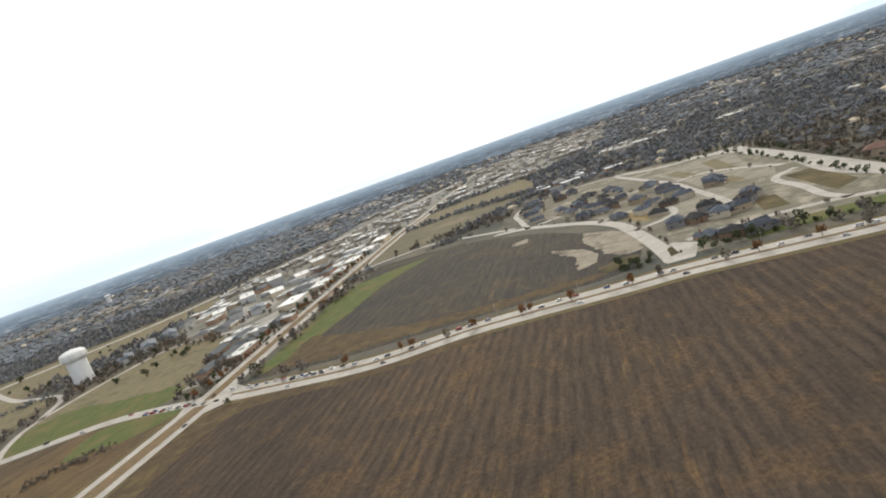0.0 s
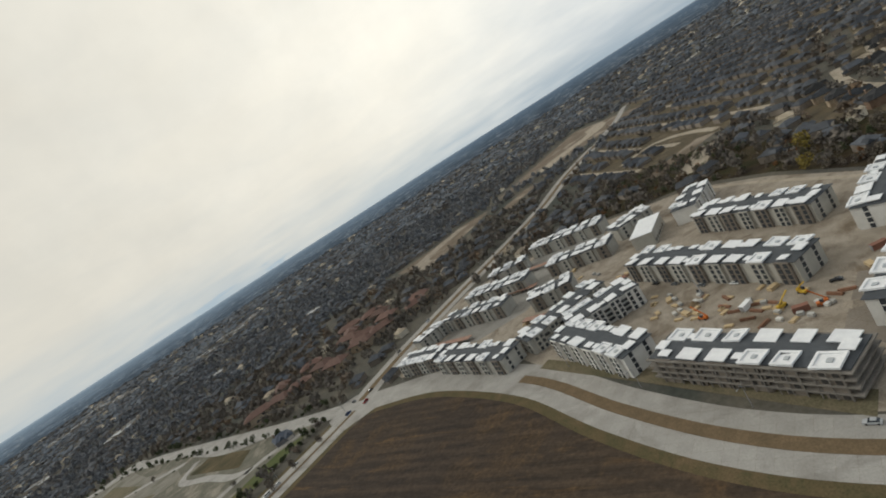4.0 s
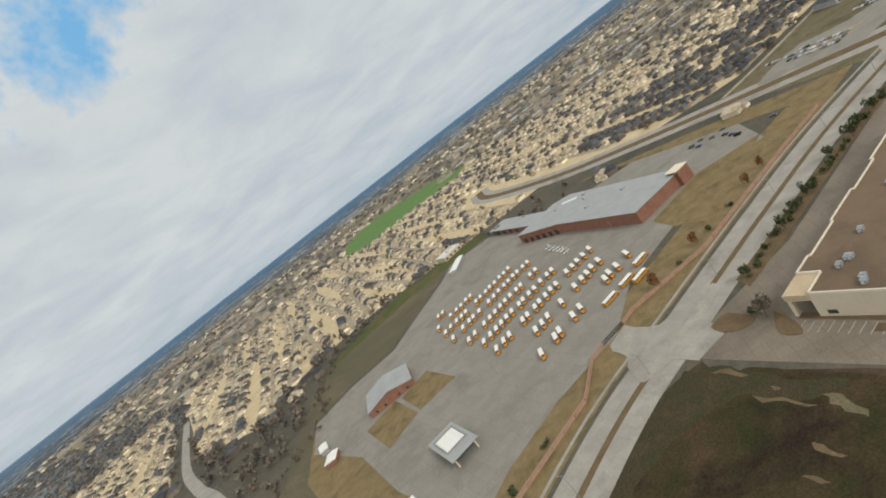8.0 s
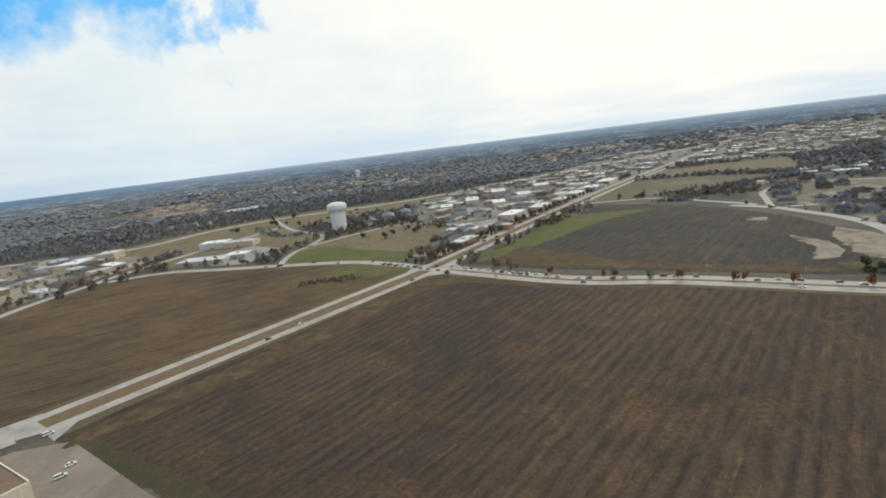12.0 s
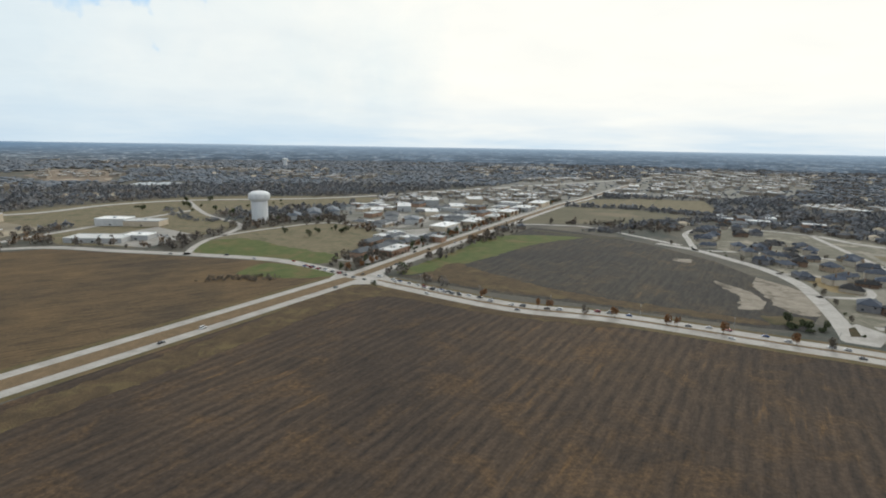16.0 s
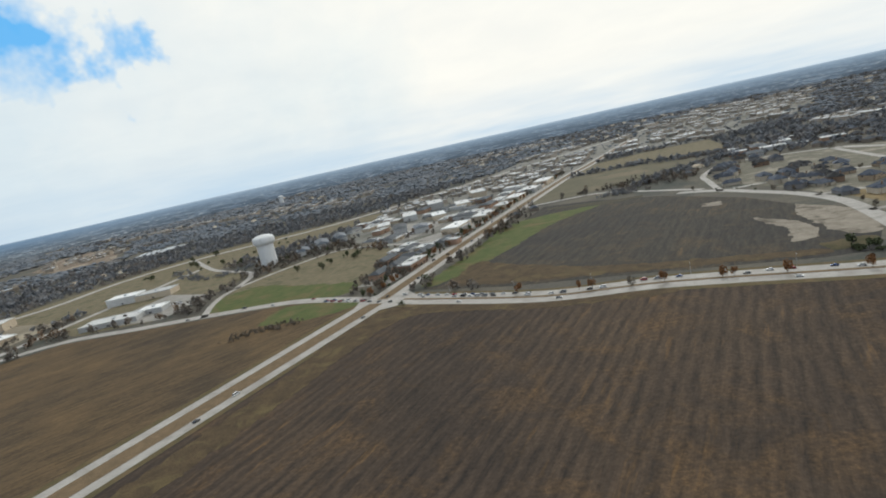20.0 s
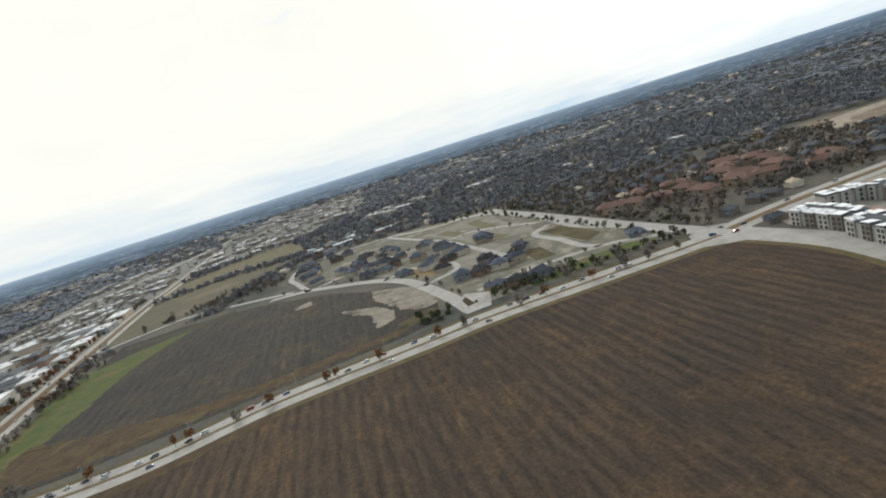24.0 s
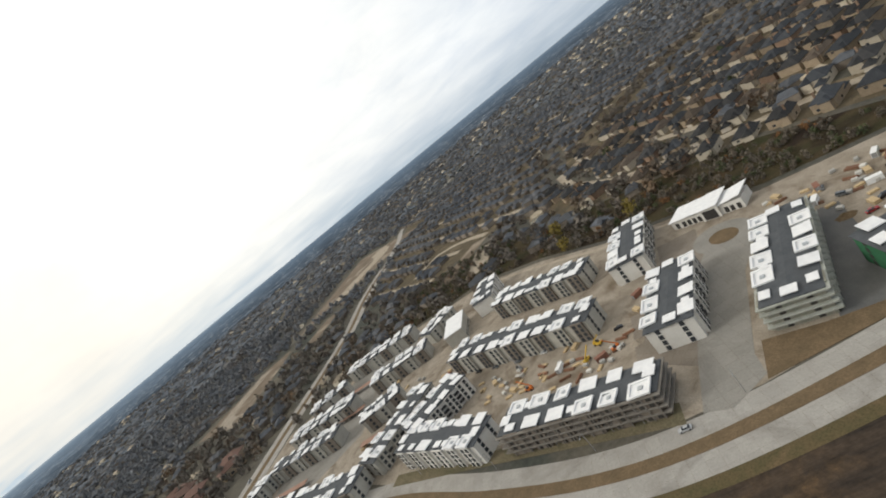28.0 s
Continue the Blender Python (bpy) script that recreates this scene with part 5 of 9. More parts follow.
def house_meshes(v):
    """Meshes of one house type: crossing hipped volumes, a garage wing, a chimney."""
    if v in HOUSE:
        return HOUSE[v]
    rng = random.Random(900 + v)
    w, d = rng.uniform(12.5, 15.5), rng.uniform(13, 17)
    h = rng.choice((5.6, 5.8, 3.4))
    wing = rng.choice((-1, 1))
    gx0, gx1 = (w / 2 - 6.6, w / 2) if wing > 0 else (-w / 2, -w / 2 + 6.6)
    wall = bmesh.new()
    box(wall, -w / 2, w / 2, -d / 2, d / 2, -0.2, h)
    box(wall, gx0, gx1, -d / 2 - 5, -d / 2, -0.2, 3.2)
    bx = rng.uniform(-2, 2)
    box(wall, bx - 2.6 - wing * 2, bx + 2.6 - wing * 2, -d / 2 - 1.6, -d / 2, -0.2, h)
    roof = bmesh.new()
    hip(roof, -w / 2, w / 2, -d / 2, d / 2, h + 0.2, rng.uniform(3.6, 4.6), 0.55, rng.choice((0.8, 0.95, 1.0)))
    hip(roof, gx0, gx1, -d / 2 - 5, -d / 2 + 3, 3.4, 2.6, 0.45, rng.choice((0.5, 0.9)))
    hip(roof, bx - 2.6 - wing * 2, bx + 2.6 - wing * 2, -d / 2 - 1.6, -d / 2 + 5, h + 0.25, 2.6, 0.45, 0.15)
    if rng.random() < 0.6:
        hip(roof, -w / 2 + 1, -w / 2 + 7, d / 2 - 5, d / 2 + 2.5, h + 0.22, 2.4, 0.4, 0.6)
        box(wall, -w / 2 + 1, -w / 2 + 7, d / 2, d / 2 + 2.5, -0.2, h)
    chim = bmesh.new()
    box(chim, -0.6, 0.6, -0.45, 0.45, h, h + 5.0)
    box(chim, -0.75, 0.75, -0.6, 0.6, h + 5.0, h + 5.25)
    gar = bmesh.new()
    box(gar, gx0 + 0.8, gx1 - 0.8, -d / 2 - 5.08, -d / 2 - 4.9, 0, 2.4)
    win = bmesh.new()
    box(win, -0.9, 0.9, -0.06, 0.06, 0, 1.5)
    out = {"wall": mesh_of("wall", wall, WALLS[0]), "roof": mesh_of("roof", roof, ROOFS[0]), "chimney": mesh_of("chimney", chim, WALLS[1]), "garage_door": mesh_of("garage_door", gar, M_GARAGE), "window": mesh_of("window", win, M_GLASS), "size": (w, d, h, wing)}
    HOUSE[v] = out
    return out


SKIN = {}


def skinned(me, mat):
    key = (me.name, mat.name)
    if key not in SKIN:
        c = me.copy()
        c.materials.clear()
        c.materials.append(mat)
        SKIN[key] = c
    return SKIN[key]


H_RNG = random.Random(5)


def house(x, y, a, roof, wall, label, group, windows=False, v=None):
    ms = house_meshes(H_RNG.randrange(8) if v is None else v)
    root = thing("house", pose(x, y, 0.08, 0, 0, a), label, "house", group)
    twin("wall", skinned(ms["wall"], wall), root, Matrix())
    top = twin("roof", skinned(ms["roof"], roof), root, Matrix())
    twin("garage_door", ms["garage_door"], root, Matrix())
    w, d, h, wing = ms["size"]
    if H_RNG.random() < 0.6:
        twin("chimney", ms["chimney"], top, pose(-wing * w * 0.3, d * 0.22, 0))
    if windows:
        for px, py, r in ((-w * 0.25, d / 2 + 0.02, 180), (w * 0.25, d / 2 + 0.02, 180), (-w / 2 - 0.02, 0, -90), (w / 2 + 0.02, 0, 90)):
            twin("window", ms["window"], root, pose(px, py, 1.0 if h < 4 or H_RNG.random() < 0.5 else 3.6, 0, 0, r))
    return root


ROOF_WORD = {0: "charcoal shingle", 1: "brown shingle", 2: "slate grey shingle"}
WALL_WORD = {0: "tan brick", 1: "brown brick", 2: "cream"}


def any_house(x, y, a, group, windows=False, light=0):
    r, w = H_RNG.choice((0, 0, 2, 2, 1) if not light else (1, 1, 2, 0)), H_RNG.choice((0, 0, 1, 2) if not light else (0, 2, 2))
    return house(x, y, a, ROOFS[r], WALLS[w], "%s house with a %s hipped roof" % (WALL_WORD[w], ROOF_WORD[r]), group, windows)


# new development north-east
DEV = [(432, 634), (470, 612), (582, 552), (612, 560), (660, 690), (722, 840), (785, 950), (690, 1105), (550, 1190), (480, 1100), (462, 1015), (488, 930), (496, 836), (484, 740), (464, 680)]
M_DEVLAND = surface("graded_grey_land", (0.155, 0.145, 0.115), (0.115, 0.11, 0.085), 12, 0.8, 0.95, third=(0.26, 0.235, 0.19), coord="World", spec=0.1)
slab("development_land", DEV, 0.07, M_DEVLAND, "tan grassy land of a new housing development", "ground")
M_PLOT = surface("graded_grey_plot", (0.235, 0.22, 0.186), (0.175, 0.162, 0.132), 14, 0.8, 0.95, third=(0.13, 0.125, 0.095), coord="World", grit=0.25, spec=0.1)
slab("graded_plot_1", [(600, 800), (622, 850), (655, 965), (745, 975), (770, 955), (700, 850), (668, 770), (640, 740)], 0.1, M_PLOT, "pale graded building plots", "plot")
slab("graded_plot_2", [(536, 775), (600, 790), (585, 720), (545, 706), (520, 700), (510, 740)], 0.1, M_PLOT, "pale graded building plots", "plot", rounded=True)
slab("graded_plot_3", [(500, 905), (560, 880), (590, 920), (560, 970), (515, 985)], 0.1, M_PLOT, "pale graded building plots", "plot", rounded=True)
for k, (a, b) in enumerate((((668, 836), (718, 936)), ((646, 870), (668, 950)), ((622, 770), (642, 842)))):
    ribbon("plot_grass_%d" % (k + 1), smooth([a, b]), -9, 9, 0.13, M_DRY, "grey-green grass on the graded plots", "plot")
slab("long_lawn", [(483, 604), (557, 567), (590, 556), (580, 580), (494, 625)], 0.12, M_GREEN, "long green lawn behind the hedge", "lawn")
slab("plot_lawn_1", [(632, 722), (656, 712), (618, 634), (590, 628)], 0.12, M_ROUGH, "green building plot", "lawn")
slab("plot_lawn_2", [(500, 760), (520, 750), (524, 815), (500, 830)], 0.12, M_LAWN, "tan building plot", "lawn")
slab("plot_lawn_3", [(566, 690), (580, 680), (556, 640), (540, 650)], 0.12, M_ROUGH, "green building plot", "lawn")
NE1 = smooth([(434, 622), (452, 668), (472, 730), (486, 790), (483, 850), (466, 905), (447, 955), (413, 994)])
NE2 = smooth([(447, 949), (466, 1030), (485, 1095), (549, 1170), (620, 1145), (678, 1104)])
NE3 = smooth([(462, 950), (520, 945), (575, 933), (627, 885), (660, 870), (672, 820), (674, 765)])
NE4 = smooth([(671, 1114), (640, 966), (619, 875), (592, 800), (565, 726), (548, 690)])
NE5 = smooth([(486, 830), (522, 823), (540, 780), (520, 743), (476, 740)])
NE6 = smooth([(470, 655), (505, 646), (574, 604), (598, 560)])
NE7 = smooth([(660, 735), (624, 725), (600, 670), (579, 630), (574, 604)])
NE8 = smooth([(678, 1100), (700, 1030), (760, 975), (779, 950), (740, 880), (712, 800), (650, 690), (632, 620)])
for k, (ln, w) in enumerate(((NE1, 13), (NE2, 8), (NE3, 8), (NE4, 8), (NE5, 7), (NE6, 8), (NE7, 8), (NE8, 13))):
    plain_road("street_%d" % (k + 1), ln, w, "pale concrete street of the new development", z=0.15)
slab("entry_plaza", [(428, 622), (446, 614), (470, 640), (462, 664), (446, 656)], 0.18, M_CONC, "pale paved estate entrance", "road")
slab("entry_bed", [(440, 634), (447, 634), (456, 656), (449, 652)], 0.35, M_MIRE, "planted entrance bed", "bed")
M_SLATEWALL = surface("slate_grey_wall", (0.17, 0.165, 0.165), (0.22, 0.21, 0.205), 3, 0.3, 0.9, grit=0.15)
for k, (x, y) in enumerate([(621, 807), (610, 792), (547, 787), (540, 806), (495, 703), (506, 690), (524, 680), (540, 676), (559, 690), (574, 700), (479, 640), (486, 622), (500, 612), (552, 853), (533, 877), (515, 868), (496, 880), (557, 1079), (496, 1037), (510, 1056), (572, 1014), (525, 905), (560, 905), (520, 1085), (585, 1094), (606, 905), (536, 970), (590, 980), (600, 585)]):
    roof = M_BLUEROOF if k % 3 != 2 else ROOFS[0]
    w = (2, 0, 1)[k % 3]
    house(x, y, 37 * k % 360, roof, WALLS[w] if k % 4 else M_SLATEWALL, "new %s house with a blue-grey hipped roof" % WALL_WORD[w], "houses of the new development", True)

d_rng = random.Random(21)
DEV_ROWS = []
for ln, side in ((NE2, 20), (NE2, -20), (NE3, 19), (NE3, -19), (NE5, 17), (NE4, 20), (NE1, -22)):
    run = 0.0
    off = offset(ln, side)
    for p, q in zip(off, off[1:]):
        run += (q - p).length
        if run > 19 and inside((p.x, p.y), DEV) and p.y > 690 and not (600 < p.x and p.y > 760 and p.x + p.y < 1760) and d_rng.random() < 0.55:
            run = 0.0
            if all((p.x - a) ** 2 + (p.y - b) ** 2 > 330 for a, b in DEV_ROWS):
                DEV_ROWS.append((p.x, p.y))
                k = len(DEV_ROWS)
                house(p.x, p.y, math.degrees(math.atan2(q.y - p.y, q.x - p.x)) + (180 if side > 0 else 0), M_BLUEROOF if k % 4 else ROOFS[0], WALLS[2] if k % 3 else M_SLATEWALL, "new pale house with a blue-grey hipped roof", "houses of the new development")

# ---- what is taken by fields, sites and roads ----
CELL, X0, Y0, NX, NY = 5.0, -1700.0, -1700.0, 840, 900
TAKEN = np.zeros((NX, NY), bool)
GX, GY = np.meshgrid(X0 + CELL * (np.arange(NX) + 0.5), Y0 + CELL * (np.arange(NY) + 0.5), indexing="ij")


def cells(x0, x1, y0, y1):
    i0, i1 = max(0, int((x0 - X0) / CELL)), min(NX, int((x1 - X0) / CELL) + 2)
    j0, j1 = max(0, int((y0 - Y0) / CELL)), min(NY, int((y1 - Y0) / CELL) + 2)
    return slice(i0, max(i0, i1)), slice(j0, max(j0, j1))


def within_poly(px, py, poly):
    c = np.zeros(px.shape, bool)
    j = len(poly) - 1
    for i in range(len(poly)):
        (xi, yi), (xj, yj) = poly[i][:2], poly[j][:2]
        if yi != yj:
            c ^= ((yi > py) != (yj > py)) & (px < (xj - xi) * (py - yi) / (yj - yi) + xi)
        j = i
    return c


def take_poly(poly):
    xs, ys = [p[0] for p in poly], [p[1] for p in poly]
    s = cells(min(xs), max(xs), min(ys), max(ys))
    TAKEN[s] |= within_poly(GX[s], GY[s], poly)


def take_line(line, half):
    for a, b in zip(line, line[1:]):
        s = cells(min(a.x, b.x) - half, max(a.x, b.x) + half, min(a.y, b.y) - half, max(a.y, b.y) + half)
        dx, dy = b.x - a.x, b.y - a.y
        t = np.clip(((GX[s] - a.x) * dx + (GY[s] - a.y) * dy) / max(1e-6, dx * dx + dy * dy), 0, 1)
        TAKEN[s] |= (GX[s] - a.x - t * dx) ** 2 + (GY[s] - a.y - t * dy) ** 2 < half * half


def free(x, y):
    i, j = int((x - X0) / CELL), int((y - Y0) / CELL)
    return not (0 <= i < NX and 0 <= j < NY and TAKEN[i, j])


SCHOOLYARD = [(427, -226), (440, -262), (420, -330), (352, -292), (312, -250), (230, -260), (150, -310), (130, -262), (150, -190), (200, -118), (262, -83), (336, -48), (352, -58), (392, -135)]
MEADOW = [(-155, 829), (-73, 806), (5, 798), (30, 850), (26, 927), (53, 978), (-57, 1083), (-144, 1029), (-172, 920)]
YARDS = [(-132, 252), (-104, 222), (-64, 206), (20, 172), (84, 138), (106, 178), (156, 336), (30, 386), (-74, 430), (-110, 380)]
TRIANGLE = [(323, 40), (300, 66), (215, 86), (182, 76), (234, -60), (326, -30)]
STREETLOT = [(-246, 118), (-205, 140), (-160, 215), (-175, 275), (-240, 270), (-300, 300), (-330, 240), (-395, 205)]
DITCH = [(-200, -125), (-225, -160), (-150, -245), (-20, -260), (60, -190), (170, -110), (226, -62), (110, -60)]
PARKLAND = [(-775, -1065), (-1014, -1267), (-1170, -1283), (-1150, -1022), (-1130, -839), (-998, -667), (-835, -590), (-802, -685), (-732, -757), (-660, -800), (-684, -924)]
PARKLAND_2 = [(-1590, -170), (-1660, 110), (-1850, 125), (-1820, -130)]
M_BARE = surface("bare_brown_clearing", (0.19, 0.15, 0.113), (0.135, 0.108, 0.08), 26, 1.5, 0.95, third=(0.31, 0.265, 0.21), coord="World", spec=0.1)
OPEN_TAN = [[(1000, 520), (1060, 492), (1135, 462), (1196, 452), (1196, 500), (1125, 560), (1078, 616), (1050, 590)], [(1255, 440), (1290, 350), (1290, 290), (1340, 200), (1401, 115), (1510, 165), (1670, 245), (1550, 300), (1380, 385)], [(-650, 1085), (-582, 1265), (-505, 1388), (-400, 1468), (-186, 1512), (-60, 1520), (-74, 1396), (-213, 1244), (-340, 1110), (-373, 988), (-469, 967), (-590, 1020)], [(-330, 850), (-230, 850), (-200, 950), (-190, 1040), (-300, 1140), (-420, 1180), (-400, 900)], [(-1389, 1960), (-1590, 2340), (-1420, 2400), (-1200, 2150), (-960, 1800), (-1134, 1760)], [(3150, 640), (3050, 860), (3560, 1040), (3700, 760)], [(780, 225), (832, 150), (850, 165), (800, 235)], [(1085, 395), (1180, 345), (1190, 375), (1110, 425)]]
for poly in (MAIN, WEST, NORTH, DEV, SITE, DEPOT, SCHOOLYARD, MEADOW, FARMEADOW, TANMEADOW, YARDS, TRIANGLE, STREETLOT, DITCH, PARKLAND, PARKLAND_2, [(-860, 1640), (-900, 1820), (-780, 1860), (-680, 1810), (-690, 1640)], *OPEN_TAN):
    take_poly(poly)
take_poly([(380, 640), (470, 610), (500, 900), (470, 1020), (425, 1095), (330, 1145), (225, 1150), (250, 1108), (394, 996), (445, 885), (466, 740)])
for line, half in (*((ln, 17) for ln in (NE1, NE2, NE3, NE4, NE5, NE6, NE7, NE8)), (A1, 24), (A2, 20), (B1, 18), (B2, 14), (WR, 12), (W2, 10), (C1, 18), (C2, 20), (D1, 22), (E1, 18), (E3, 12), (E2, 13), (A3, 24), (F1, 11), (F2, 10), (F3, 7), (S1, 26), (P1, 8), (L1, 8), (X1, 34), (X2, 8)):
    take_line(line, half)
for k, poly in enumerate(OPEN_TAN):
    slab("open_land_%d" % (k + 1), poly, 0.05 + 0.006 * k, M_DRY if k in (2, 3) else M_BARE, "tan open land", "grass")
    if k not in (2, 3):
        take_line([Vector((*p, 0)) for p in poly + poly[:1]], 150 if k == 5 else 24)
slab("turf_strip", PARKLAND, 0.06, M_PARK, "long bright green turf", "grass", rounded=True)
for k, (ln, w) in enumerate((([(985, 520), (1060, 560), (1180, 500)], 30), ([(1290, 345), (1356, 300), (1440, 215), (1540, 205)], 44), ([(927, 236), (950, 190), (900, 158), (843, 145)], 9), ([(735, 205), (762, 190), (800, 165)], 26))):
    ribbon("bare_strip_%d" % (k + 1), smooth(ln, 20), -w / 2, w / 2, 0.1, M_SAND if k != 0 else M_DIRT, "pale tan bare strip of earth", "bare earth")
    take_line(smooth(ln, 20), w / 2 + 4)
slab("turf_strip_far", PARKLAND_2, 0.06, M_PARK, "far bright green turf", "grass", rounded=True)
WEST_PLAIN = [(-420, 560), (-440, 1000), (-4300, 900), (-4300, -1500), (-3000, -3400), (-900, -4300), (200, -4200), (140, -1000), (-160, -980), (-620, -1140), (-880, -760), (-940, -300), (-720, 130), (-420, 210)]
M_PLAIN = surface("dry_suburban_land", (0.25, 0.215, 0.16), (0.15, 0.132, 0.10), 110, 4.0, 0.95, third=(0.32, 0.28, 0.21), coord="World", spec=0.1)
slab("west_plain", WEST_PLAIN, 0.02, M_PLAIN, "grey-tan suburban land to the west", "ground")
slab("street_works", STREETLOT, 0.09, M_DRY, "brown bare land of a street being built", "lot")
slab("street_works_paving", [(-228, 148), (-206, 214), (-236, 236), (-286, 270), (-304, 256), (-276, 214), (-282, 178), (-254, 158)], 0.15, M_LOT, "patchy pale concrete of a street being built", "lot", ragged=4)
slab("street_works_island", [(-244, 178), (-232, 205), (-250, 222), (-262, 196)], 0.2, M_DIRT, "bare tan earth between the new streets", "lot", ragged=3)
ribbon("wall_path", smooth([(-246, 122), (-295, 150), (-340, 173), (-386, 196)], 6), -2.2, 2.2, 0.14, M_SAND, "long tan footpath along the estate wall", "path")



# ---- many small things in one mesh ----
def swarm(name, temps, pos, scale, yaw, mats, label, category, seed=0):
    """One mesh of many pieces: temps are (verts, triangles, material indices)."""
    rng = np.random.default_rng(seed)
    pick = rng.integers(0, len(temps), len(pos))
    V, F, M, base = [], [], [], 0
    for k, (v, f, mi) in enumerate(temps):
        sel = pick == k
        n = int(sel.sum())
        if not n:
            continue
        c, s = np.cos(yaw[sel])[:, None], np.sin(yaw[sel])[:, None]
        w = v[None] * scale[sel][:, None, :]
        out = np.stack([w[..., 0] * c - w[..., 1] * s, w[..., 0] * s + w[..., 1] * c, w[..., 2]], -1) + pos[sel][:, None, :]
        V.append(out.reshape(-1, 3))
        F.append((f[None] + (base + len(v) * np.arange(n))[:, None, None]).reshape(-1, 3))
        M.append(np.tile(mi, n))
        base += n * len(v)
    V, F, M = np.concatenate(V).astype(np.float32), np.concatenate(F).astype(np.int32), np.concatenate(M).astype(np.int32)
    me = bpy.data.meshes.new(name)
    me.vertices.add(len(V))
    me.vertices.foreach_set("co", V.ravel())
    me.loops.add(F.size)
    me.loops.foreach_set("vertex_index", F.ravel())
    me.polygons.add(len(F))
    me.polygons.foreach_set("loop_start", np.arange(0, F.size, 3, dtype=np.int32))
    me.polygons.foreach_set("material_index", M)
    for m in mats:
        me.materials.append(m)
    me.update(calc_edges=True)
    me.shade_flat()
    return tagged(new(name, me), label, category, "", "stuff")


def bm_template(bm, mi=0):
    bmesh.ops.triangulate(bm, faces=bm.faces)
    bm.verts.index_update()
    v = np.array([x.co[:] for x in bm.verts])
    f = np.array([[q.index for q in x.verts] for x in bm.faces])
    m = np.array([x.material_index for x in bm.faces])
    bm.free()
    return v, f, m


def crown_template(seed, n, r, h, base, size):
    """A loose crown of leaf and twig clumps as small turned triangles."""
    rng = np.random.default_rng(seed)
    V, F = [], []
    lobes = rng.normal(0, 0.42, (5, 3)) * (r, r, h * 0.45)
    for k in range(n):
        d = rng.normal(size=3)
        d /= np.linalg.norm(d)
        c = lobes[k % 5] + d * rng.uniform(0.35, 0.75) ** 0.6 * np.array((r, r, h)) * 0.62 + (0, 0, base + h * 0.55)
        a, b = rng.normal(size=(2, 3))
        a /= np.linalg.norm(a)
        b -= a * (a @ b)
        b /= np.linalg.norm(b)
        s = size * rng.uniform(0.6, 1.3)
        i = len(V)
        V += [c + a * s, c - a * s * 0.6 + b * s * 0.8, c - a * s * 0.5 - b * s * 0.8]
        F.append((i, i + 1, i + 2))
    return np.array(V), np.array(F), np.zeros(len(F), int)


def lump_template(seed):
    """A rough far crown: an uneven twenty-sided clump."""
    rng = np.random.default_rng(seed)
    bm = bmesh.new()
    bmesh.ops.create_icosphere(bm, subdivisions=1, radius=1.0)
    for v in bm.verts:
        v.co *= rng.uniform(0.55, 1.2)
        v.co.z = v.co.z * 0.75 + 0.62
    return bm_template(bm)


M_TWIG = surface("bare_winter_crowns", (0.12, 0.104, 0.085), (0.165, 0.14, 0.11), 3, 0.5, 0.95, grit=0.3, island=0.35, spec=0.1)
M_RUST = surface("rusty_oak_leaves", (0.17, 0.085, 0.04), (0.22, 0.12, 0.055), 3, 0.5, 0.95, grit=0.3, island=0.3, spec=0.1)
M_OLIVE = surface("evergreen_leaves", (0.058, 0.070, 0.036), (0.080, 0.092, 0.046), 3, 0.5, 0.9, grit=0.3, island=0.35, spec=0.15)
M_YELLOW = surface("yellowing_leaves", (0.20, 0.16, 0.04), (0.26, 0.20, 0.06), 3, 0.5, 0.95, grit=0.3, island=0.3, spec=0.1)
M_BARK = surface("grey_bark", (0.10, 0.085, 0.07), (0.14, 0.12, 0.10), 1, 0.15, 0.95, grit=0.3)
# distance haze is mixed into this base colour
M_HAZETREE = surface("haze_tinted_far_woods", (0.125, 0.142, 0.168), (0.17, 0.182, 0.198), 90, 4, 0.95, third=(0.18, 0.17, 0.16), coord="World", island=0.18, spec=0.05)
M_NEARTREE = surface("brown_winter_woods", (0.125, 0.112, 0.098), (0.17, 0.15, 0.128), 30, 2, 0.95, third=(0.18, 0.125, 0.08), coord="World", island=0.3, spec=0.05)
# a weaker blue-grey haze tint, also in the base colour
M_MIDTREE = surface("haze_tinted_mid_woods", (0.155, 0.163, 0.178), (0.215, 0.218, 0.224), 45, 3, 0.95, third=(0.205, 0.18, 0.155), coord="World", island=0.3, spec=0.05)
# roof greys leaned to blue to stand in for distance haze
M_FARROOF = surface("haze_tinted_house_roofs", (0.058, 0.065, 0.078), (0.10, 0.102, 0.108), 120, 5, 0.9, coord="World", island=0.4, spec=0.1)
# walls brightened in the base colour as if the sun struck them
M_FARWALL = surface("sun_painted_far_walls", (0.66, 0.59, 0.46), (0.78, 0.71, 0.58), 90, 5, 0.9, coord="World", island=0.3)
M_FARBRICK = surface("far_brown_brick", (0.14, 0.118, 0.095), (0.21, 0.18, 0.148), 90, 5, 0.9, coord="World", island=0.35)
# sunlight put into the tan of these roofs too
M_PALEROOF = surface("sun_painted_tan_roofs", (0.27, 0.225, 0.165), (0.42, 0.36, 0.27), 120, 5, 0.9, coord="World", island=0.4)
M_BIGROOF = surface("far_white_roofs", (0.17, 0.185, 0.20), (0.42, 0.42, 0.41), 90, 5, 0.7, coord="World", island=0.5)
M_SHOPSIDE = surface("far_shop_walls", (0.26, 0.225, 0.18), (0.34, 0.30, 0.25), 90, 5, 0.9, coord="World", island=0.4)


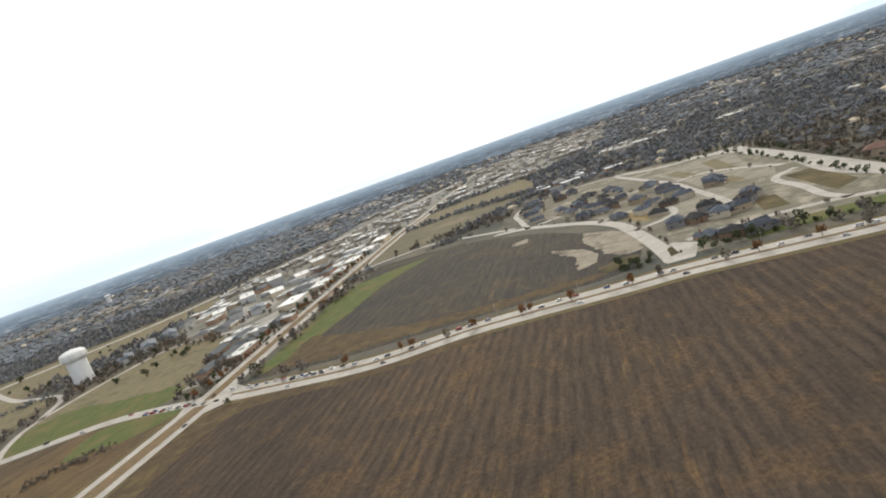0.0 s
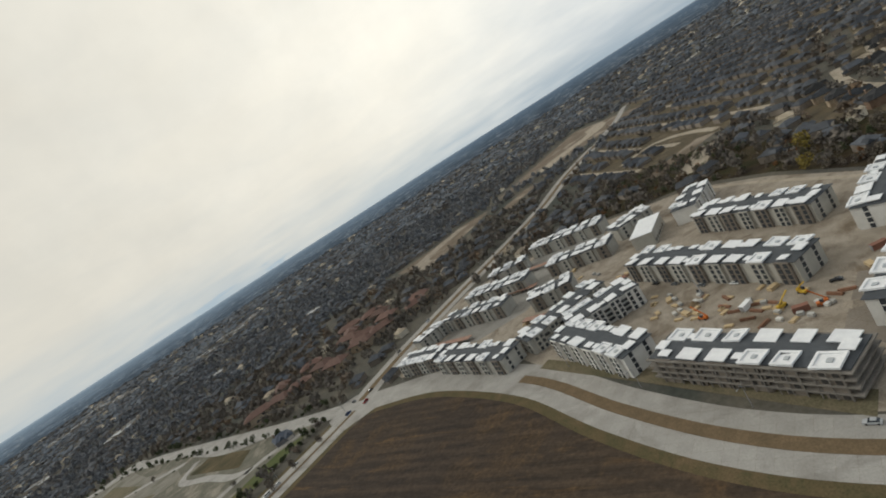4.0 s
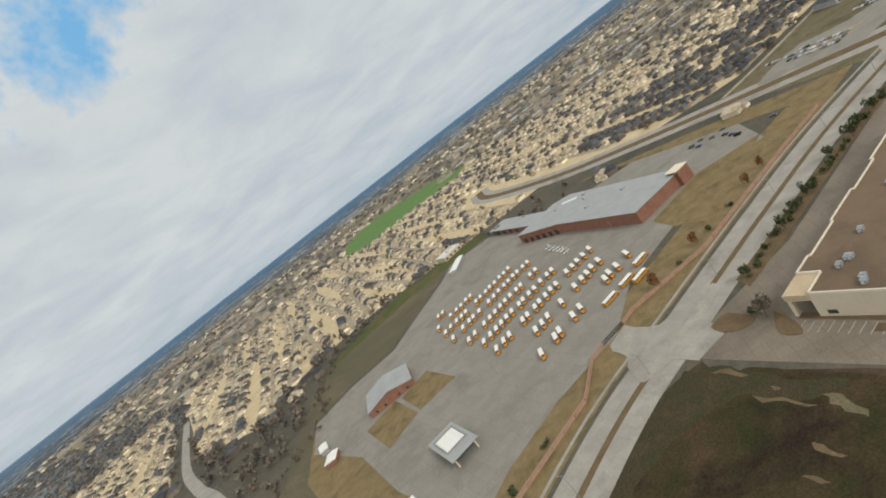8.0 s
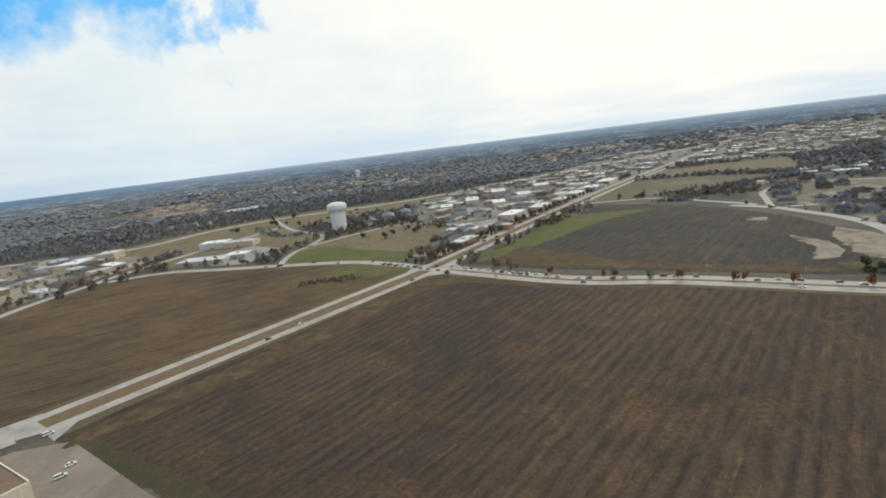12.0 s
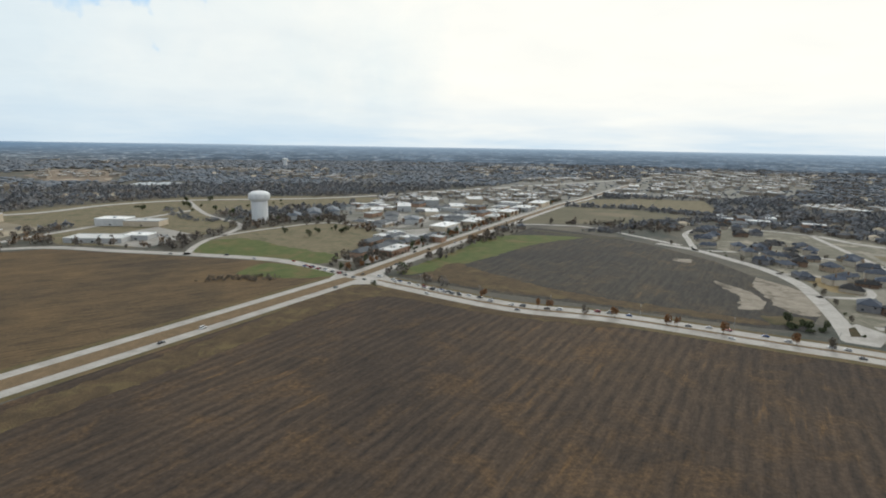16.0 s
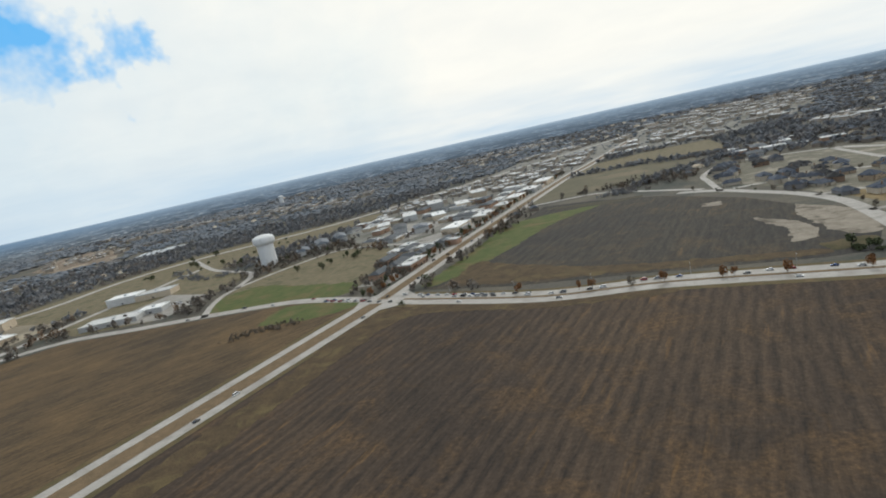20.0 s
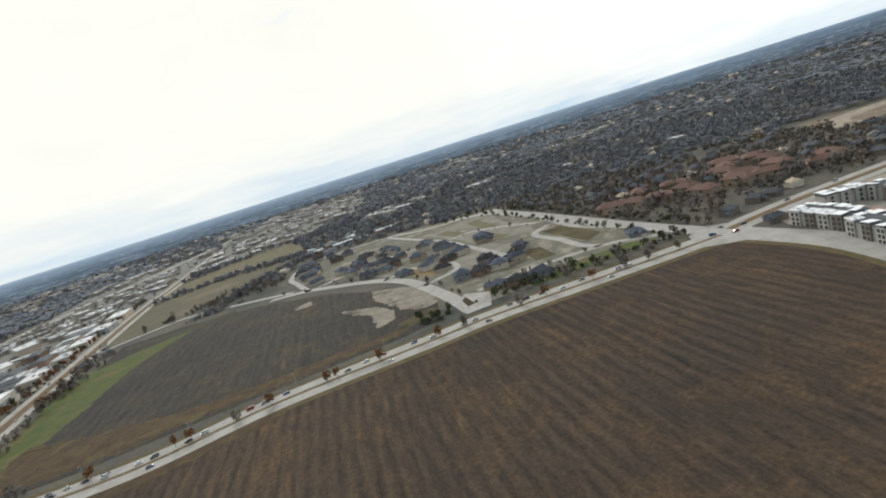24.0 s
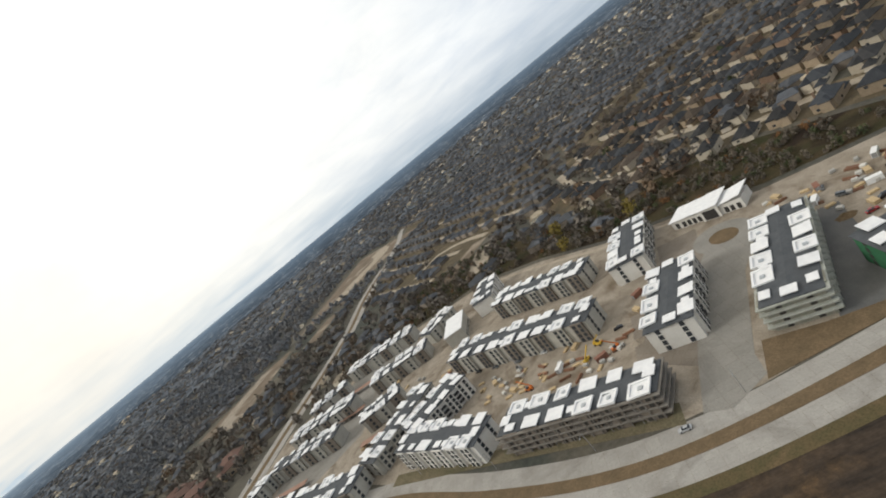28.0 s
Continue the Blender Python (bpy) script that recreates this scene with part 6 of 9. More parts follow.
def far_house_template(seed):
    rng = random.Random(seed)
    w, d, h = rng.uniform(12, 15), rng.uniform(13, 16), rng.choice((4.6, 6.0, 6.3))
    bm = bmesh.new()
    box(bm, -w / 2, w / 2, -d / 2, d / 2, -0.2, h, 1)
    box(bm, w / 2 - 6.5, w / 2, -d / 2 - 4.5, -d / 2, -0.2, 3.3, 1)
    n = len(bm.faces)
    hip(bm, -w / 2, w / 2, -d / 2, d / 2, h + 0.2, 3.7, 0.4, rng.choice((0.35, 0.7, 1.0)))
    hip(bm, w / 2 - 6.5, w / 2, -d / 2 - 4.5, -d / 2 + 3, 3.5, 2.6, 0.4, 0.8)
    hip(bm, -w / 2 + 0.5, -w / 2 + 6, -d / 2 - 1.2, -d / 2 + 5, h + 0.25, 2.6, 0.4, 0.2)
    return bm_template(bm)


def shop_template(seed):
    rng = random.Random(seed)
    w, d, h = rng.uniform(20, 42), rng.uniform(16, 26), rng.uniform(5, 9)
    bm = bmesh.new()
    box(bm, -w / 2, w / 2, -d / 2, d / 2, -0.2, h, 1)
    box(bm, -w / 2 - 0.2, w / 2 + 0.2, -d / 2 - 0.2, d / 2 + 0.2, h, h + 0.6, 0)
    box(bm, -w / 4, -w / 4 + 4, -3, 1, h + 0.6, h + 2.2, 1)
    box(bm, w / 5, w / 5 + 9, -d / 2 - 1.5, -d / 2 + 3, h, h + 2.5, 1)
    return bm_template(bm)


# ---- house rows of the estates ----
NEAR_HOUSES, FAR_HOUSES, FAR_PALE, LANES = [], [], [], []
EYE = Vector((225, 265))


def estate(poly, angle, gap, lot, reach, light, seed, keep=0.93):
    """Streets side by side at an angle through a plot, with houses on both sides."""
    rng = random.Random(seed)
    u, v = Vector((math.cos(angle), math.sin(angle))), Vector((-math.sin(angle), math.cos(angle)))
    P = [Vector(p) for p in poly]
    us, vs = [p.dot(u) for p in P], [p.dot(v) for p in P]
    k = min(vs) + gap * 0.5
    while k < max(vs):
        s = min(us)
        run = []
        while s < max(us):
            bend = 9 * math.sin(s / 130 + k)
            c = u * s + v * (k + bend)
            ok = inside(c, poly) and free(c.x, c.y)
            if ok:
                run.append(c)
            if (not ok or s + 12 >= max(us)) and run:
                if len(run) > 2:
                    LANES.append(run)
                run = []
            s += 12
        for side in (-1, 1):
            s = min(us) + rng.uniform(0, lot)
            while s < max(us):
                bend = 9 * math.sin(s / 130 + k)
                c = u * s + v * (k + bend + side * (gap * 0.27 + rng.uniform(-1.5, 1.5)))
                if inside(c, poly) and free(c.x, c.y) and free(c.x + 8, c.y) and free(c.x - 8, c.y) and free(c.x, c.y + 8) and free(c.x, c.y - 8) and rng.random() < keep:
                    face = math.degrees(angle) + (0 if side > 0 else 180) + rng.uniform(-6, 6)
                    if (c - EYE).length < reach:
                        NEAR_HOUSES.append((c.x, c.y, face, light))
                    else:
                        # FAR_PALE houses take the colours with sunlight painted in
                        (FAR_PALE if light and rng.random() < (0.12 if c.x > -480 - 0.6 * c.y and c.y > -60 else 0.75) else FAR_HOUSES).append((c.x, c.y, radians(face)))
                s += lot + rng.uniform(-1, 2.5)
        k += gap


E_SE = [(388, -52), (424, -130), (476, -255), (600, -330), (800, -440), (1150, -600), (1330, -390), (1040, -80), (900, -20), (800, 40), (706, 56), (610, 16), (540, -14), (452, -24)]
E_ROW = [(404, 4), (456, 2), (540, 10), (606, 40), (690, 84), (780, 84), (800, 120), (680, 128), (600, 84), (530, 52), (450, 40), (412, 26)]
E_EAST = [(800, 70), (1040, -40), (1330, -350), (1700, -420), (1700, 60), (1240, 210), (1000, 300), (840, 250), (830, 140)]
E_S = [(484, -300), (480, -420), (440, -620), (480, -860), (620, -1180), (780, -1180), (840, -900), (1000, -740), (1150, -640), (800, -470), (600, -360)]
SOUTH_BELT = smooth([(846, 16), (862, -60), (930, -180), (935, -300), (880, -420), (842, -520), (846, -700), (872, -976), (837, -1124), (749, -1250), (618, -1240), (474, -1040), (380, -950)], 10)
SOUTH_PLAIN = [(474, -1062), (618, -1268), (755, -1280), (858, -1135), (900, -980), (1100, -1020), (1700, -2100), (2200, -2400), (1600, -3250), (700, -2700), (250, -1650), (180, -1010), (380, -970)]
take_line(SOUTH_BELT, 26)
slab("south_plain", SOUTH_PLAIN, 0.026, M_PLAIN, "open grey-tan land beyond the creek woods", "ground")
for k, (ln, w) in enumerate((([(300, -1180), (560, -1420), (980, -1560), (1350, -1700)], 60), ([(330, -1560), (800, -1900), (1500, -2250)], 110))):
    ribbon("south_field_%d" % (k + 1), smooth(ln, 30), -w / 2, w / 2, 0.06, M_PLAIN, "dull dry field strip", "field")
E_SCHOOL = [(436, -275), (452, -320), (444, -420), (420, -500), (270, -560), (130, -420), (140, -330), (240, -290), (330, -310)]
E_SW = [(100, -420), (260, -570), (410, -540), (370, -740), (150, -1000), (-120, -1000), (-20, -700)]
E_W = [(40, -300), (60, -420), (-30, -660), (-160, -1000), (-620, -1150), (-880, -760), (-940, -300), (-720, 120), (-420, 200), (-290, 130), (-262, 60), (-310, -70), (-235, -150), (-150, -260), (-60, -320)]
estate(E_SE, radians(5), 62, 17.5, 680, 0, 1)
estate(E_EAST, radians(14), 62, 18, 0, 0, 2, 0.85)
estate(E_S, radians(20), 62, 18, 0, 0, 3)
estate(E_SCHOOL, radians(28), 42, 13.0, 0, 0, 4)
estate(E_SW, radians(62), 40, 12.6, 0, 1, 5, 0.92)
estate(E_W, radians(57), 40, 12.6, 0, 1, 6, 0.92)
for ln, d in ((F3, 19.0), (F3, -19.0)):
    off = offset(ln, d)
    s, last = 0.0, None
    for p, q in zip(off, off[1:]):
        s += (q - p).length
        if s > 21 and 405 < p.x < 780:
            s = 0
            face = math.degrees(math.atan2(q.y - p.y, q.x - p.x)) + (180 if d > 0 else 0)
            if d < 0 or not inside((p.x, p.y), E_SE):
                NEAR_HOUSES.append((p.x, p.y, face, 0))
for k, (x, y, a, light) in enumerate(NEAR_HOUSES):
    any_house(x, y, a, "houses of the estate", Vector((x - 225, y - 265)).length < 430, light)

M_ESTATE = surface("brown_garden_land", (0.115, 0.092, 0.060), (0.078, 0.066, 0.046), 12, 0.9, 0.95, third=(0.165, 0.132, 0.088), coord="World", grit=0.3, spec=0.1)
SLAB_ESTATES = ((E_SE, M_ESTATE), (E_ROW, M_ESTATE), (E_W, M_GARDEN), (E_SCHOOL, M_ESTATE), (E_SW, M_GARDEN), (E_EAST, M_ESTATE), (E_S, M_ESTATE))
for k, (poly, m) in enumerate(SLAB_ESTATES):
    slab("estate_land_%d" % (k + 1), poly, 0.03, m, "gardens and verges between the houses", "gardens")


def lanes_mesh():
    v, f = [], []
    for run in LANES:
        ln = [Vector((p.x, p.y, 0)) for p in run]
        L, R = offset(ln, -4.2), offset(ln, 4.2)
        b = len(v)
        for a, c in zip(L, R):
            v += [(a.x, a.y, 0.1), (c.x, c.y, 0.1)]
        f += [(b + 2 * i, b + 2 * i + 1, b + 2 * i + 3, b + 2 * i + 2) for i in range(len(ln) - 1)]
    tagged(raw("estate_streets", v, f, M_SAND), "pale streets between the rows of houses", "street", "", "structure")


lanes_mesh()

# ---- far land: woods, roofs and shops out to the horizon ----
N_COMM = [(70, 830), (130, 990), (180, 1080), (345, 1480), (440, 1680), (760, 2400), (400, 2500), (140, 1800), (-100, 1480), (-90, 1180), (20, 1040)]
W_COMM = [(-950, 250), (-660, 470), (-590, 600), (-430, 720), (-430, 1000), (-620, 1040), (-1300, 800), (-1500, 300)]
E_COMM = [(480, 1700), (760, 1640), (960, 1780), (1250, 2150), (1650, 3000), (1350, 3300), (900, 2800)]


M_COMMLAND = surface("pale_commercial_land", (0.20, 0.195, 0.18), (0.125, 0.12, 0.10), 40, 2.0, 0.9, third=(0.09, 0.09, 0.07), coord="World", spec=0.1)
for k, poly in enumerate((N_COMM, E_COMM)):
    slab("commercial_land_%d" % (k + 1), poly, 0.03, M_COMMLAND, "pale lots and lawns between shops", "ground")


# built-up spots among the woods: centre, half length, half width, lean, buildings
TOWNS = [(-1290, 2080, 230, 120, -50, 34), (-1120, 2640, 420, 70, -15, 46), (-400, 2200, 150, 190, 0, 26), (-2480, 3250, 260, 60, -30, 20), (330, 3270, 260, 170, 10, 60), (1780, 1520, 190, 60, 10, 26), (1850, 2320, 160, 60, -40, 18), (1080, 1300, 40, 30, 0, 5), (-560, -1600, 240, 60, 20, 26), (-560, -2050, 300, 60, 10, 24), (-1180, -520, 330, 16, -48, 40), (-1950, 1120, 330, 90, 60, 40), (-1480, 1110, 200, 90, 60, 24), (3300, -2200, 340, 50, -50, 24), (3450, -500, 300, 40, -75, 20), (2200, 2650, 400, 60, 40, 26), (1500, 2800, 260, 80, 30, 30), (-2700, 300, 600, 60, 85, 44), (-2500, -1500, 500, 60, 60, 40), (960, 1480, 80, 60, 20, 12)]


def woods_at(x, y):
    """How thickly wooded the far land is, from bare to closed, in drifts a few hundred metres across."""
    return noise.noise((x / 420, y / 420, 3.0)) + 0.5 * noise.noise((x / 130, y / 130, 9.0))


def far_cover():
    rng = random.Random(77)
    trees, roofs, pale, shops = [], [], [], []
    taken_by = [E_SE, E_EAST, E_S, E_SCHOOL, E_SW, E_W]
    for x, y, a, b, lean, n in TOWNS:
        c, q = math.cos(radians(lean)), math.sin(radians(lean))
        for _ in range(n):
            u, v = rng.uniform(-a, a), rng.uniform(-b, b)
            shops.append((x + c * u - q * v, y + q * u + c * v, rng.uniform(0.7, 1.3)))
    busy = {(int(x // 60), int(y // 60)) for x, y, _ in shops}
    for r0, r1, cell, grow in ((420, 1500, 19, 1.0), (1500, 2500, 29, 1.25), (2500, 3780, 42, 1.7)):
        n = int(r1 / cell)
        for i in range(-n, n + 1):
            for j in range(-n, n + 1):
                x, y = (i + rng.uniform(-0.5, 0.5)) * cell + 200, (j + rng.uniform(-0.5, 0.5)) * cell + 300
                d = math.hypot(x - 200, y - 300)
                if not r0 <= d < r1 or not free(x, y) or inside((x, y), PARKLAND_2) or ((int(x // 60), int(y // 60)) in busy and rng.random() < 0.75):
                    continue
                q = (x, y)
                if inside(q, SOUTH_PLAIN):
                    c = rng.random()
                    if c < 0.13:
                        trees.append((x, y, grow * 0.6))
                    elif c < 0.15:
                        shops.append((x, y, grow))
                    continue
                est = d < 1700 and any(inside(q, p) for p in taken_by)
                g = woods_at(x, y)
                c = rng.random()
                if est:
                    if c < (0.2 if x < 150 else 0.22 if d < 900 else 0.3) and d > 440:
                        trees.append((x, y, grow * rng.uniform(0.4, 0.7)))
                    continue
                if inside(q, N_COMM) or inside(q, W_COMM) or inside(q, E_COMM):
                    if c < 0.13:
                        shops.append((x, y, grow))
                    elif c < 0.52:
                        trees.append((x, y, grow * 0.6))
                elif x < -150 and y < 600:
                    if c < 0.26 and g > -0.1:
                        (pale if rng.random() < 0.5 else roofs).append((x, y, grow))
                    elif c < (0.40 if g > -0.1 else 0.72 if g < -0.4 else 0.5):
                        trees.append((x, y, grow * 0.75))
                    elif c < 0.56 and -0.3 < g < 0.0:
                        shops.append((x, y, grow * 1.2))
                elif y < 150:
                    if c < (0.5 if g > -0.2 else 0.12):
                        (pale if rng.random() < 0.05 else roofs).append((x, y, grow))
                    elif c < 0.94:
                        trees.append((x, y, grow))
                elif x > 560:
                    if g > -0.12 and c < 0.42:
                        (pale if rng.random() < 0.06 else roofs).append((x, y, grow))
                    elif g > 0.40 and c < 0.47:
                        shops.append((x, y, grow * 0.8))
                    elif g > -0.62 and c < 0.93:
                        trees.append((x, y, grow * 1.0))
                else:
                    if g > 0.3 and c < 0.26:
                        (pale if rng.random() < 0.12 else roofs).append((x, y, grow))
                    elif g > 0.38 and c < 0.34:
                        shops.append((x, y, grow))
                    elif g > -0.62 and c < 0.95:
                        trees.append((x, y, grow * 1.0))
    # a finer second growth where the woods stand
    for r0, r1, cell, grow in ((560, 1500, 14, 0.66), (1500, 2500, 22, 0.9), (2500, 3780, 36, 1.35)):
        n = int(r1 / cell)
        for i in range(-n, n + 1):
            for j in range(-n, n + 1):
                x, y = (i + rng.uniform(-0.5, 0.5)) * cell + 200, (j + rng.uniform(-0.5, 0.5)) * cell + 300
                d = math.hypot(x - 200, y - 300)
                if not r0 <= d < r1 or (x < -150 and y < 600) or y < 150 or not free(x, y) or rng.random() > 0.8 or (int(x // 60), int(y // 60)) in busy:
                    continue
                q = (x, y)
                if -0.6 < woods_at(x, y) < 0.3 and not (inside(q, N_COMM) or inside(q, W_COMM) or inside(q, E_COMM) or inside(q, E_EAST)):
                    trees.append((x, y, grow))
    return trees, roofs, pale, shops


def arr(rows, k=0):
    return np.array([(r[0], r[1], 0.0) for r in rows])


f_trees, f_roofs, f_pale, f_shops = far_cover()
rg = np.random.default_rng(4)
dist = lambda t: math.hypot(t[0] - 200, t[1] - 300)
# woods past 900 m take the haze-tinted colours
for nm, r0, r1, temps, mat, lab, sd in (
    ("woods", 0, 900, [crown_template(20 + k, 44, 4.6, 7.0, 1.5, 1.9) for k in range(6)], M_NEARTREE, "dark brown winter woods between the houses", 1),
    ("mid_woods", 900, 1650, [crown_template(30 + k, 24, 5.2, 7.0, 1.2, 2.6) for k in range(6)], M_MIDTREE, "loose winter woods tinted grey-blue for haze", 12),
    ("far_woods", 1650, 9999, [lump_template(k) for k in range(7)], M_HAZETREE, "winter woods tinted blue-grey for haze, reaching to the horizon", 2),
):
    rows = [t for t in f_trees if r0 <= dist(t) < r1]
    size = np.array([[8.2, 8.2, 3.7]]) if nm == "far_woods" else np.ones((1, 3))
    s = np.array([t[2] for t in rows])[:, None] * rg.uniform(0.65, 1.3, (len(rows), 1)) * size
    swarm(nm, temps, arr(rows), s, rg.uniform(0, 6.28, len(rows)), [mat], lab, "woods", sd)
all_dark = [(x, y, 0.6 if x < 440 else 0.84, a) for x, y, a in FAR_HOUSES] + [(x, y, 0.82 * g, rg.uniform(0, 6.28)) for x, y, g in f_roofs]
all_pale = [(x, y, 0.58, a) for x, y, a in FAR_PALE] + [(x, y, 0.8 * g, rg.uniform(0, 6.28)) for x, y, g in f_pale]
for nm, rows, mat, lab in (("far_houses", all_dark, M_FARROOF, "distant houses with dark hipped roofs, tinted blue for haze"), ("far_pale_houses", all_pale, M_PALEROOF, "distant houses with tan roofs and walls painted sun-bright")):
    s = np.array([r[2] for r in rows])[:, None] * np.ones(3)
    swarm(nm, [far_house_template(k) for k in range(6)], arr(rows), s, np.array([r[3] for r in rows]), [mat, M_FARWALL if nm == "far_pale_houses" else M_FARBRICK], lab, "houses", 3)
far_sh = [q for q in f_shops if math.hypot(q[0] - 200, q[1] - 300) > 1100]
near_sh = [q for q in f_shops if math.hypot(q[0] - 200, q[1] - 300) <= 1100 and not (230 < q[0] < 520 and 690 < q[1] < 1200)]
s = np.array([q[2] for q in far_sh])[:, None] * np.ones(3)
swarm("far_shops", [shop_template(k) for k in range(8)], arr(far_sh), s, rg.choice([0.4, 1.97, 1.2], len(far_sh)), [M_BIGROOF, M_SHOPSIDE], "distant flat white-roofed shops and halls", "shops", 4)


def backdrop():
    v, f, n, r = [], [], 240, 3800.0
    for k in range(n):
        a = 2 * math.pi * k / n
        x, y = 200 + r * math.cos(a), 300 + r * math.sin(a)
        top = 104.5 + 1.6 * noise.noise((8 * math.cos(a), 8 * math.sin(a), 0.5)) + 1.2 * noise.noise((40 * math.cos(a), 40 * math.sin(a), 2.0))
        v += [(x, y, -2), (x, y, 55), (x, y, top)]
    for k in range(n):
        a, b = 3 * k, 3 * ((k + 1) % n)
        f += [(a, a + 1, b + 1, b), (a + 1, a + 2, b + 2, b + 1)]
    m = bpy.data.materials.new("painted_haze_distance")
    m.use_nodes = True
    N = Nodes(m.node_tree)
    pos = N.add("ShaderNodeNewGeometry").outputs["Position"]
    px, py, pz = N.add("ShaderNodeSeparateXYZ", {0: pos}).outputs[:3]
    north = N.ramp(N.math("DIVIDE", py, r), [(0.15, 0.0), (0.85, 1.0)])
    west = N.ramp(N.math("DIVIDE", N.math("ADD", px, N.math("MULTIPLY", py, 0.35)), -r), [(0.05, 0.0), (0.6, 1.0)])
    # woods, roofs and clearings drawn out into thin level streaks
    coarse = N.noise(N.add("ShaderNodeMapping", {"Vector": pos, "Scale": (0.006, 0.006, 0.10)}).outputs[0], 1.0, 4.0, 0.6).outputs["Fac"]
    fine = N.noise(N.add("ShaderNodeMapping", {"Vector": pos, "Scale": (0.022, 0.022, 0.30)}).outputs[0], 1.0, 4.0, 0.7).outputs["Fac"]
    speck = N.noise(N.add("ShaderNodeMapping", {"Vector": pos, "Scale": (0.030, 0.030, 0.34)}).outputs[0], 1.0, 2.0, 0.6).outputs["Fac"]
    tone = N.ramp(N.math("ADD", N.math("MULTIPLY", coarse, 0.5), N.math("MULTIPLY", fine, 0.5)), [(0.36, 0.5), (0.50, 0.95), (0.62, 1.9)])
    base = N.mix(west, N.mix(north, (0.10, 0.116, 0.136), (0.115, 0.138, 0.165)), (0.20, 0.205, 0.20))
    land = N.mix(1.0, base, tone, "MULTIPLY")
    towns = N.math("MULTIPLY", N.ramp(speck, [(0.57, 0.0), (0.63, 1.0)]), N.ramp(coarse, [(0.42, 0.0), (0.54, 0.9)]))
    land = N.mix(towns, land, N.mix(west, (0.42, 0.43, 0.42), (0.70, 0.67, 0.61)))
    # haze painted into the glow, thicker towards the top
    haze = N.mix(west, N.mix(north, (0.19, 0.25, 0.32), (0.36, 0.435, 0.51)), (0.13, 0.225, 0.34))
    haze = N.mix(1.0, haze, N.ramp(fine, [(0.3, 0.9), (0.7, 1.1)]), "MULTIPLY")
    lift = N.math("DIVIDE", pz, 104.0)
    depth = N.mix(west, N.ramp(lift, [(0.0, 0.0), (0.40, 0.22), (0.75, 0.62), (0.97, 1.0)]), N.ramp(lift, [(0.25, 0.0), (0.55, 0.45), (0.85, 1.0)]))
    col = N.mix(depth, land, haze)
    # sky tone blended into the rim to soften its edge
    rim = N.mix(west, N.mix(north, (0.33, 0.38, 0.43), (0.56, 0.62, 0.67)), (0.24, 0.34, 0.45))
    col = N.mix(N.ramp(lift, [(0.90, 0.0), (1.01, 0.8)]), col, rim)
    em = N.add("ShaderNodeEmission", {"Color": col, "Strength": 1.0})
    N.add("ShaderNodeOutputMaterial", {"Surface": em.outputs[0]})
    tagged(raw("backdrop", v, f, m), "glowing backdrop of wooded distance with painted blue haze", "distance", "", "structure")


backdrop()

# ---- trees that stand alone ----
TREE = {}


def hash_of(word):
    return sum((i + 1) * ord(c) for i, c in enumerate(word))




def tree_meshes(kind, v):
    key = (kind, v)
    if key in TREE:
        return TREE[key]
    rng = random.Random(hash_of(kind) * 31 + v)
    size = {"bare": (3.2, 5.2, 2.4), "rust": (2.6, 4.6, 1.8), "green": (2.9, 4.2, 1.5), "yellow": (4.2, 5.6, 2.0), "bush": (1.9, 1.8, 0.2)}[kind]
    r, h, base = size
    bm = bmesh.new()
    tr = 0.16 * r / 2.5
    tube(bm, [(tr * 1.5, -0.3), (tr, 0.6), (tr * 0.75, base + 0.4), (tr * 0.35, base + h * 0.6)], 7)
    for k in range(6):
        a, z = rng.uniform(0, 6.28), base * rng.uniform(0.8, 1.2) + 0.2 * k
        e = Vector((math.cos(a) * r * 0.75, math.sin(a) * r * 0.75, z + h * rng.uniform(0.35, 0.6)))
        p = Vector((0, 0, z))
        side = Vector((-math.sin(a), math.cos(a), 0)) * tr * 0.4
        up = Vector((0, 0, tr * 0.4))
        q = [bm.verts.new(p + s) for s in (side, up, -side, -up)] + [bm.verts.new(e + s * 0.3) for s in (side, up, -side, -up)]
        for i in range(4):
            bm.faces.new((q[i], q[(i + 1) % 4], q[4 + (i + 1) % 4], q[4 + i]))
    trunk = mesh_of("trunk", bm, M_BARK)
    v_, f_, _ = crown_template(rng.randrange(9999), 230 if kind != "bush" else 130, r, h, base, 0.62 if kind != "bush" else 0.5)
    me = bpy.data.meshes.new("crown")
    me.from_pydata(v_.tolist(), [], f_.tolist())
    me.materials.append({"bare": M_TWIG, "rust": M_RUST, "green": M_OLIVE, "yellow": M_YELLOW, "bush": M_OLIVE}[kind])
    TREE[key] = (trunk, me)
    return TREE[key]


TREE_WORDS = {"bare": ("tree", "bare grey-brown winter street tree"), "rust": ("tree", "small tree with rusty brown leaves"), "green": ("tree", "small dark evergreen tree"), "yellow": ("tree", "broad tree with yellowing leaves"), "bush": ("bush", "low rounded evergreen bush")}
T_RNG = random.Random(12)


def tree(x, y, kind, s=1.0, group="", z=0.05):
    trunk, crown = tree_meshes(kind, T_RNG.randrange(4))
    name, label = TREE_WORDS[kind]
    root = thing(name, pose(x, y, z, 0, 0, T_RNG.uniform(0, 360)) @ Matrix.Scale(s * T_RNG.uniform(0.85, 1.15), 4), label, name, group)
    twin("trunk", trunk, root, Matrix())
    twin("crown", crown, root, Matrix())


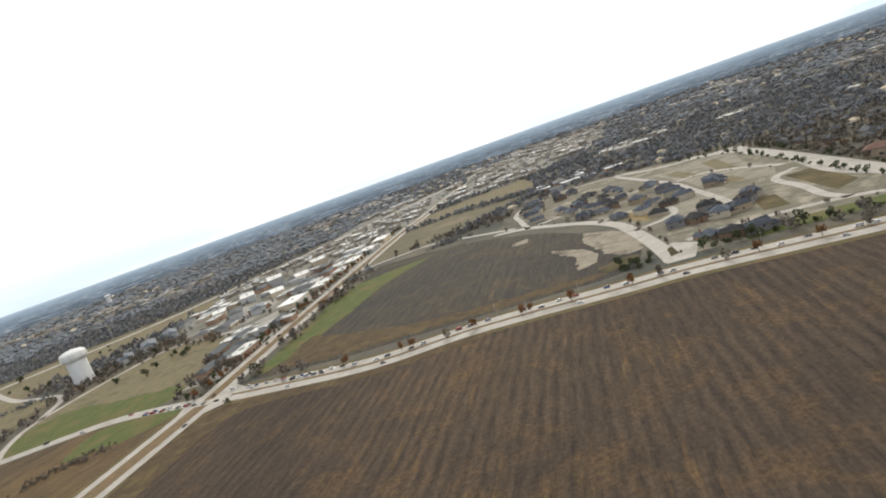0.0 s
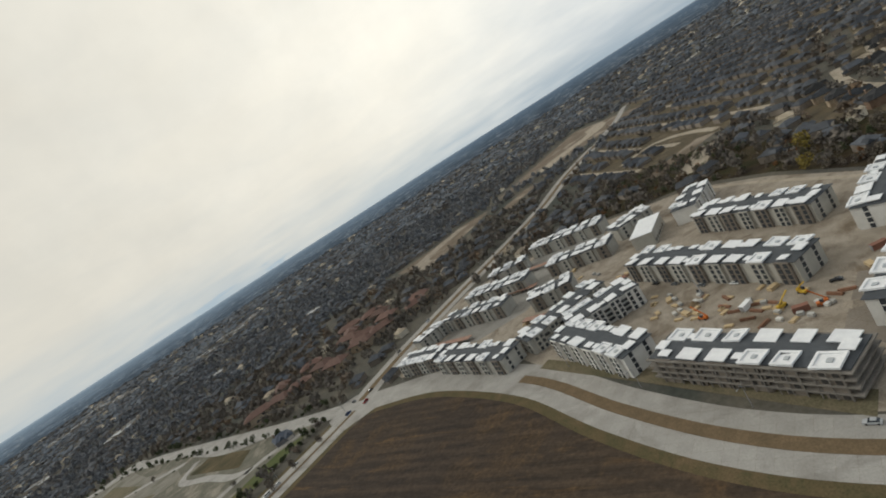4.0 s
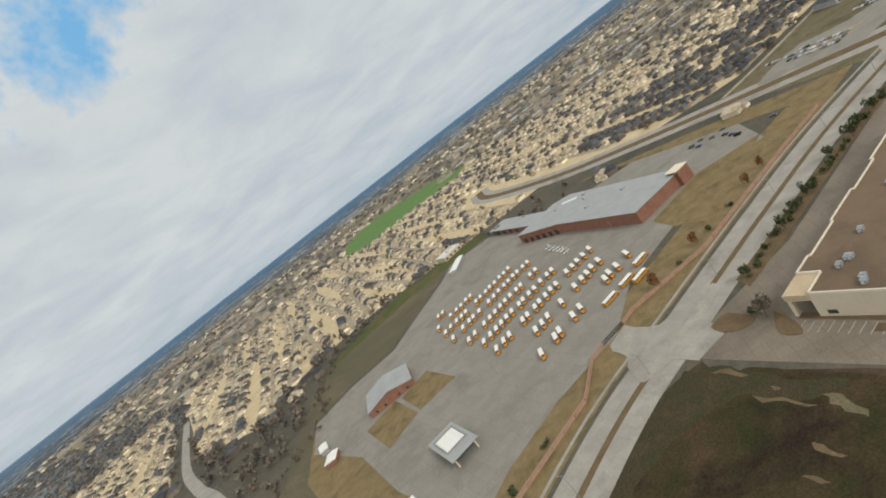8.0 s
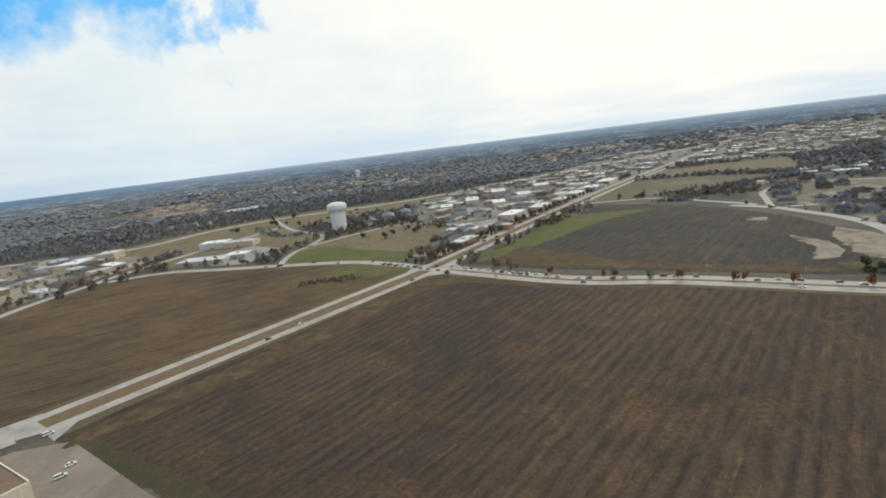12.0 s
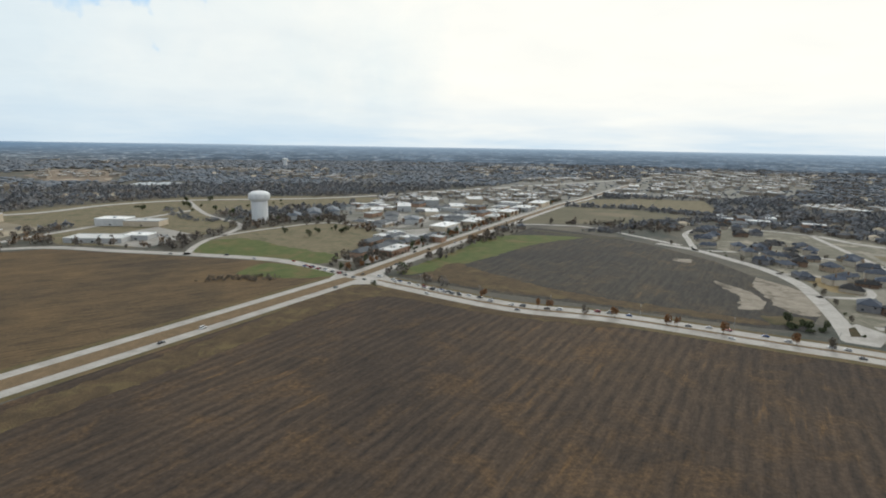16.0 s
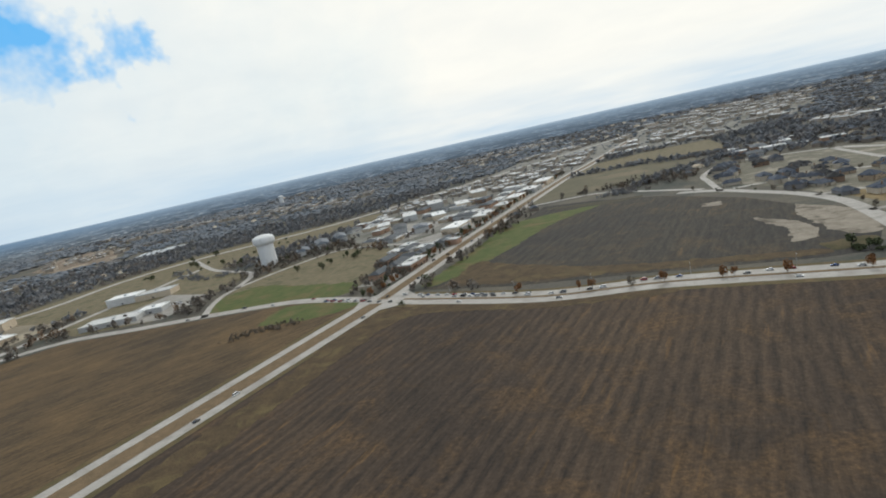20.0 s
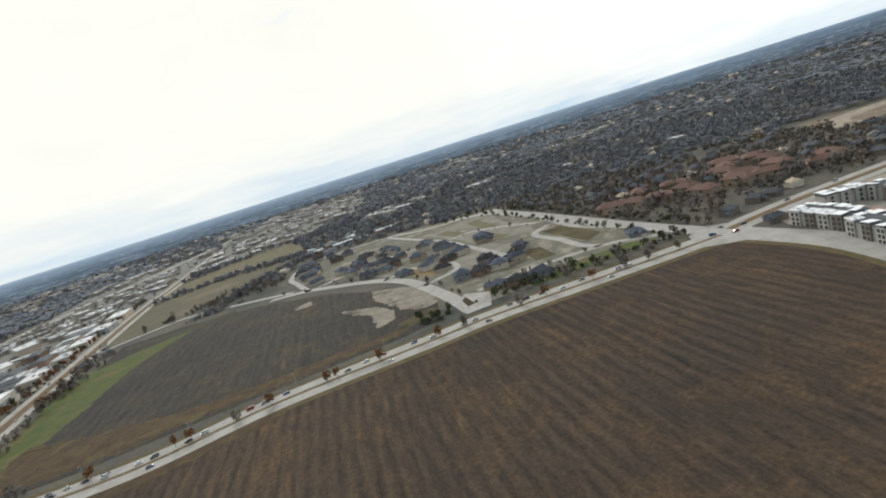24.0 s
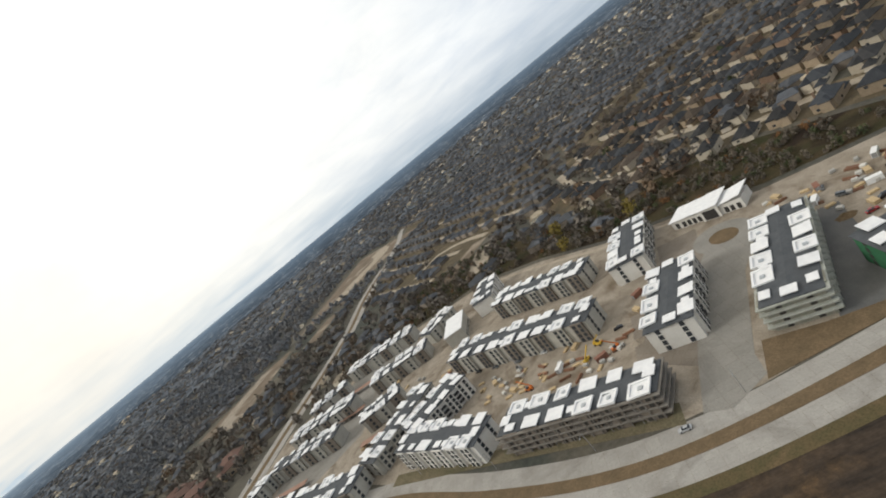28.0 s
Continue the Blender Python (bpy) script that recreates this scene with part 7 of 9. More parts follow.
def tree_row(line, step, kinds, s, group, jitter=1.0, z=0.05):
    acc = step * 0.5
    for a, b in zip(line, line[1:]):
        acc += (b - a).length
        if acc >= step:
            acc = T_RNG.uniform(-0.25, 0.25) * step
            tree(b.x + T_RNG.uniform(-jitter, jitter), b.y + T_RNG.uniform(-jitter, jitter), T_RNG.choice(kinds), s, group, z)


for x, y in [(184, 694), (228, 672), (237, 668), (262, 659), (284, 654), (318, 642), (325, 640), (352, 628), (392, 611), (410, 604), (448, 586), (466, 576), (498, 558), (520, 545), (536, 536), (558, 524)]:
    tree(x, y, T_RNG.choice(("rust", "rust", "bare")), 1.0, "trees on the road median", 0.26)
tree_row(offset(smooth([(tuple(p)[:2]) for p in A2[:40:3]], 6), -21), 17, ("green", "bare", "rust"), 1.1, "trees along the north road")
tree_row(offset(smooth([(tuple(p)[:2]) for p in A2[:40:3]], 6), -30), 21, ("bare", "green"), 1.1, "trees along the north road")
tree_row(offset(smooth([(tuple(p)[:2]) for p in A2[:22:3]], 3), -17.5), 7.5, ("rust", "bare", "rust", "bush"), 0.85, "young trees along the north road", 1.2)
for x, y in [(-98, 977), (-56, 959), (-52, 984), (-36, 1014), (-20, 992), (-17, 1003)]:
    tree(x, y, "green", 1.25, "trees on the meadow")
for k in range(16):
    tree(-190 + 9 * k + T_RNG.uniform(-3, 3), 1082 + T_RNG.uniform(-9, 12) + 1.5 * k, T_RNG.choice(("green", "bare", "bush")), 1.3, "trees at the water tower")
hedge_line = smooth([(456, 624), (520, 588), (584, 545)], 4)
tree_row(hedge_line, 5.0, ("bush", "bush", "green"), 1.3, "hedge beside the east road", 0.6)
for k in range(16):
    tree(420 + T_RNG.uniform(-14, 14), 648 + T_RNG.uniform(-9, 9), T_RNG.choice(("bush", "green", "bush")), 1.1, "shrubs at the estate entrance")
tree(86, 716, "green", 0.9)
tree(104, 772, "green", 1.5)
tree_row(smooth([(-104, 222), (-40, 191), (38, 157)], 2.5), 4.5, ("bush", "bush", "bush", "green", "bush"), 1.0, "shrubs beside the warehouse", 1.6, 0.18)
tree_row(smooth([(-142, 322), (-120, 360), (-92, 398)], 4), 10, ("bush", "green"), 1.0, "shrubs beside the warehouse", 1.2)
tree_row(smooth([(60, 158), (72, 166)], 3), 5, ("bush", "bare"), 1.1, "shrubs beside the warehouse")
tree_row(smooth([(330, -56), (296, -78), (268, -90)], 4), 8, ("bush", "rust", "green"), 1.0, "shrubs beside the school road")
tree_row(offset([p for p in F2 if 150 < p.x < 250], 11), 9, ("bush", "green", "bare"), 1.1, "shrubs beside the school road")
for k in range(22):
    u = T_RNG.random()
    tree(166 + u * 100 + T_RNG.uniform(-8, 8), -206 + u * 86 + T_RNG.uniform(-14, 22), T_RNG.choice(("bush", "green", "bare")), 0.9, "trees in the school car park", 0.12)
tree_row(smooth([(176, 72), (150, 76), (96, 92)], 4), 24, ("bush",), 1.1, "shrubs along the brick wall")
tree_row(smooth([(30, 112), (-20, 138), (-76, 162)], 4), 15, ("bush", "rust"), 1.0, "shrubs along the brick wall")
tree_row(offset(E2, 13), 9, ("green", "bush", "bare"), 1.1, "trees along the side road")
tree_row(offset(E2, -13), 11, ("green", "bush"), 1.0, "trees along the side road")
for x, y in [(605, 166), (560, 128), (640, 150)]:
    tree(x, y, "yellow", 1.4)
for k, ln in enumerate((NE1, NE6, NE3)):
    tree_row(offset(ln, 8), 24, ("bush", "bare", "bush"), 0.7, "young trees of the new development")
for x, y, f, light in NEAR_HOUSES[::4]:
    for _ in range(1):
        a = T_RNG.uniform(0, 6.28)
        tree(x + 11 * math.cos(a), y + 11 * math.sin(a), T_RNG.choice(("bare", "bare", "green", "rust", "bush")), T_RNG.uniform(0.9, 1.4), "garden trees of the estate")
for i in range(26):
    tree(-470 + T_RNG.uniform(-10, 260), 1200 + T_RNG.uniform(-60, 190), T_RNG.choice(("green", "bush")), 1.6, "scattered trees on open land")

# belts of wood that the walk passes near
def belt(poly, n, seed, size):
    rng = random.Random(seed)
    xs, ys = [p[0] for p in poly], [p[1] for p in poly]
    out = []
    while len(out) < n:
        p = (rng.uniform(min(xs), max(xs)), rng.uniform(min(ys), max(ys)))
        if inside(p, poly):
            out.append((*p, size * rng.uniform(0.6, 1.15)))
    return out


def along(pts, width, n, seed, size):
    rng = random.Random(seed)
    ln = smooth(pts, 5)
    return [(p.x + rng.uniform(-width, width), p.y + rng.uniform(-width, width), size * rng.uniform(0.6, 1.15)) for p in (rng.choice(ln) for _ in range(n))]


CREEK = [(376, 34), (392, 30), (402, 36), (432, 72), (474, 108), (520, 128), (566, 154), (632, 176), (700, 212), (745, 300), (760, 330), (850, 290), (840, 240), (820, 190), (760, 140), (680, 130), (600, 90), (530, 58), (450, 46), (412, 32), (388, 10)]
take_poly(CREEK)
roadside = along([(349, 30), (352, 60), (349, 90), (352, 118)], 3, 70, 17, 0.38)
slab("creek_bed", CREEK, 0.04, M_MIRE, "brown weedy creek bank", "creek bank")
creek = belt(CREEK, 680, 3, 0.55)
ditch = along([(226, -58), (170, -112), (120, -140), (60, -160), (0, -228), (-60, -262), (-150, -250), (-225, -160)], 7, 170, 5, 0.4)
wline = along([(-600, 400), (-515, 421), (-426, 448), (-390, 477), (-357, 494)], 10, 240, 6, 0.75) + along([(-72, 716), (-40, 726), (-12, 732)], 9, 80, 7, 0.36)
meadow_line = along([(355, 1085), (430, 1150), (477, 1198), (573, 1258), (730, 1300), (900, 1316)], 15, 330, 8, 0.78) + along([(345, 1430), (480, 1408), (600, 1325)], 6, 90, 9, 0.6) + along([(335, 1085), (395, 1075)], 8, 40, 10, 0.55)
south_belt = along([tuple(p)[:2] for p in SOUTH_BELT[::4]], 22, 620, 14, 0.85)
tower_bank = along([(-420, 1215), (-300, 1085), (-215, 1075)], 12, 70, 12, 0.6)
for nm, rows, mat, lab, sd in (("creek_woods", creek, M_TWIG, "tangled grey-brown winter woods along the creek", 5), ("creek_evergreens", creek[::4], M_OLIVE, "dark evergreens among the creek woods", 6), ("creek_oaks", creek[1::14], M_RUST, "rusty oaks among the creek woods", 7), ("roadside_scrub", roadside, M_OLIVE, "dark evergreen scrub beside the roundabout", 11), ("ditch_scrub", ditch, M_TWIG, "grey scrub along the ditch", 8), ("field_scrub", wline, M_TWIG, "dark scrub at the edge of the field", 9), ("south_creek_woods", south_belt, M_NEARTREE, "dark winter woods along the southern creek", 15), ("hedgerow", meadow_line + tower_bank, M_MIDTREE, "dark winter hedgerow", 10)):
    s = np.array([r[2] for r in rows])[:, None] * np.ones(3)
    p = arr(rows)
    if nm != "creek_woods":
        p = p + rg.uniform(-4, 4, p.shape) * (1, 1, 0)
    swarm(nm, [crown_template(50 + sd * 7 + k, 80, 4.6, 6.8, 0.6, 1.15) for k in range(5)], p, s, rg.uniform(0, 6.28, len(p)), [mat], lab, "woods", sd)

# ---- vehicles ----
PAINT = {}
for nm, c in (("white", (0.7, 0.7, 0.69)), ("silver", (0.42, 0.43, 0.44)), ("black", (0.02, 0.02, 0.022)), ("grey", (0.14, 0.145, 0.15)), ("red", (0.28, 0.02, 0.02)), ("blue", (0.03, 0.07, 0.2))):
    PAINT[nm] = surface(nm + "_car_paint", c, tuple(q * 0.9 for q in c), 2, 0.5, 0.25, grit=0.03, spec=0.6)
M_TYRE = surface("tyre_rubber", (0.02, 0.02, 0.02), (0.03, 0.03, 0.03), 0.5, 0.1, 0.9)
M_BUS = surface("school_bus_yellow", (0.50, 0.24, 0.04), (0.45, 0.21, 0.035), 2, 0.4, 0.4, grit=0.06)
CARS = {}


def hull(bm, profile, half, taper=0.0):
    """A body from a side outline, tapering in above the waist."""
    zs = [p[1] for p in profile]
    lo, hi = min(zs), max(zs)
    L = [bm.verts.new((x, -half + taper * (z - lo) / (hi - lo), z)) for x, z in profile]
    R = [bm.verts.new((x, half - taper * (z - lo) / (hi - lo), z)) for x, z in profile]
    bm.faces.new(L)
    bm.faces.new(R[::-1])
    for i in range(len(L)):
        j = (i + 1) % len(L)
        bm.faces.new((L[j], L[i], R[i], R[j]))
    bmesh.ops.recalc_face_normals(bm, faces=bm.faces)


def wheel_mesh(r, w):
    bm = bmesh.new()
    tube(bm, [(r * 0.9, -w / 2), (r, -w / 2 + 0.03), (r, w / 2 - 0.03), (r * 0.9, w / 2)], 14)
    bmesh.ops.rotate(bm, verts=bm.verts, matrix=Matrix.Rotation(radians(90), 3, "X"))
    return mesh_of("wheel", bm, M_TYRE)


def car_meshes():
    if CARS:
        return CARS
    for k in PAINT:
        for kind, prof, cab in (("car", [(-2.3, 0.35), (2.3, 0.35), (2.35, 0.75), (1.1, 0.98), (-2.0, 1.0), (-2.35, 0.8)], [(-1.85, 1.0), (1.05, 0.98), (0.35, 1.45), (-1.25, 1.47)]), ("van", [(-2.6, 0.35), (2.5, 0.35), (2.6, 0.95), (1.6, 1.15), (-2.6, 1.15)], [(-2.55, 1.15), (1.55, 1.15), (0.8, 1.85), (-2.45, 1.9)])):
            b, g = bmesh.new(), bmesh.new()
            hull(b, prof, 0.93, 0.08)
            hull(g, cab, 0.84, 0.16)
            w = b.copy()
            for px in (-1.45, 1.45):
                for py in (-0.95, 0.73):
                    box(w, px - 0.33, px + 0.33, py, py + 0.22, 0.0, 0.66, 1)
            CARS[kind, k, "wheeled"] = mesh_of("body", w, [PAINT[k], M_TYRE])
            CARS[kind, k] = mesh_of("body", b, PAINT[k])
            CARS[kind, "cab"] = mesh_of("cabin", g, M_GLASS)
            rf = bmesh.new()
            top = max(z for _, z in cab)
            xs = sorted(x for x, z in cab if z > top - 0.1)
            box(rf, xs[0] + 0.05, xs[-1] - 0.05, -0.66, 0.66, top - 0.02, top + 0.04)
            CARS[kind, k, "top"] = mesh_of("roof_panel", rf, PAINT[k])
    CARS["wheel"] = wheel_mesh(0.34, 0.22)
    return CARS


V_RNG = random.Random(31)


def car(x, y, a, group="", colour=None, kind=None, z=0.16):
    m = car_meshes()
    colour = colour or V_RNG.choice(("white", "silver", "black", "grey", "grey", "red", "blue", "white"))
    kind = kind or V_RNG.choice(("car", "car", "van"))
    word = "saloon car" if kind == "car" else "sport utility car"
    root = thing("car", pose(x, y, z, 0, 0, a), "%s %s on pale concrete" % (colour, word), "car", group)
    far = math.hypot(x - 225, y - 265) > 300
    twin("body", m[kind, colour, "wheeled"] if far else m[kind, colour], root, Matrix())
    twin("cabin", m[kind, "cab"], root, Matrix())
    twin("roof_panel", m[kind, colour, "top"], root, Matrix())
    for px in () if far else (-1.45, 1.45):
        for py in (-0.82, 0.82):
            twin("wheel", m["wheel"], root, pose(px, py, 0.34))
    return root


def on_road(line, side, at, group, colour=None, kind=None):
    """A car at a distance along a road, in the lane that lies side metres to the right."""
    s = 0
    ln = offset(line, side)
    for a, b in zip(ln, ln[1:]):
        d = (b - a).length
        if s + d >= at:
            p = a.lerp(b, (at - s) / d)
            return car(p.x, p.y, math.degrees(math.atan2(b.y - a.y, b.x - a.x)) + (180 if side < 0 else 0), group, colour, kind)
        s += d


Q = "cars waiting at the crossing"
q_rng = random.Random(52)
for side, gap, end in ((-5.2, 8.5, 150), (-9.3, 9.5, 120)):
    at = 12.0
    while at < end:
        if q_rng.random() < 0.85:
            on_road(B1, side, at, Q)
        at += gap * q_rng.uniform(0.8, 1.3)
for side in (-4.2, -7.0):
    at = 6.0
    while at < 62:
        on_road(B2, side + 1.5, at, Q)
        at += q_rng.uniform(7.5, 11)
for at, side in ((84, 4), (128, -4), (170, 4), (230, -4)):
    on_road(B2, side, at, "cars on the roads")
for at in range(165, 520, 17):
    on_road(B1, q_rng.choice((-5.2, -9.3, -9.3)), at + q_rng.uniform(-6, 6), "cars on the roads")
for at, side in ((66, 8), (150, 7), (300, 8), (372, 8), (465, 7)):
    on_road(B1, side, at, "cars on the roads")
for x, y, a in ((60, 745, 60), (72, 738, 150), (66, 757, 245), (84, 752, 330), (50, 752, 150)):
    car(x, y, a, "cars on the roads", z=0.2)
on_road(A1, 9, 170, "cars on the roads", "white", "van")
on_road(A1, 12, 138, "cars on the roads", "black", "car")
on_road(A1, 12, 300, "cars on the roads", "grey", "car")
for at, side in ((60, 8), (130, -8), (210, 8), (330, -9), (480, 8), (610, -8)):
    on_road(A2, side, at, "cars on the roads")
on_road(C1, -9, 335, "cars on the roads", "silver", "car")
for at, side in ((30, 8), (70, -8), (120, -9)):
    on_road(E1, side, at, "cars on the roads")
for x, y, a in ((592, 498, 150), (604, 514, 60), (586, 512, 330), (610, 500, 150)):
    car(x, y, a, "cars on the roads", z=0.2)
on_road(F1, 3, 30, "cars on the roads")
on_road(F1, -3, 55, "cars on the roads", "black")
car(345, -36, 215, "cars on the roads", "black", z=0.2)
for at in (170, 330):
    on_road(WR, 3, at, "cars on the roads", "white")
for k in range(7):
    for r in range(3):
        if V_RNG.random() < 0.72:
            car(272 - 13 * k + r * 9, -132 - 6.5 * k - r * 15, 62 if r % 2 else 242, "cars in the school car park")
for x, y in ((-164, 113), (-157, 122), (-164, 129), (-143, 137), (-137, 141), (-150, 132), (-158, 107), (-152, 113), (-141, 163)):
    car(x, y, V_RNG.choice((70, 250)), "cars beside the depot hall", V_RNG.choice(("black", "grey", "blue")))
for k, (x, y) in enumerate(((-84, 8), (-80, 13), (-76, 18), (-72, 23), (-66, 28), (-90, 2))):
    car(x, y, -30, "white vans beside the depot hall", "white", "van")
for x, y, a in ((-24, 395, 60), (-28, 404, 62), (-70, 430, 66)):
    car(x, y, a, "cars at the warehouses", V_RNG.choice(("white", "black")))

BUS = {}


def bus_meshes(L):
    if L in BUS:
        return BUS[L]
    b, t, h, w = bmesh.new(), bmesh.new(), bmesh.new(), bmesh.new()
    x0, x1 = -L / 2, L / 2 - 1.7
    box(b, x0, x1, -1.22, 1.22, 0.55, 2.75)
    bmesh.ops.bevel(b, geom=[e for e in b.edges if abs(e.verts[0].co.x - e.verts[1].co.x) > 1 and e.verts[0].co.z > 2], offset=0.25, segments=2, affect="EDGES")
    hull(h, [(x1, 0.55), (x1 + 1.7, 0.55), (x1 + 1.68, 1.25), (x1 + 1.3, 1.5), (x1, 1.75)], 1.0, 0.1)
    box(t, x0 + 0.02, x1 - 0.02, -1.235, 1.235, 2.45, 2.9)
    bmesh.ops.bevel(t, geom=[e for e in t.edges if abs(e.verts[0].co.x - e.verts[1].co.x) > 1 and e.verts[0].co.z > 2.8], offset=0.25, segments=2, affect="EDGES")
    n = int((x1 - x0 - 1) / 0.9)
    for k in range(n):
        for s in (-1, 1):
            box(w, x0 + 0.5 + 0.9 * k, x0 + 1.2 + 0.9 * k, 1.21 * s - 0.03, 1.21 * s + 0.03, 1.75, 2.4)
    ws = bmesh.new()
    box(ws, x1 - 0.02, x1 + 0.05, -1.0, 1.0, 1.8, 2.5)
    BUS[L] = {"body": mesh_of("body", b, M_BUS), "hood": mesh_of("hood", h, M_BUS), "roof": mesh_of("roof", t, M_WHITE), "windows": mesh_of("window_band", w, M_GLASS), "screen": mesh_of("windscreen", ws, M_GLASS)}
    BUS["wheel"] = wheel_mesh(0.5, 0.28)
    return BUS[L]


def bus(x, y, a, L=9.6):
    m = bus_meshes(L)
    root = thing("school_bus", pose(x, y, 0.12, 0, 0, a), "yellow school bus with a white roof, parked", "bus", "school buses in the depot")
    twin("body", m["body"], root, Matrix())
    twin("hood", m["hood"], root, Matrix())
    twin("roof", m["roof"], root, Matrix())
    twin("window_band", m["windows"], root, Matrix())
    twin("windscreen", m["screen"], root, Matrix())
    for px in (-L * 0.28, L * 0.36):
        for py in (-1.0, 1.0):
            twin("wheel", BUS["wheel"], root, pose(px, py, 0.5))


b_rng = random.Random(8)
ROWS = ((73.6, ((-17, -10), (1, 7), (30, 43), (53, 54))), (52, ((-11, 17), (27, 51))), (30.2, ((-27, -15), (-3, 43), (49, 67))), (8.6, ((-22, 30), (37, 50))), (-13, ((-21, -13), (-5, 56))), (-37, ((-20, 14), (19, 66))), (-58, ((-14, 11), (20, 61))), (-78, ((-10, -9), (6, 34))), (-99, ((4, 11),)))
for p, runs in ROWS:
    for q0, q1 in runs:
        q = q0
        while q <= q1:
            if q1 - q0 < 14 or b_rng.random() < 0.94:
                bus(0.375 * p - 0.927 * q + b_rng.uniform(-0.7, 0.7), 0.927 * p + 0.375 * q + b_rng.uniform(-0.7, 0.7), 36 + b_rng.uniform(-2, 2))
            q += 5.7
bus(54, 58, 36)
for x, y in ((21, 89), (8, 95), (8, 103), (-10, 99)):
    bus(x, y, 156, 11.5)

# ---- street lamps ----
bm = bmesh.new()
tube(bm, [(0.16, -0.2), (0.14, 1.0), (0.08, 9.5)], 8)
LAMP_POLE = mesh_of("pole", bm, M_STEEL)
bm = bmesh.new()
box(bm, 0, 2.6, -0.05, 0.05, 9.3, 9.42)
LAMP_ARM = mesh_of("arm", bm, M_STEEL)
LAMP_HEAD = boxmesh("lamp_head", 2.2, 3.2, -0.17, 0.17, 9.15, 9.35, M_STEEL)


def street_lamp(x, y, a, double=False, z=0.15):
    root = thing("street_lamp", pose(x, y, z, 0, 0, a), "tall grey steel street lamp", "street lamp", "street lamps along the roads")
    twin("pole", LAMP_POLE, root, Matrix())
    for r in (0, 180) if double else (0,):
        arm = twin("arm", LAMP_ARM, root, pose(0, 0, 0, 0, 0, r))
        twin("lamp_head", LAMP_HEAD, arm, Matrix())


def lamps(line, side, step, double=False):
    s = step * 0.4
    ln = offset(line, side)
    for a, b in zip(ln, ln[1:]):
        s += (b - a).length
        if s >= step:
            s = 0
            ang = math.degrees(math.atan2(b.y - a.y, b.x - a.x))
            street_lamp(b.x, b.y, ang + 90 if side >= 0 else ang - 90, double, 0.26 if double else 0.05)


lamps(D1, 0, 55, True)
lamps(C1, -13.6, 48)
lamps(B1, -13.6, 60)
lamps(F2, 6.6, 55)
lamps(E1[:30], 0, 60, True)
for x, y in ((149, 60), (60, 30), (0, -60), (-60, 70), (84, 60), (20, 96)):
    street_lamp(x, y, 30, True, 0.12)

# ---- shops, halls and villas of the middle distance ----
SHOP_WALL = [surface("tan_shop_wall", (0.42, 0.35, 0.26), (0.48, 0.41, 0.31), 5, 0.4, 0.9, spread=0.25), surface("grey_shop_wall", (0.36, 0.36, 0.35), (0.43, 0.43, 0.42), 5, 0.4, 0.9, spread=0.25), surface("brown_shop_wall", (0.24, 0.16, 0.11), (0.3, 0.2, 0.14), 5, 0.4, 0.9, spread=0.25)]
SHOP_ROOF = [surface("dusty_white_roof", (0.50, 0.50, 0.49), (0.62, 0.62, 0.61), 8, 0.5, 0.8, spread=0.25), surface("pale_grey_roof", (0.45, 0.45, 0.44), (0.52, 0.52, 0.51), 8, 0.5, 0.8, spread=0.2), M_ROOF_DARK, surface("blue_grey_metal_roof", (0.048, 0.064, 0.088), (0.064, 0.082, 0.108), 6, 0.5, 0.5, spread=0.2)]
S_WIN = boxmesh("window", -1.5, 1.5, -0.06, 0.06, 0.8, 2.9, M_GLASS)


def shop(x, y, a, L, W, H, wall, roof, label, pitched=0.0, group="shops along the north road"):
    root = thing("shop", pose(x, y, 0.05, 0, 0, a), label, "shop", group)
    bm = bmesh.new()
    box(bm, -L / 2, L / 2, -W / 2, W / 2, -0.1, H)
    part("wall", bm, SHOP_WALL[wall], root)
    bm = bmesh.new()
    if pitched:
        hip(bm, -L / 2, L / 2, -W / 2, W / 2, H + 0.2, pitched, 0.9, 0.7)
    else:
        ring_of_walls(bm, -L / 2 - 0.2, L / 2 + 0.2, -W / 2 - 0.2, W / 2 + 0.2, H - 0.2, H + 0.9, 0.4)
        box(bm, -L / 2 + 0.2, L / 2 - 0.2, -W / 2 + 0.2, W / 2 - 0.2, H, H + 0.3)
    top = part("roof", bm, SHOP_ROOF[roof], root)
    if not pitched:
        bm = bmesh.new()
        box(bm, -2, 1.5, -1.5, 1.5, H + 0.3, H + 1.9)
        part("roof_unit", bm, M_METAL, top)
    n_win = max(1, min(6 if math.hypot(x - 225, y - 265) < 760 else 1, int(L / 6)))
    for k in range(n_win):
        px = -L / 2 + L * (k + 0.5) / n_win
        twin("window", S_WIN, root, pose(px, -W / 2 - 0.03, 0))
    return root


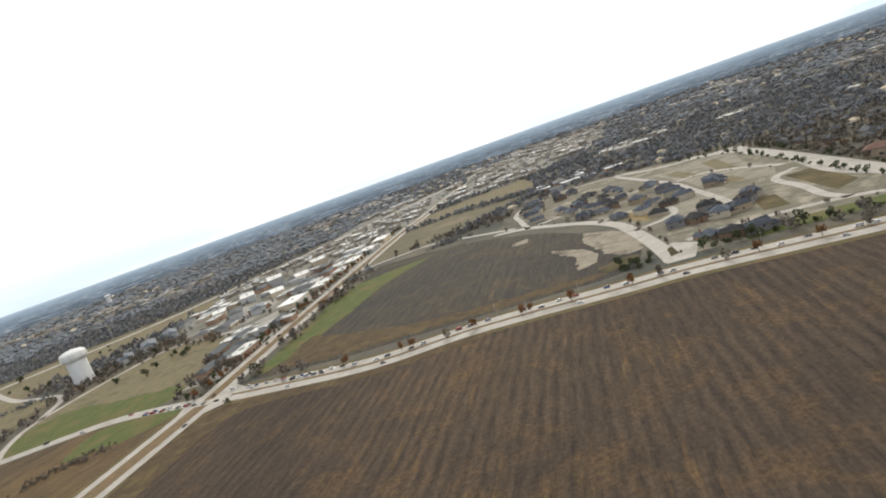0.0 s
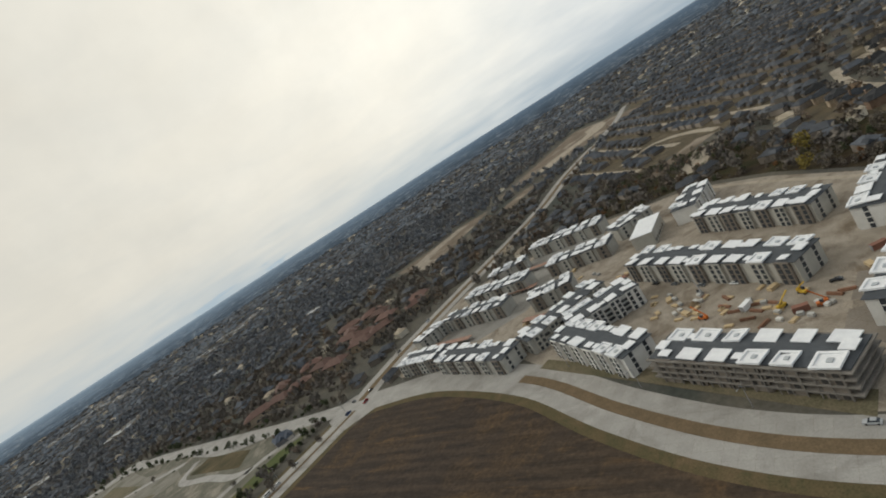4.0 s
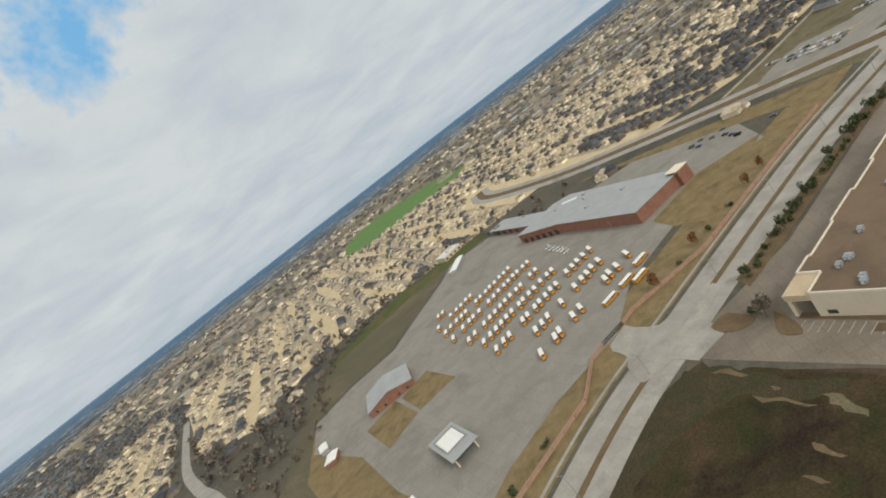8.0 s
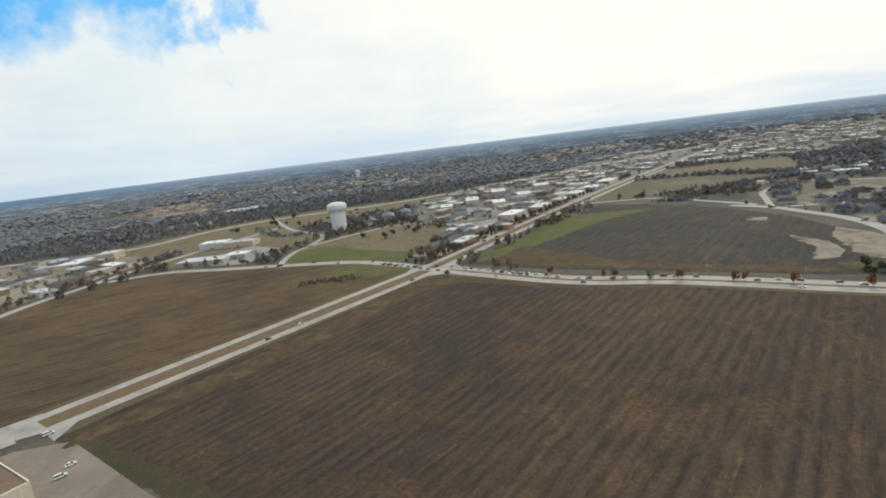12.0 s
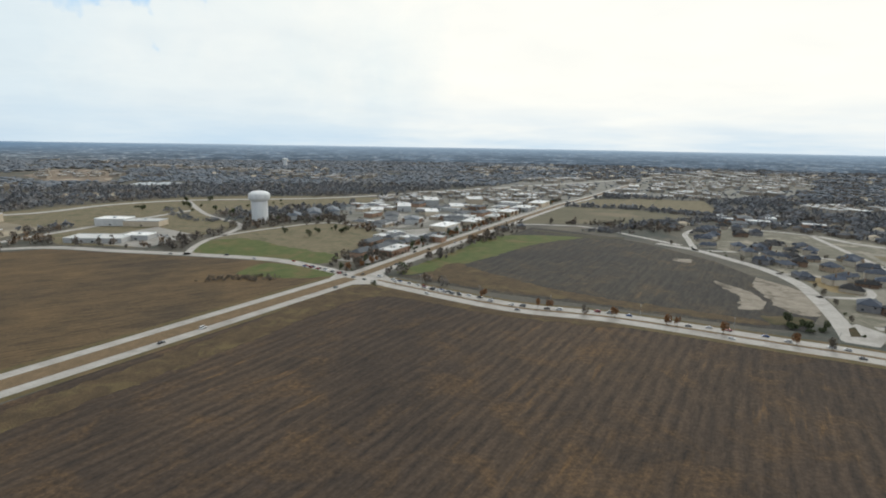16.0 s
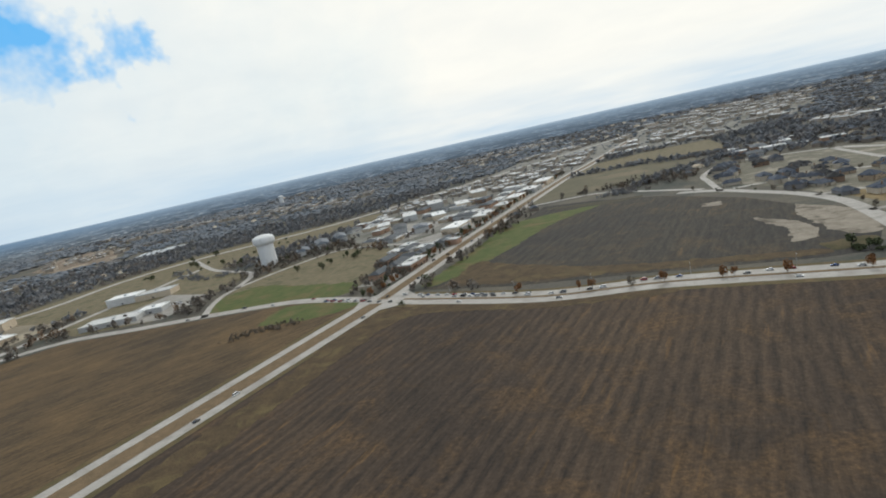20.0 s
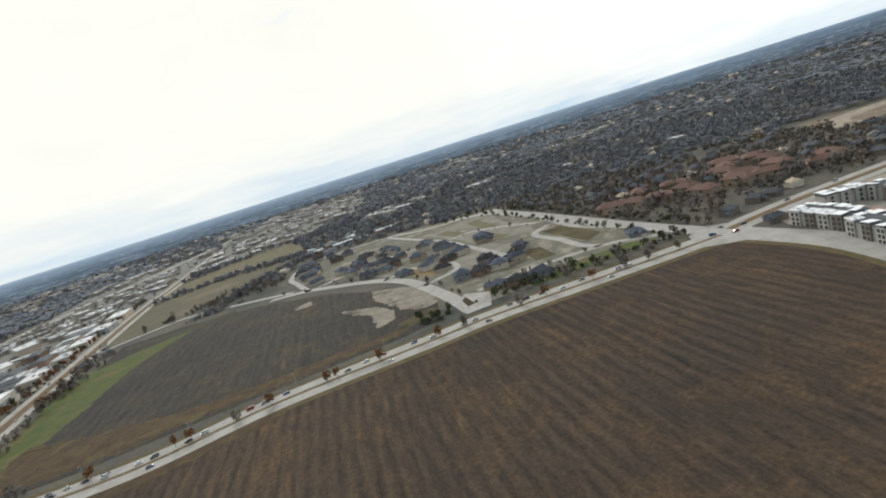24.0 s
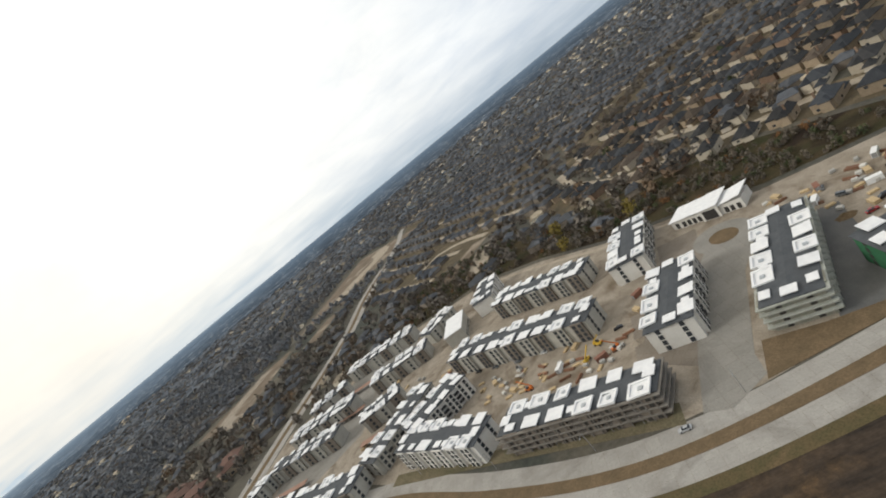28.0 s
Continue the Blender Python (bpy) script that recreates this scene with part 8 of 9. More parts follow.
A_N = math.degrees(math.atan2(0.936, 0.353))
words = {0: "white membrane", 1: "pale grey", 2: "charcoal", 3: "blue-grey metal"}
wallw = {0: "tan", 1: "grey", 2: "brown"}
for x, y, da, L, W, H, wl, rf, pt in [
    (120, 1058, 0, 52, 26, 8, 0, 0, 0), (60, 880, 0, 34, 14, 6, 2, 2, 3.5), (86, 925, 0, 34, 14, 6, 2, 2, 3.5), (70, 905, 90, 26, 14, 6, 0, 2, 3.5), (44, 848, 0, 30, 14, 6, 2, 2, 3.5),
    (108, 965, 0, 34, 14, 6, 1, 2, 3.5), (40, 915, 0, 36, 14, 6, 2, 2, 3.5), (62, 955, 0, 36, 14, 6, 0, 2, 3.5),
    (-120, 1172, 40, 62, 22, 8, 1, 3, 4.0), (-96, 1205, 40, 60, 20, 8, 1, 3, 4.0), (-140, 1130, 40, 40, 20, 7, 1, 3, 4.0),
    (-300, 882, -62, 70, 34, 5.5, 1, 1, 0), (-262, 905, -62, 30, 24, 6, 1, 0, 0), (-372, 1010, -62, 44, 30, 10, 1, 0, 0), (-325, 1012, -62, 52, 30, 8, 0, 1, 0),
    (160, 1120, 0, 44, 24, 7, 0, 1, 0), (195, 1190, 0, 40, 22, 7, 0, 0, 0), (130, 1150, 90, 36, 20, 7, 1, 2, 3), (220, 1255, 0, 46, 26, 8, 0, 0, 0), (170, 1235, 0, 40, 22, 7, 2, 2, 3),
    (255, 1330, 0, 52, 28, 8, 1, 0, 0), (205, 1330, 0, 40, 24, 7, 0, 1, 0), (290, 1420, 0, 60, 30, 9, 0, 0, 0), (230, 1410, 90, 44, 28, 8, 1, 1, 0), (60, 1120, 30, 40, 22, 8, 1, 3, 3), (20, 1160, 30, 46, 22, 8, 1, 2, 3),
    (80, 1230, 30, 50, 24, 8, 0, 0, 0), (20, 1290, 30, 60, 26, 10, 1, 1, 0), (120, 1320, 30, 56, 26, 9, 0, 0, 0), (-20, 1230, 30, 44, 22, 8, 0, 1, 0), (60, 1400, 30, 70, 30, 12, 1, 0, 0), (150, 1440, 30, 60, 30, 12, 0, 0, 0),
    (-585, 940, 40, 60, 34, 8, 0, 0, 0), (-560, 985, 40, 40, 30, 12, 0, 1, 0), (-620, 960, 40, 50, 26, 8, 1, 3, 3),
    (-680, 560, 36, 120, 40, 8, 1, 0, 0), (-640, 500, 36, 90, 26, 6, 1, 0, 0), (-760, 640, 36, 90, 40, 8, 0, 0, 0), (-600, 690, 36, 60, 24, 6, 1, 1, 0), (-690, 760, 36, 80, 26, 7, 0, 0, 0), (-560, 790, 36, 60, 26, 7, 1, 2, 0),
    (-372, 220, 57, 46, 28, 6, 1, 2, 4),
]:
    shop(x, y, A_N + da, L, W, H, wl, rf, "%s building with a %s roof" % (wallw[wl], words[rf]), pt)
for k, (x, y, g) in enumerate(near_sh):
    if free(x, y) and Vector((x - 200, y - 300)).length > 560:
        wl, rf = k % 3, (0, 1, 0, 2)[k % 4]
        shop(x, y, A_N + (0 if k % 2 else 90), 22 + 5 * (k % 5), 14 + 3 * (k % 4), 5 + k % 3, wl, rf, "%s building with a %s roof" % (wallw[wl], words[rf]), 3.0 if rf == 2 else 0.0)

for k, pts in enumerate(([(90, 1000), (175, 1080), (150, 1110), (60, 1040)], [(130, 1100), (200, 1080), (300, 1380), (230, 1420)], [(-30, 1090), (50, 1060), (110, 1180), (20, 1230)], [(-330, 870), (-220, 850), (-200, 940), (-300, 1000)], [(-800, 600), (-560, 480), (-520, 560), (-640, 680), (-700, 720)], [(-640, 690), (-560, 660), (-480, 830), (-560, 860)], [(20, 820), (60, 810), (130, 960), (100, 980)])):
    slab("forecourt_%d" % (k + 1), pts, 0.07, M_LOT, "pale concrete forecourt", "forecourt")


def car_swarm():
    rng = random.Random(6)
    bm = bmesh.new()
    hull(bm, [(-2.2, 0.3), (2.2, 0.3), (2.2, 0.8), (1.0, 1.0), (0.4, 1.45), (-1.4, 1.45), (-2.2, 0.95)], 0.9, 0.15)
    t = bm_template(bm)
    rows = []
    for cx, cy, a, n, m in ((-690, 690, 36, 26, 9), (-560, 760, 36, 22, 7), (-660, 610, 36, 30, 4), (30, 1110, 70, 14, 4), (150, 1200, 70, 18, 3), (110, 1020, 70, 12, 2), (-255, 925, 30, 12, 3), (245, 1370, 70, 14, 3), (50, 870, 70, 16, 1), (-250, 196, 57, 14, 3), (-292, 238, 57, 12, 2), (-268, 170, 57, 10, 1)):
        c, s = math.cos(radians(a)), math.sin(radians(a))
        for i in range(n):
            for j in range(m):
                if rng.random() < 0.8:
                    u, v = (i - n / 2) * 2.9, (j - m / 2) * 8.0
                    rows.append((cx + c * u - s * v, cy + s * u + c * v, radians(a + 90)))
    p = arr(rows)
    p[:, 2] = 0.1
    paint = surface("far_car_paint", (0.22, 0.22, 0.23), (0.3, 0.3, 0.31), 4, 1.0, 0.35, coord="World", island=0.9)
    swarm("far_parked_cars", [t], p, np.ones((len(rows), 3)), np.array([r[2] for r in rows]), [paint], "rows of parked cars far off", "cars", 2)


car_swarm()
slab("pond", [(256, 1084), (300, 1064), (340, 1044), (380, 1034), (374, 1018), (322, 1022), (284, 1055), (252, 1072)], 0.11, M_SHRUB, "long dark narrow boggy pond", "pond")
slab("far_pond", [(-840, 1715), (-860, 1800), (-800, 1840), (-720, 1800), (-745, 1690)], 0.11, M_WATER, "pale far pond", "pond")
water_tower(-900, 3050, 0.85, "far white water tower above the woods")

M_TERRA = surface("terracotta_roof", (0.115, 0.068, 0.054), (0.15, 0.09, 0.072), 5, 0.4, 0.9, spread=0.2)
v_rng = random.Random(3)
for x, y in [(689, 663), (709, 622), (715, 580), (700, 640), (735, 610), (745, 560), (759, 532), (779, 500), (770, 560), (800, 540), (790, 590), (810, 500), (830, 560), (760, 630), (735, 660), (845, 620), (820, 600), (855, 580)]:
    root = thing("villa", pose(x + v_rng.uniform(-4, 4), y + v_rng.uniform(-4, 4), 0.05, 0, 0, v_rng.choice((30, 120, 75))), "tan apartment villa with a terracotta hipped roof", "villa", "villas by the crossing")
    bm = bmesh.new()
    L, W = v_rng.uniform(24, 34), v_rng.uniform(14, 18)
    box(bm, -L / 2, L / 2, -W / 2, W / 2, -0.1, 7.5)
    box(bm, -L / 6, L / 6, -W / 2 - 4, -W / 2, -0.1, 7.5)
    part("wall", bm, WALLS[0], root)
    bm = bmesh.new()
    hip(bm, -L / 2, L / 2, -W / 2, W / 2, 7.7, 4.2, 0.8, 0.9)
    hip(bm, -L / 6, L / 6, -W / 2 - 4, -W / 2 + 5, 7.75, 3.0, 0.6, 0.6)
    part("roof", bm, M_TERRA, root, "terracotta hipped roof")
    for k in range(4):
        twin("window", S_WIN, root, pose(-L / 2 + L * (k + 0.5) / 4, W / 2 + 0.03, 4.0 if k % 2 else 0.4))

# ---- road verges and field edges ----
M_VERGE = surface("roadside_grass", (0.108, 0.083, 0.045), (0.08, 0.07, 0.036), 7, 0.7, 0.95, third=(0.13, 0.095, 0.054), coord="World", spec=0.1, grit=0.3)
M_WEEDS = surface("dark_winter_weeds", (0.046, 0.046, 0.024), (0.058, 0.048, 0.03), 5, 0.7, 0.95, third=(0.07, 0.052, 0.034), coord="World", spec=0.1, grit=0.4)
ribbon("verge_1", B1, 12.4, 19.5, 0.1, M_VERGE, "yellow-green grass along the road edge", "verge")
ribbon("verge_2", C1, 12.4, 18, 0.1, M_VERGE, "yellow-green grass along the road edge", "verge")
ribbon("verge_3", B1, -18, -12.4, 0.1, M_VERGE, "yellow-green grass along the road edge", "verge")
ribbon("verge_4", A1, 16.8, 22, 0.09, M_VERGE, "tan grass along the road edge", "verge")
ribbon("verge_5", A1, -23, -16.8, 0.09, M_VERGE, "tan grass along the road edge", "verge")
ribbon("verge_6", D1[:20], 11.3, 19, 0.1, M_VERGE, "yellow-green grass along the road edge", "verge")
slab("corner_grass", [(-60, 432), (-50, 438), (-20, 420), (30, 402), (68, 384), (120, 364), (158, 344), (156, 338), (116, 352), (60, 374), (28, 388), (-20, 408)], 0.08, M_WEEDS, "dark green grass by the warehouse lot", "grass", ragged=3)
slab("west_corner_grass", [(-58, 742), (-6, 734), (28, 742), (38, 764), (4, 780), (-48, 792)], 0.1, M_GREEN, "green grass in the field corner", "grass", ragged=3)
slab("mire_weeds", [(92, 138), (104, 126), (141, 119), (150, 124), (122, 138), (106, 156), (112, 174), (108, 186), (98, 165), (86, 144)], 0.105, M_WEEDS, "dark green weeds at the field corner", "grass", ragged=3)
for k, (x0, y0, x1, y1, w, m) in enumerate(((90, 147, 97, 160, 1.6, 0), (107, 162, 115, 178, 1.3, 1), (111, 180, 120, 191, 2.0, 0), (104, 167, 105, 171, 0.7, 0), (128, 176, 131, 186, 1.3, 1), (138, 174, 140, 180, 0.9, 1), (301, 132, 312, 141, 1.3, 0), (277, 155, 295, 154, 1.8, 0), (288, 150, 306, 148, 0.7, 1))):
    a, d = Vector((x0, y0)), Vector((x1 - x0, y1 - y0))
    nrm = Vector((-d.y, d.x)).normalized() * w * 0.7
    slab("bare_patch_%d" % (k + 1), [tuple(a), tuple(a + d * 0.35 - nrm), tuple(a + d * 0.7 - nrm * 0.8), tuple(a + d), tuple(a + d * 0.65 + nrm), tuple(a + d * 0.25 + nrm * 0.7)], 0.135, M_DRY if k == 2 else M_MEDIAN, "pale ragged bare patch in the rough grass", "bare patch", ragged=2.8)
M_FIELD_EDGE = surface("rough_field_edge", (0.086, 0.062, 0.036), (0.058, 0.044, 0.028), 9, 0.8, 0.95, third=(0.105, 0.082, 0.042), coord="World", grit=0.4, spec=0.1)
slab("field_corner_verge", [(60, 722), (93, 714), (142, 694), (200, 668), (280, 640), (276, 630), (198, 648), (144, 672), (108, 686), (84, 676), (60, 630), (20, 530), (-30, 436), (-48, 434), (24, 610), (36, 670), (50, 704)], 0.13, M_FIELD_EDGE, "rough tan grass at the corner of the ploughed field", "verge", ragged=4)
slab("north_field_verge", [(120, 762), (150, 742), (190, 722), (276, 692), (384, 652), (392, 664), (330, 690), (262, 722), (215, 760), (176, 800), (150, 826)], 0.12, M_FIELD_EDGE, "tan grass along the edge of the black field", "verge", ragged=4)
slab("junction_verge", [(486, -295), (464, -332), (372, -122), (316, -8), (336, 13), (355, 33), (404, -6), (384, -48)], 0.027, M_MEDIAN, "rough brown grass round the junction", "verge")
slab("roundabout_verge_1", [(347, -14), (366, -16), (374, 10), (354, 44), (347, 75), (351, 130), (358, 168), (347, 152), (341, 120), (339, 90), (334, 70), (337, 48), (345, 16)], 0.11, M_MEDIAN, "rough brown grass beside the roundabout", "verge", ragged=1.5)
slab("roundabout_verge_2", [(325, 24), (316, 58), (302, 76), (286, 88), (262, 91), (246, 86), (276, 80), (298, 64), (316, 42), (326, 5), (333, -16)], 0.11, M_DRY, "tan grass beside the roundabout", "verge", ragged=1.5)
ribbon("field_ditch", smooth([(322, 150), (316, 138), (309, 130), (300, 124), (286, 120), (262, 116)], 4), -1.2, 1.2, 0.115, M_WEEDS, "dark weedy ditch along the roundabout", "ditch")
ribbon("mire_track", smooth([(315, 22), (305, 5), (290, -17), (272, -34)], 6), -1.0, 1.0, 0.1, M_DRY, "faint track through the vacant land", "track")
slab("gate_apron", [(47, 102.5), (60, 98.5), (65, 101), (68, 106), (72, 110.5), (79, 112), (89, 119), (90, 122), (80, 132), (84, 142), (72, 150), (66, 147), (60, 141), (38, 146), (35, 142), (40, 131), (50, 126), (55, 121), (54, 116), (51, 108)], 0.29, M_CONC, "pale concrete apron across the road to the depot gate", "road")
slab("entry_island_1", [(66, 144.5), (71, 149), (72, 157), (67, 161), (61, 153), (60, 148)], 0.36, M_MEDIAN, "brown planted island beside the lot entrance", "island", rounded=True)
slab("entry_island_2", [(66, 167), (76, 168), (81, 171), (82, 176), (77, 175), (72, 172)], 0.36, M_MEDIAN, "brown planted island beside the lot entrance", "island", rounded=True)

# parking bay lines by the warehouses
def bays(x0, y0, x1, y1, n, length, name):
    a = Vector((x1 - x0, y1 - y0, 0))
    d = a.normalized()
    q = Vector((d.y, -d.x, 0))
    v, f = [], []
    for k in range(n + 1):
        p = Vector((x0, y0, 0.145)) + a * (k / n)
        b = len(v)
        v += [tuple(p - d * 0.11), tuple(p + d * 0.11), tuple(p + d * 0.11 + q * length), tuple(p - d * 0.11 + q * length)]
        f.append((b, b + 1, b + 2, b + 3))
    tagged(raw(name, v, f, M_PAINT), "worn white parking bay lines", "parking bays", "", "structure")


bays(75.5, 177, 97, 223, 17, 5.4, "parking_bays_1")
bays(134, 300, 148, 334, 12, 5.4, "parking_bays_2")
bays(24, 384, 150, 333, 44, 5.2, "parking_bays_3")
slab("bay_island_1", [(85, 196), (88, 194.5), (89.5, 197.5), (86.5, 199)], 0.26, M_MEDIAN, "brown planted island between the bays", "island")
slab("lot_hedge_strip", [(71, 176), (73.5, 175), (93, 216), (99, 226), (102, 232), (99.5, 236), (96, 232), (90, 217)], 0.24, M_MEDIAN, "brown planted strip beside the yard", "verge")

for k in range(7):
    tree(44 + 15.5 * k, 379 - 6.3 * k, "bush", 0.95, "shrubs between the parking bays", 0.15)

# yard clutter
def trailer(x, y, a, L, mat, label):
    root = thing("trailer", pose(x, y, 0.12, 0, 0, a), label, "trailer", "trailers in the truck yard")
    bm = bmesh.new()
    box(bm, -L / 2, L / 2, -1.28, 1.28, 1.1, 3.9)
    part("box", bm, mat, root)
    bm = bmesh.new()
    box(bm, -L / 2, L / 2, -0.5, 0.5, 0.8, 1.1)
    box(bm, L / 2 - 2.6, L / 2 - 2.4, -0.8, 0.8, 0, 0.8)
    part("chassis", bm, M_STEEL, root)
    for px in (-L / 2 + 1.2, -L / 2 + 2.5):
        for py in (-1.0, 1.0):
            if "wheel" not in BUS:
                BUS["wheel"] = wheel_mesh(0.5, 0.28)
            twin("wheel", BUS["wheel"], root, pose(px, py, 0.5))


for k in range(4):
    trailer(71 + 3.0 * k, 229 + 1.0 * k, 67, 15, M_WHITE if k != 2 else M_SKYL, "white box trailer parked at the dock")
trailer(-66, 259, 158, 9, PAINT["blue"], "blue box truck trailer")
trailer(-64, 264, 158, 9, PAINT["blue"], "blue box truck trailer")
trailer(-35, 328, 158, 7, PAINT["grey"], "grey box trailer parked in the yard")


def truck_tank(x, y, a):
    root = thing("tank_trailer", pose(x, y, 0.12, 0, 0, a), "small white tank on a trailer frame", "tank")
    bm = bmesh.new()
    tube(bm, [(0.5, -2.4), (1.0, -2.1), (1.05, 0), (1.0, 2.1), (0.5, 2.4)], 14)
    bmesh.ops.rotate(bm, verts=bm.verts, matrix=Matrix.Rotation(radians(90), 3, "Y"))
    bmesh.ops.translate(bm, verts=bm.verts, vec=(0, 0, 1.7))
    part("tank", bm, M_WHITE, root)
    bm = bmesh.new()
    box(bm, -2.4, 2.4, -0.7, 0.7, 0.1, 0.7)
    part("frame", bm, M_STEEL, root)


truck_tank(89.5, 223.5, 67)


def planter(x, y):
    root = thing("dumpster_pen", pose(x, y, 0.12, 0, 0, 20), "cream block pen round waste bins", "waste pen")
    bm = bmesh.new()
    ring_of_walls(bm, -3.2, 3.2, -2.6, 2.6, 0, 2.0, 0.3)
    part("wall", bm, M_TRIM, root)
    bm = bmesh.new()
    box(bm, -2.2, 0.2, -1.6, 0.6, 0, 1.5)
    box(bm, 0.8, 2.4, -1.0, 1.4, 0, 1.3)
    part("bin", bm, M_BRICK, root)


for x, y in ((37, 253), (47, 279), (-31, 299)):
    planter(x, y)

# ---- building-site clutter ----
M_ORANGE = surface("machine_orange", (0.55, 0.16, 0.03), (0.5, 0.14, 0.03), 1, 0.2, 0.5)
M_MACH = surface("machine_yellow", (0.55, 0.36, 0.04), (0.5, 0.32, 0.04), 1, 0.2, 0.5)
M_LUMBER = surface("fresh_lumber", (0.44, 0.33, 0.19), (0.5, 0.39, 0.24), 1, 0.2, 0.9)


def telehandler(x, y, a, mat, label, boom=30):
    root = thing("telehandler", pose(x, y, 0.1, 0, 0, a), label, "lift", "machines on the building site")
    bm = bmesh.new()
    box(bm, -2.2, 2.0, -0.9, 0.9, 0.6, 1.6)
    box(bm, -2.2, -0.9, -0.9, 0.9, 1.6, 2.0)
    part("body", bm, mat, root)
    bm = bmesh.new()
    box(bm, -0.6, 0.8, 0.1, 0.95, 1.6, 2.6)
    part("cab", bm, M_GLASS, root)
    bm = bmesh.new()
    box(bm, -0.5, 7.5, -0.2, 0.2, -0.2, 0.25)
    b = part("boom", bm, mat, root)
    b.matrix_basis = pose(-1.8, -0.4, 2.1, 0, -boom, 0)
    for px in (-1.5, 1.5):
        for py in (-0.95, 0.95):
            twin("wheel", BUS["wheel"], root, pose(px, py, 0.55))


for x, y, a, m, w in ((487, 267, 40, M_ORANGE, "orange"), (458, 229, 80, M_ORANGE, "orange"), (396, 128, 120, M_ORANGE, "orange"), (472, 230, 200, M_MACH, "yellow"), (512, 261, 10, M_STEEL, "grey"), (365, 98, 150, M_ORANGE, "red-orange"), (430, 150, 30, M_MACH, "yellow"), (468, 240, 300, M_MACH, "yellow")):
    telehandler(x, y, a, m, w + " telescopic lift with a raised boom", 25 + (x % 3) * 12)
c_rng = random.Random(14)
spots = [(498, 272), (480, 250), (505, 266), (520, 275), (460, 236), (450, 222), (486, 236), (540, 262), (560, 268), (404, 130), (412, 116), (398, 112), (420, 108), (436, 118), (388, 118), (380, 110), (372, 104), (446, 128), (455, 122), (430, 128), (410, 138), (470, 205), (480, 196), (596, 388), (585, 360), (560, 340), (610, 350), (640, 320), (404, 56), (520, 232), (546, 246), (575, 290), (345, 62), (352, 66), (600, 440), (500, 212), (414, 100), (424, 96)]
for k, (x, y) in enumerate(spots):
    a = c_rng.uniform(0, 180)
    if k % 3 == 0:
        root = thing("lumber_stack", pose(x, y, 0.09, 0, 0, a), "stack of pale lumber on the bare earth", "lumber", "stacks on the building site")
        for i in range(3):
            bm = bmesh.new()
            box(bm, -2.6 + 0.2 * i, 2.6, -1.3, 1.36 - 0.1 * i, 0.1 + 0.5 * i, 0.55 + 0.5 * i)
            part("plank_pack", bm, M_LUMBER, root)
    elif k % 3 == 1:
        root = thing("container", pose(x, y, 0.09, 0, 0, a), "%s steel storage container" % ("white", "brown", "grey")[k % 9 // 3], "container", "containers on the building site")
        bm = bmesh.new()
        box(bm, -3, 3, -1.2, 1.2, 0.1, 2.6)
        part("shell", bm, (M_WHITE, M_BRICK, M_METAL)[k % 9 // 3], root)
        bm = bmesh.new()
        box(bm, 3.0, 3.08, -1.0, 1.0, 0.2, 2.4)
        part("door", bm, M_STEEL, root)
    else:
        bm = bmesh.new()
        n = 14
        cen = bm.verts.new((0, 0, c_rng.uniform(1.0, 1.8)))
        r1 = [bm.verts.new((2.0 * math.cos(6.283 * i / n) * c_rng.uniform(0.8, 1.2), 1.6 * math.sin(6.283 * i / n) * c_rng.uniform(0.8, 1.2), c_rng.uniform(0.5, 1.0))) for i in range(n)]
        r2 = [bm.verts.new((4.2 * math.cos(6.283 * i / n) * c_rng.uniform(0.8, 1.2), 3.4 * math.sin(6.283 * i / n) * c_rng.uniform(0.8, 1.2), -0.1)) for i in range(n)]
        for i in range(n):
            bm.faces.new((cen, r1[i], r1[(i + 1) % n]))
            bm.faces.new((r1[i], r2[i], r2[(i + 1) % n], r1[(i + 1) % n]))
        ob = obj("earth_mound", bm, M_DIRT if k % 2 else M_MEDIAN)
        ob.matrix_basis = pose(x, y, 0.09, 0, 0, a)
        tagged(ob, "low heap of loose brown earth", "earth heap", "heaps on the building site")
M_SHEETING = surface("site_sheeting", (0.42, 0.41, 0.38), (0.5, 0.48, 0.45), 1, 0.3, 0.7, spread=0.35)
M_RUSTY = surface("rusty_steel_goods", (0.17, 0.085, 0.05), (0.22, 0.12, 0.075), 1, 0.2, 0.8, spread=0.3)


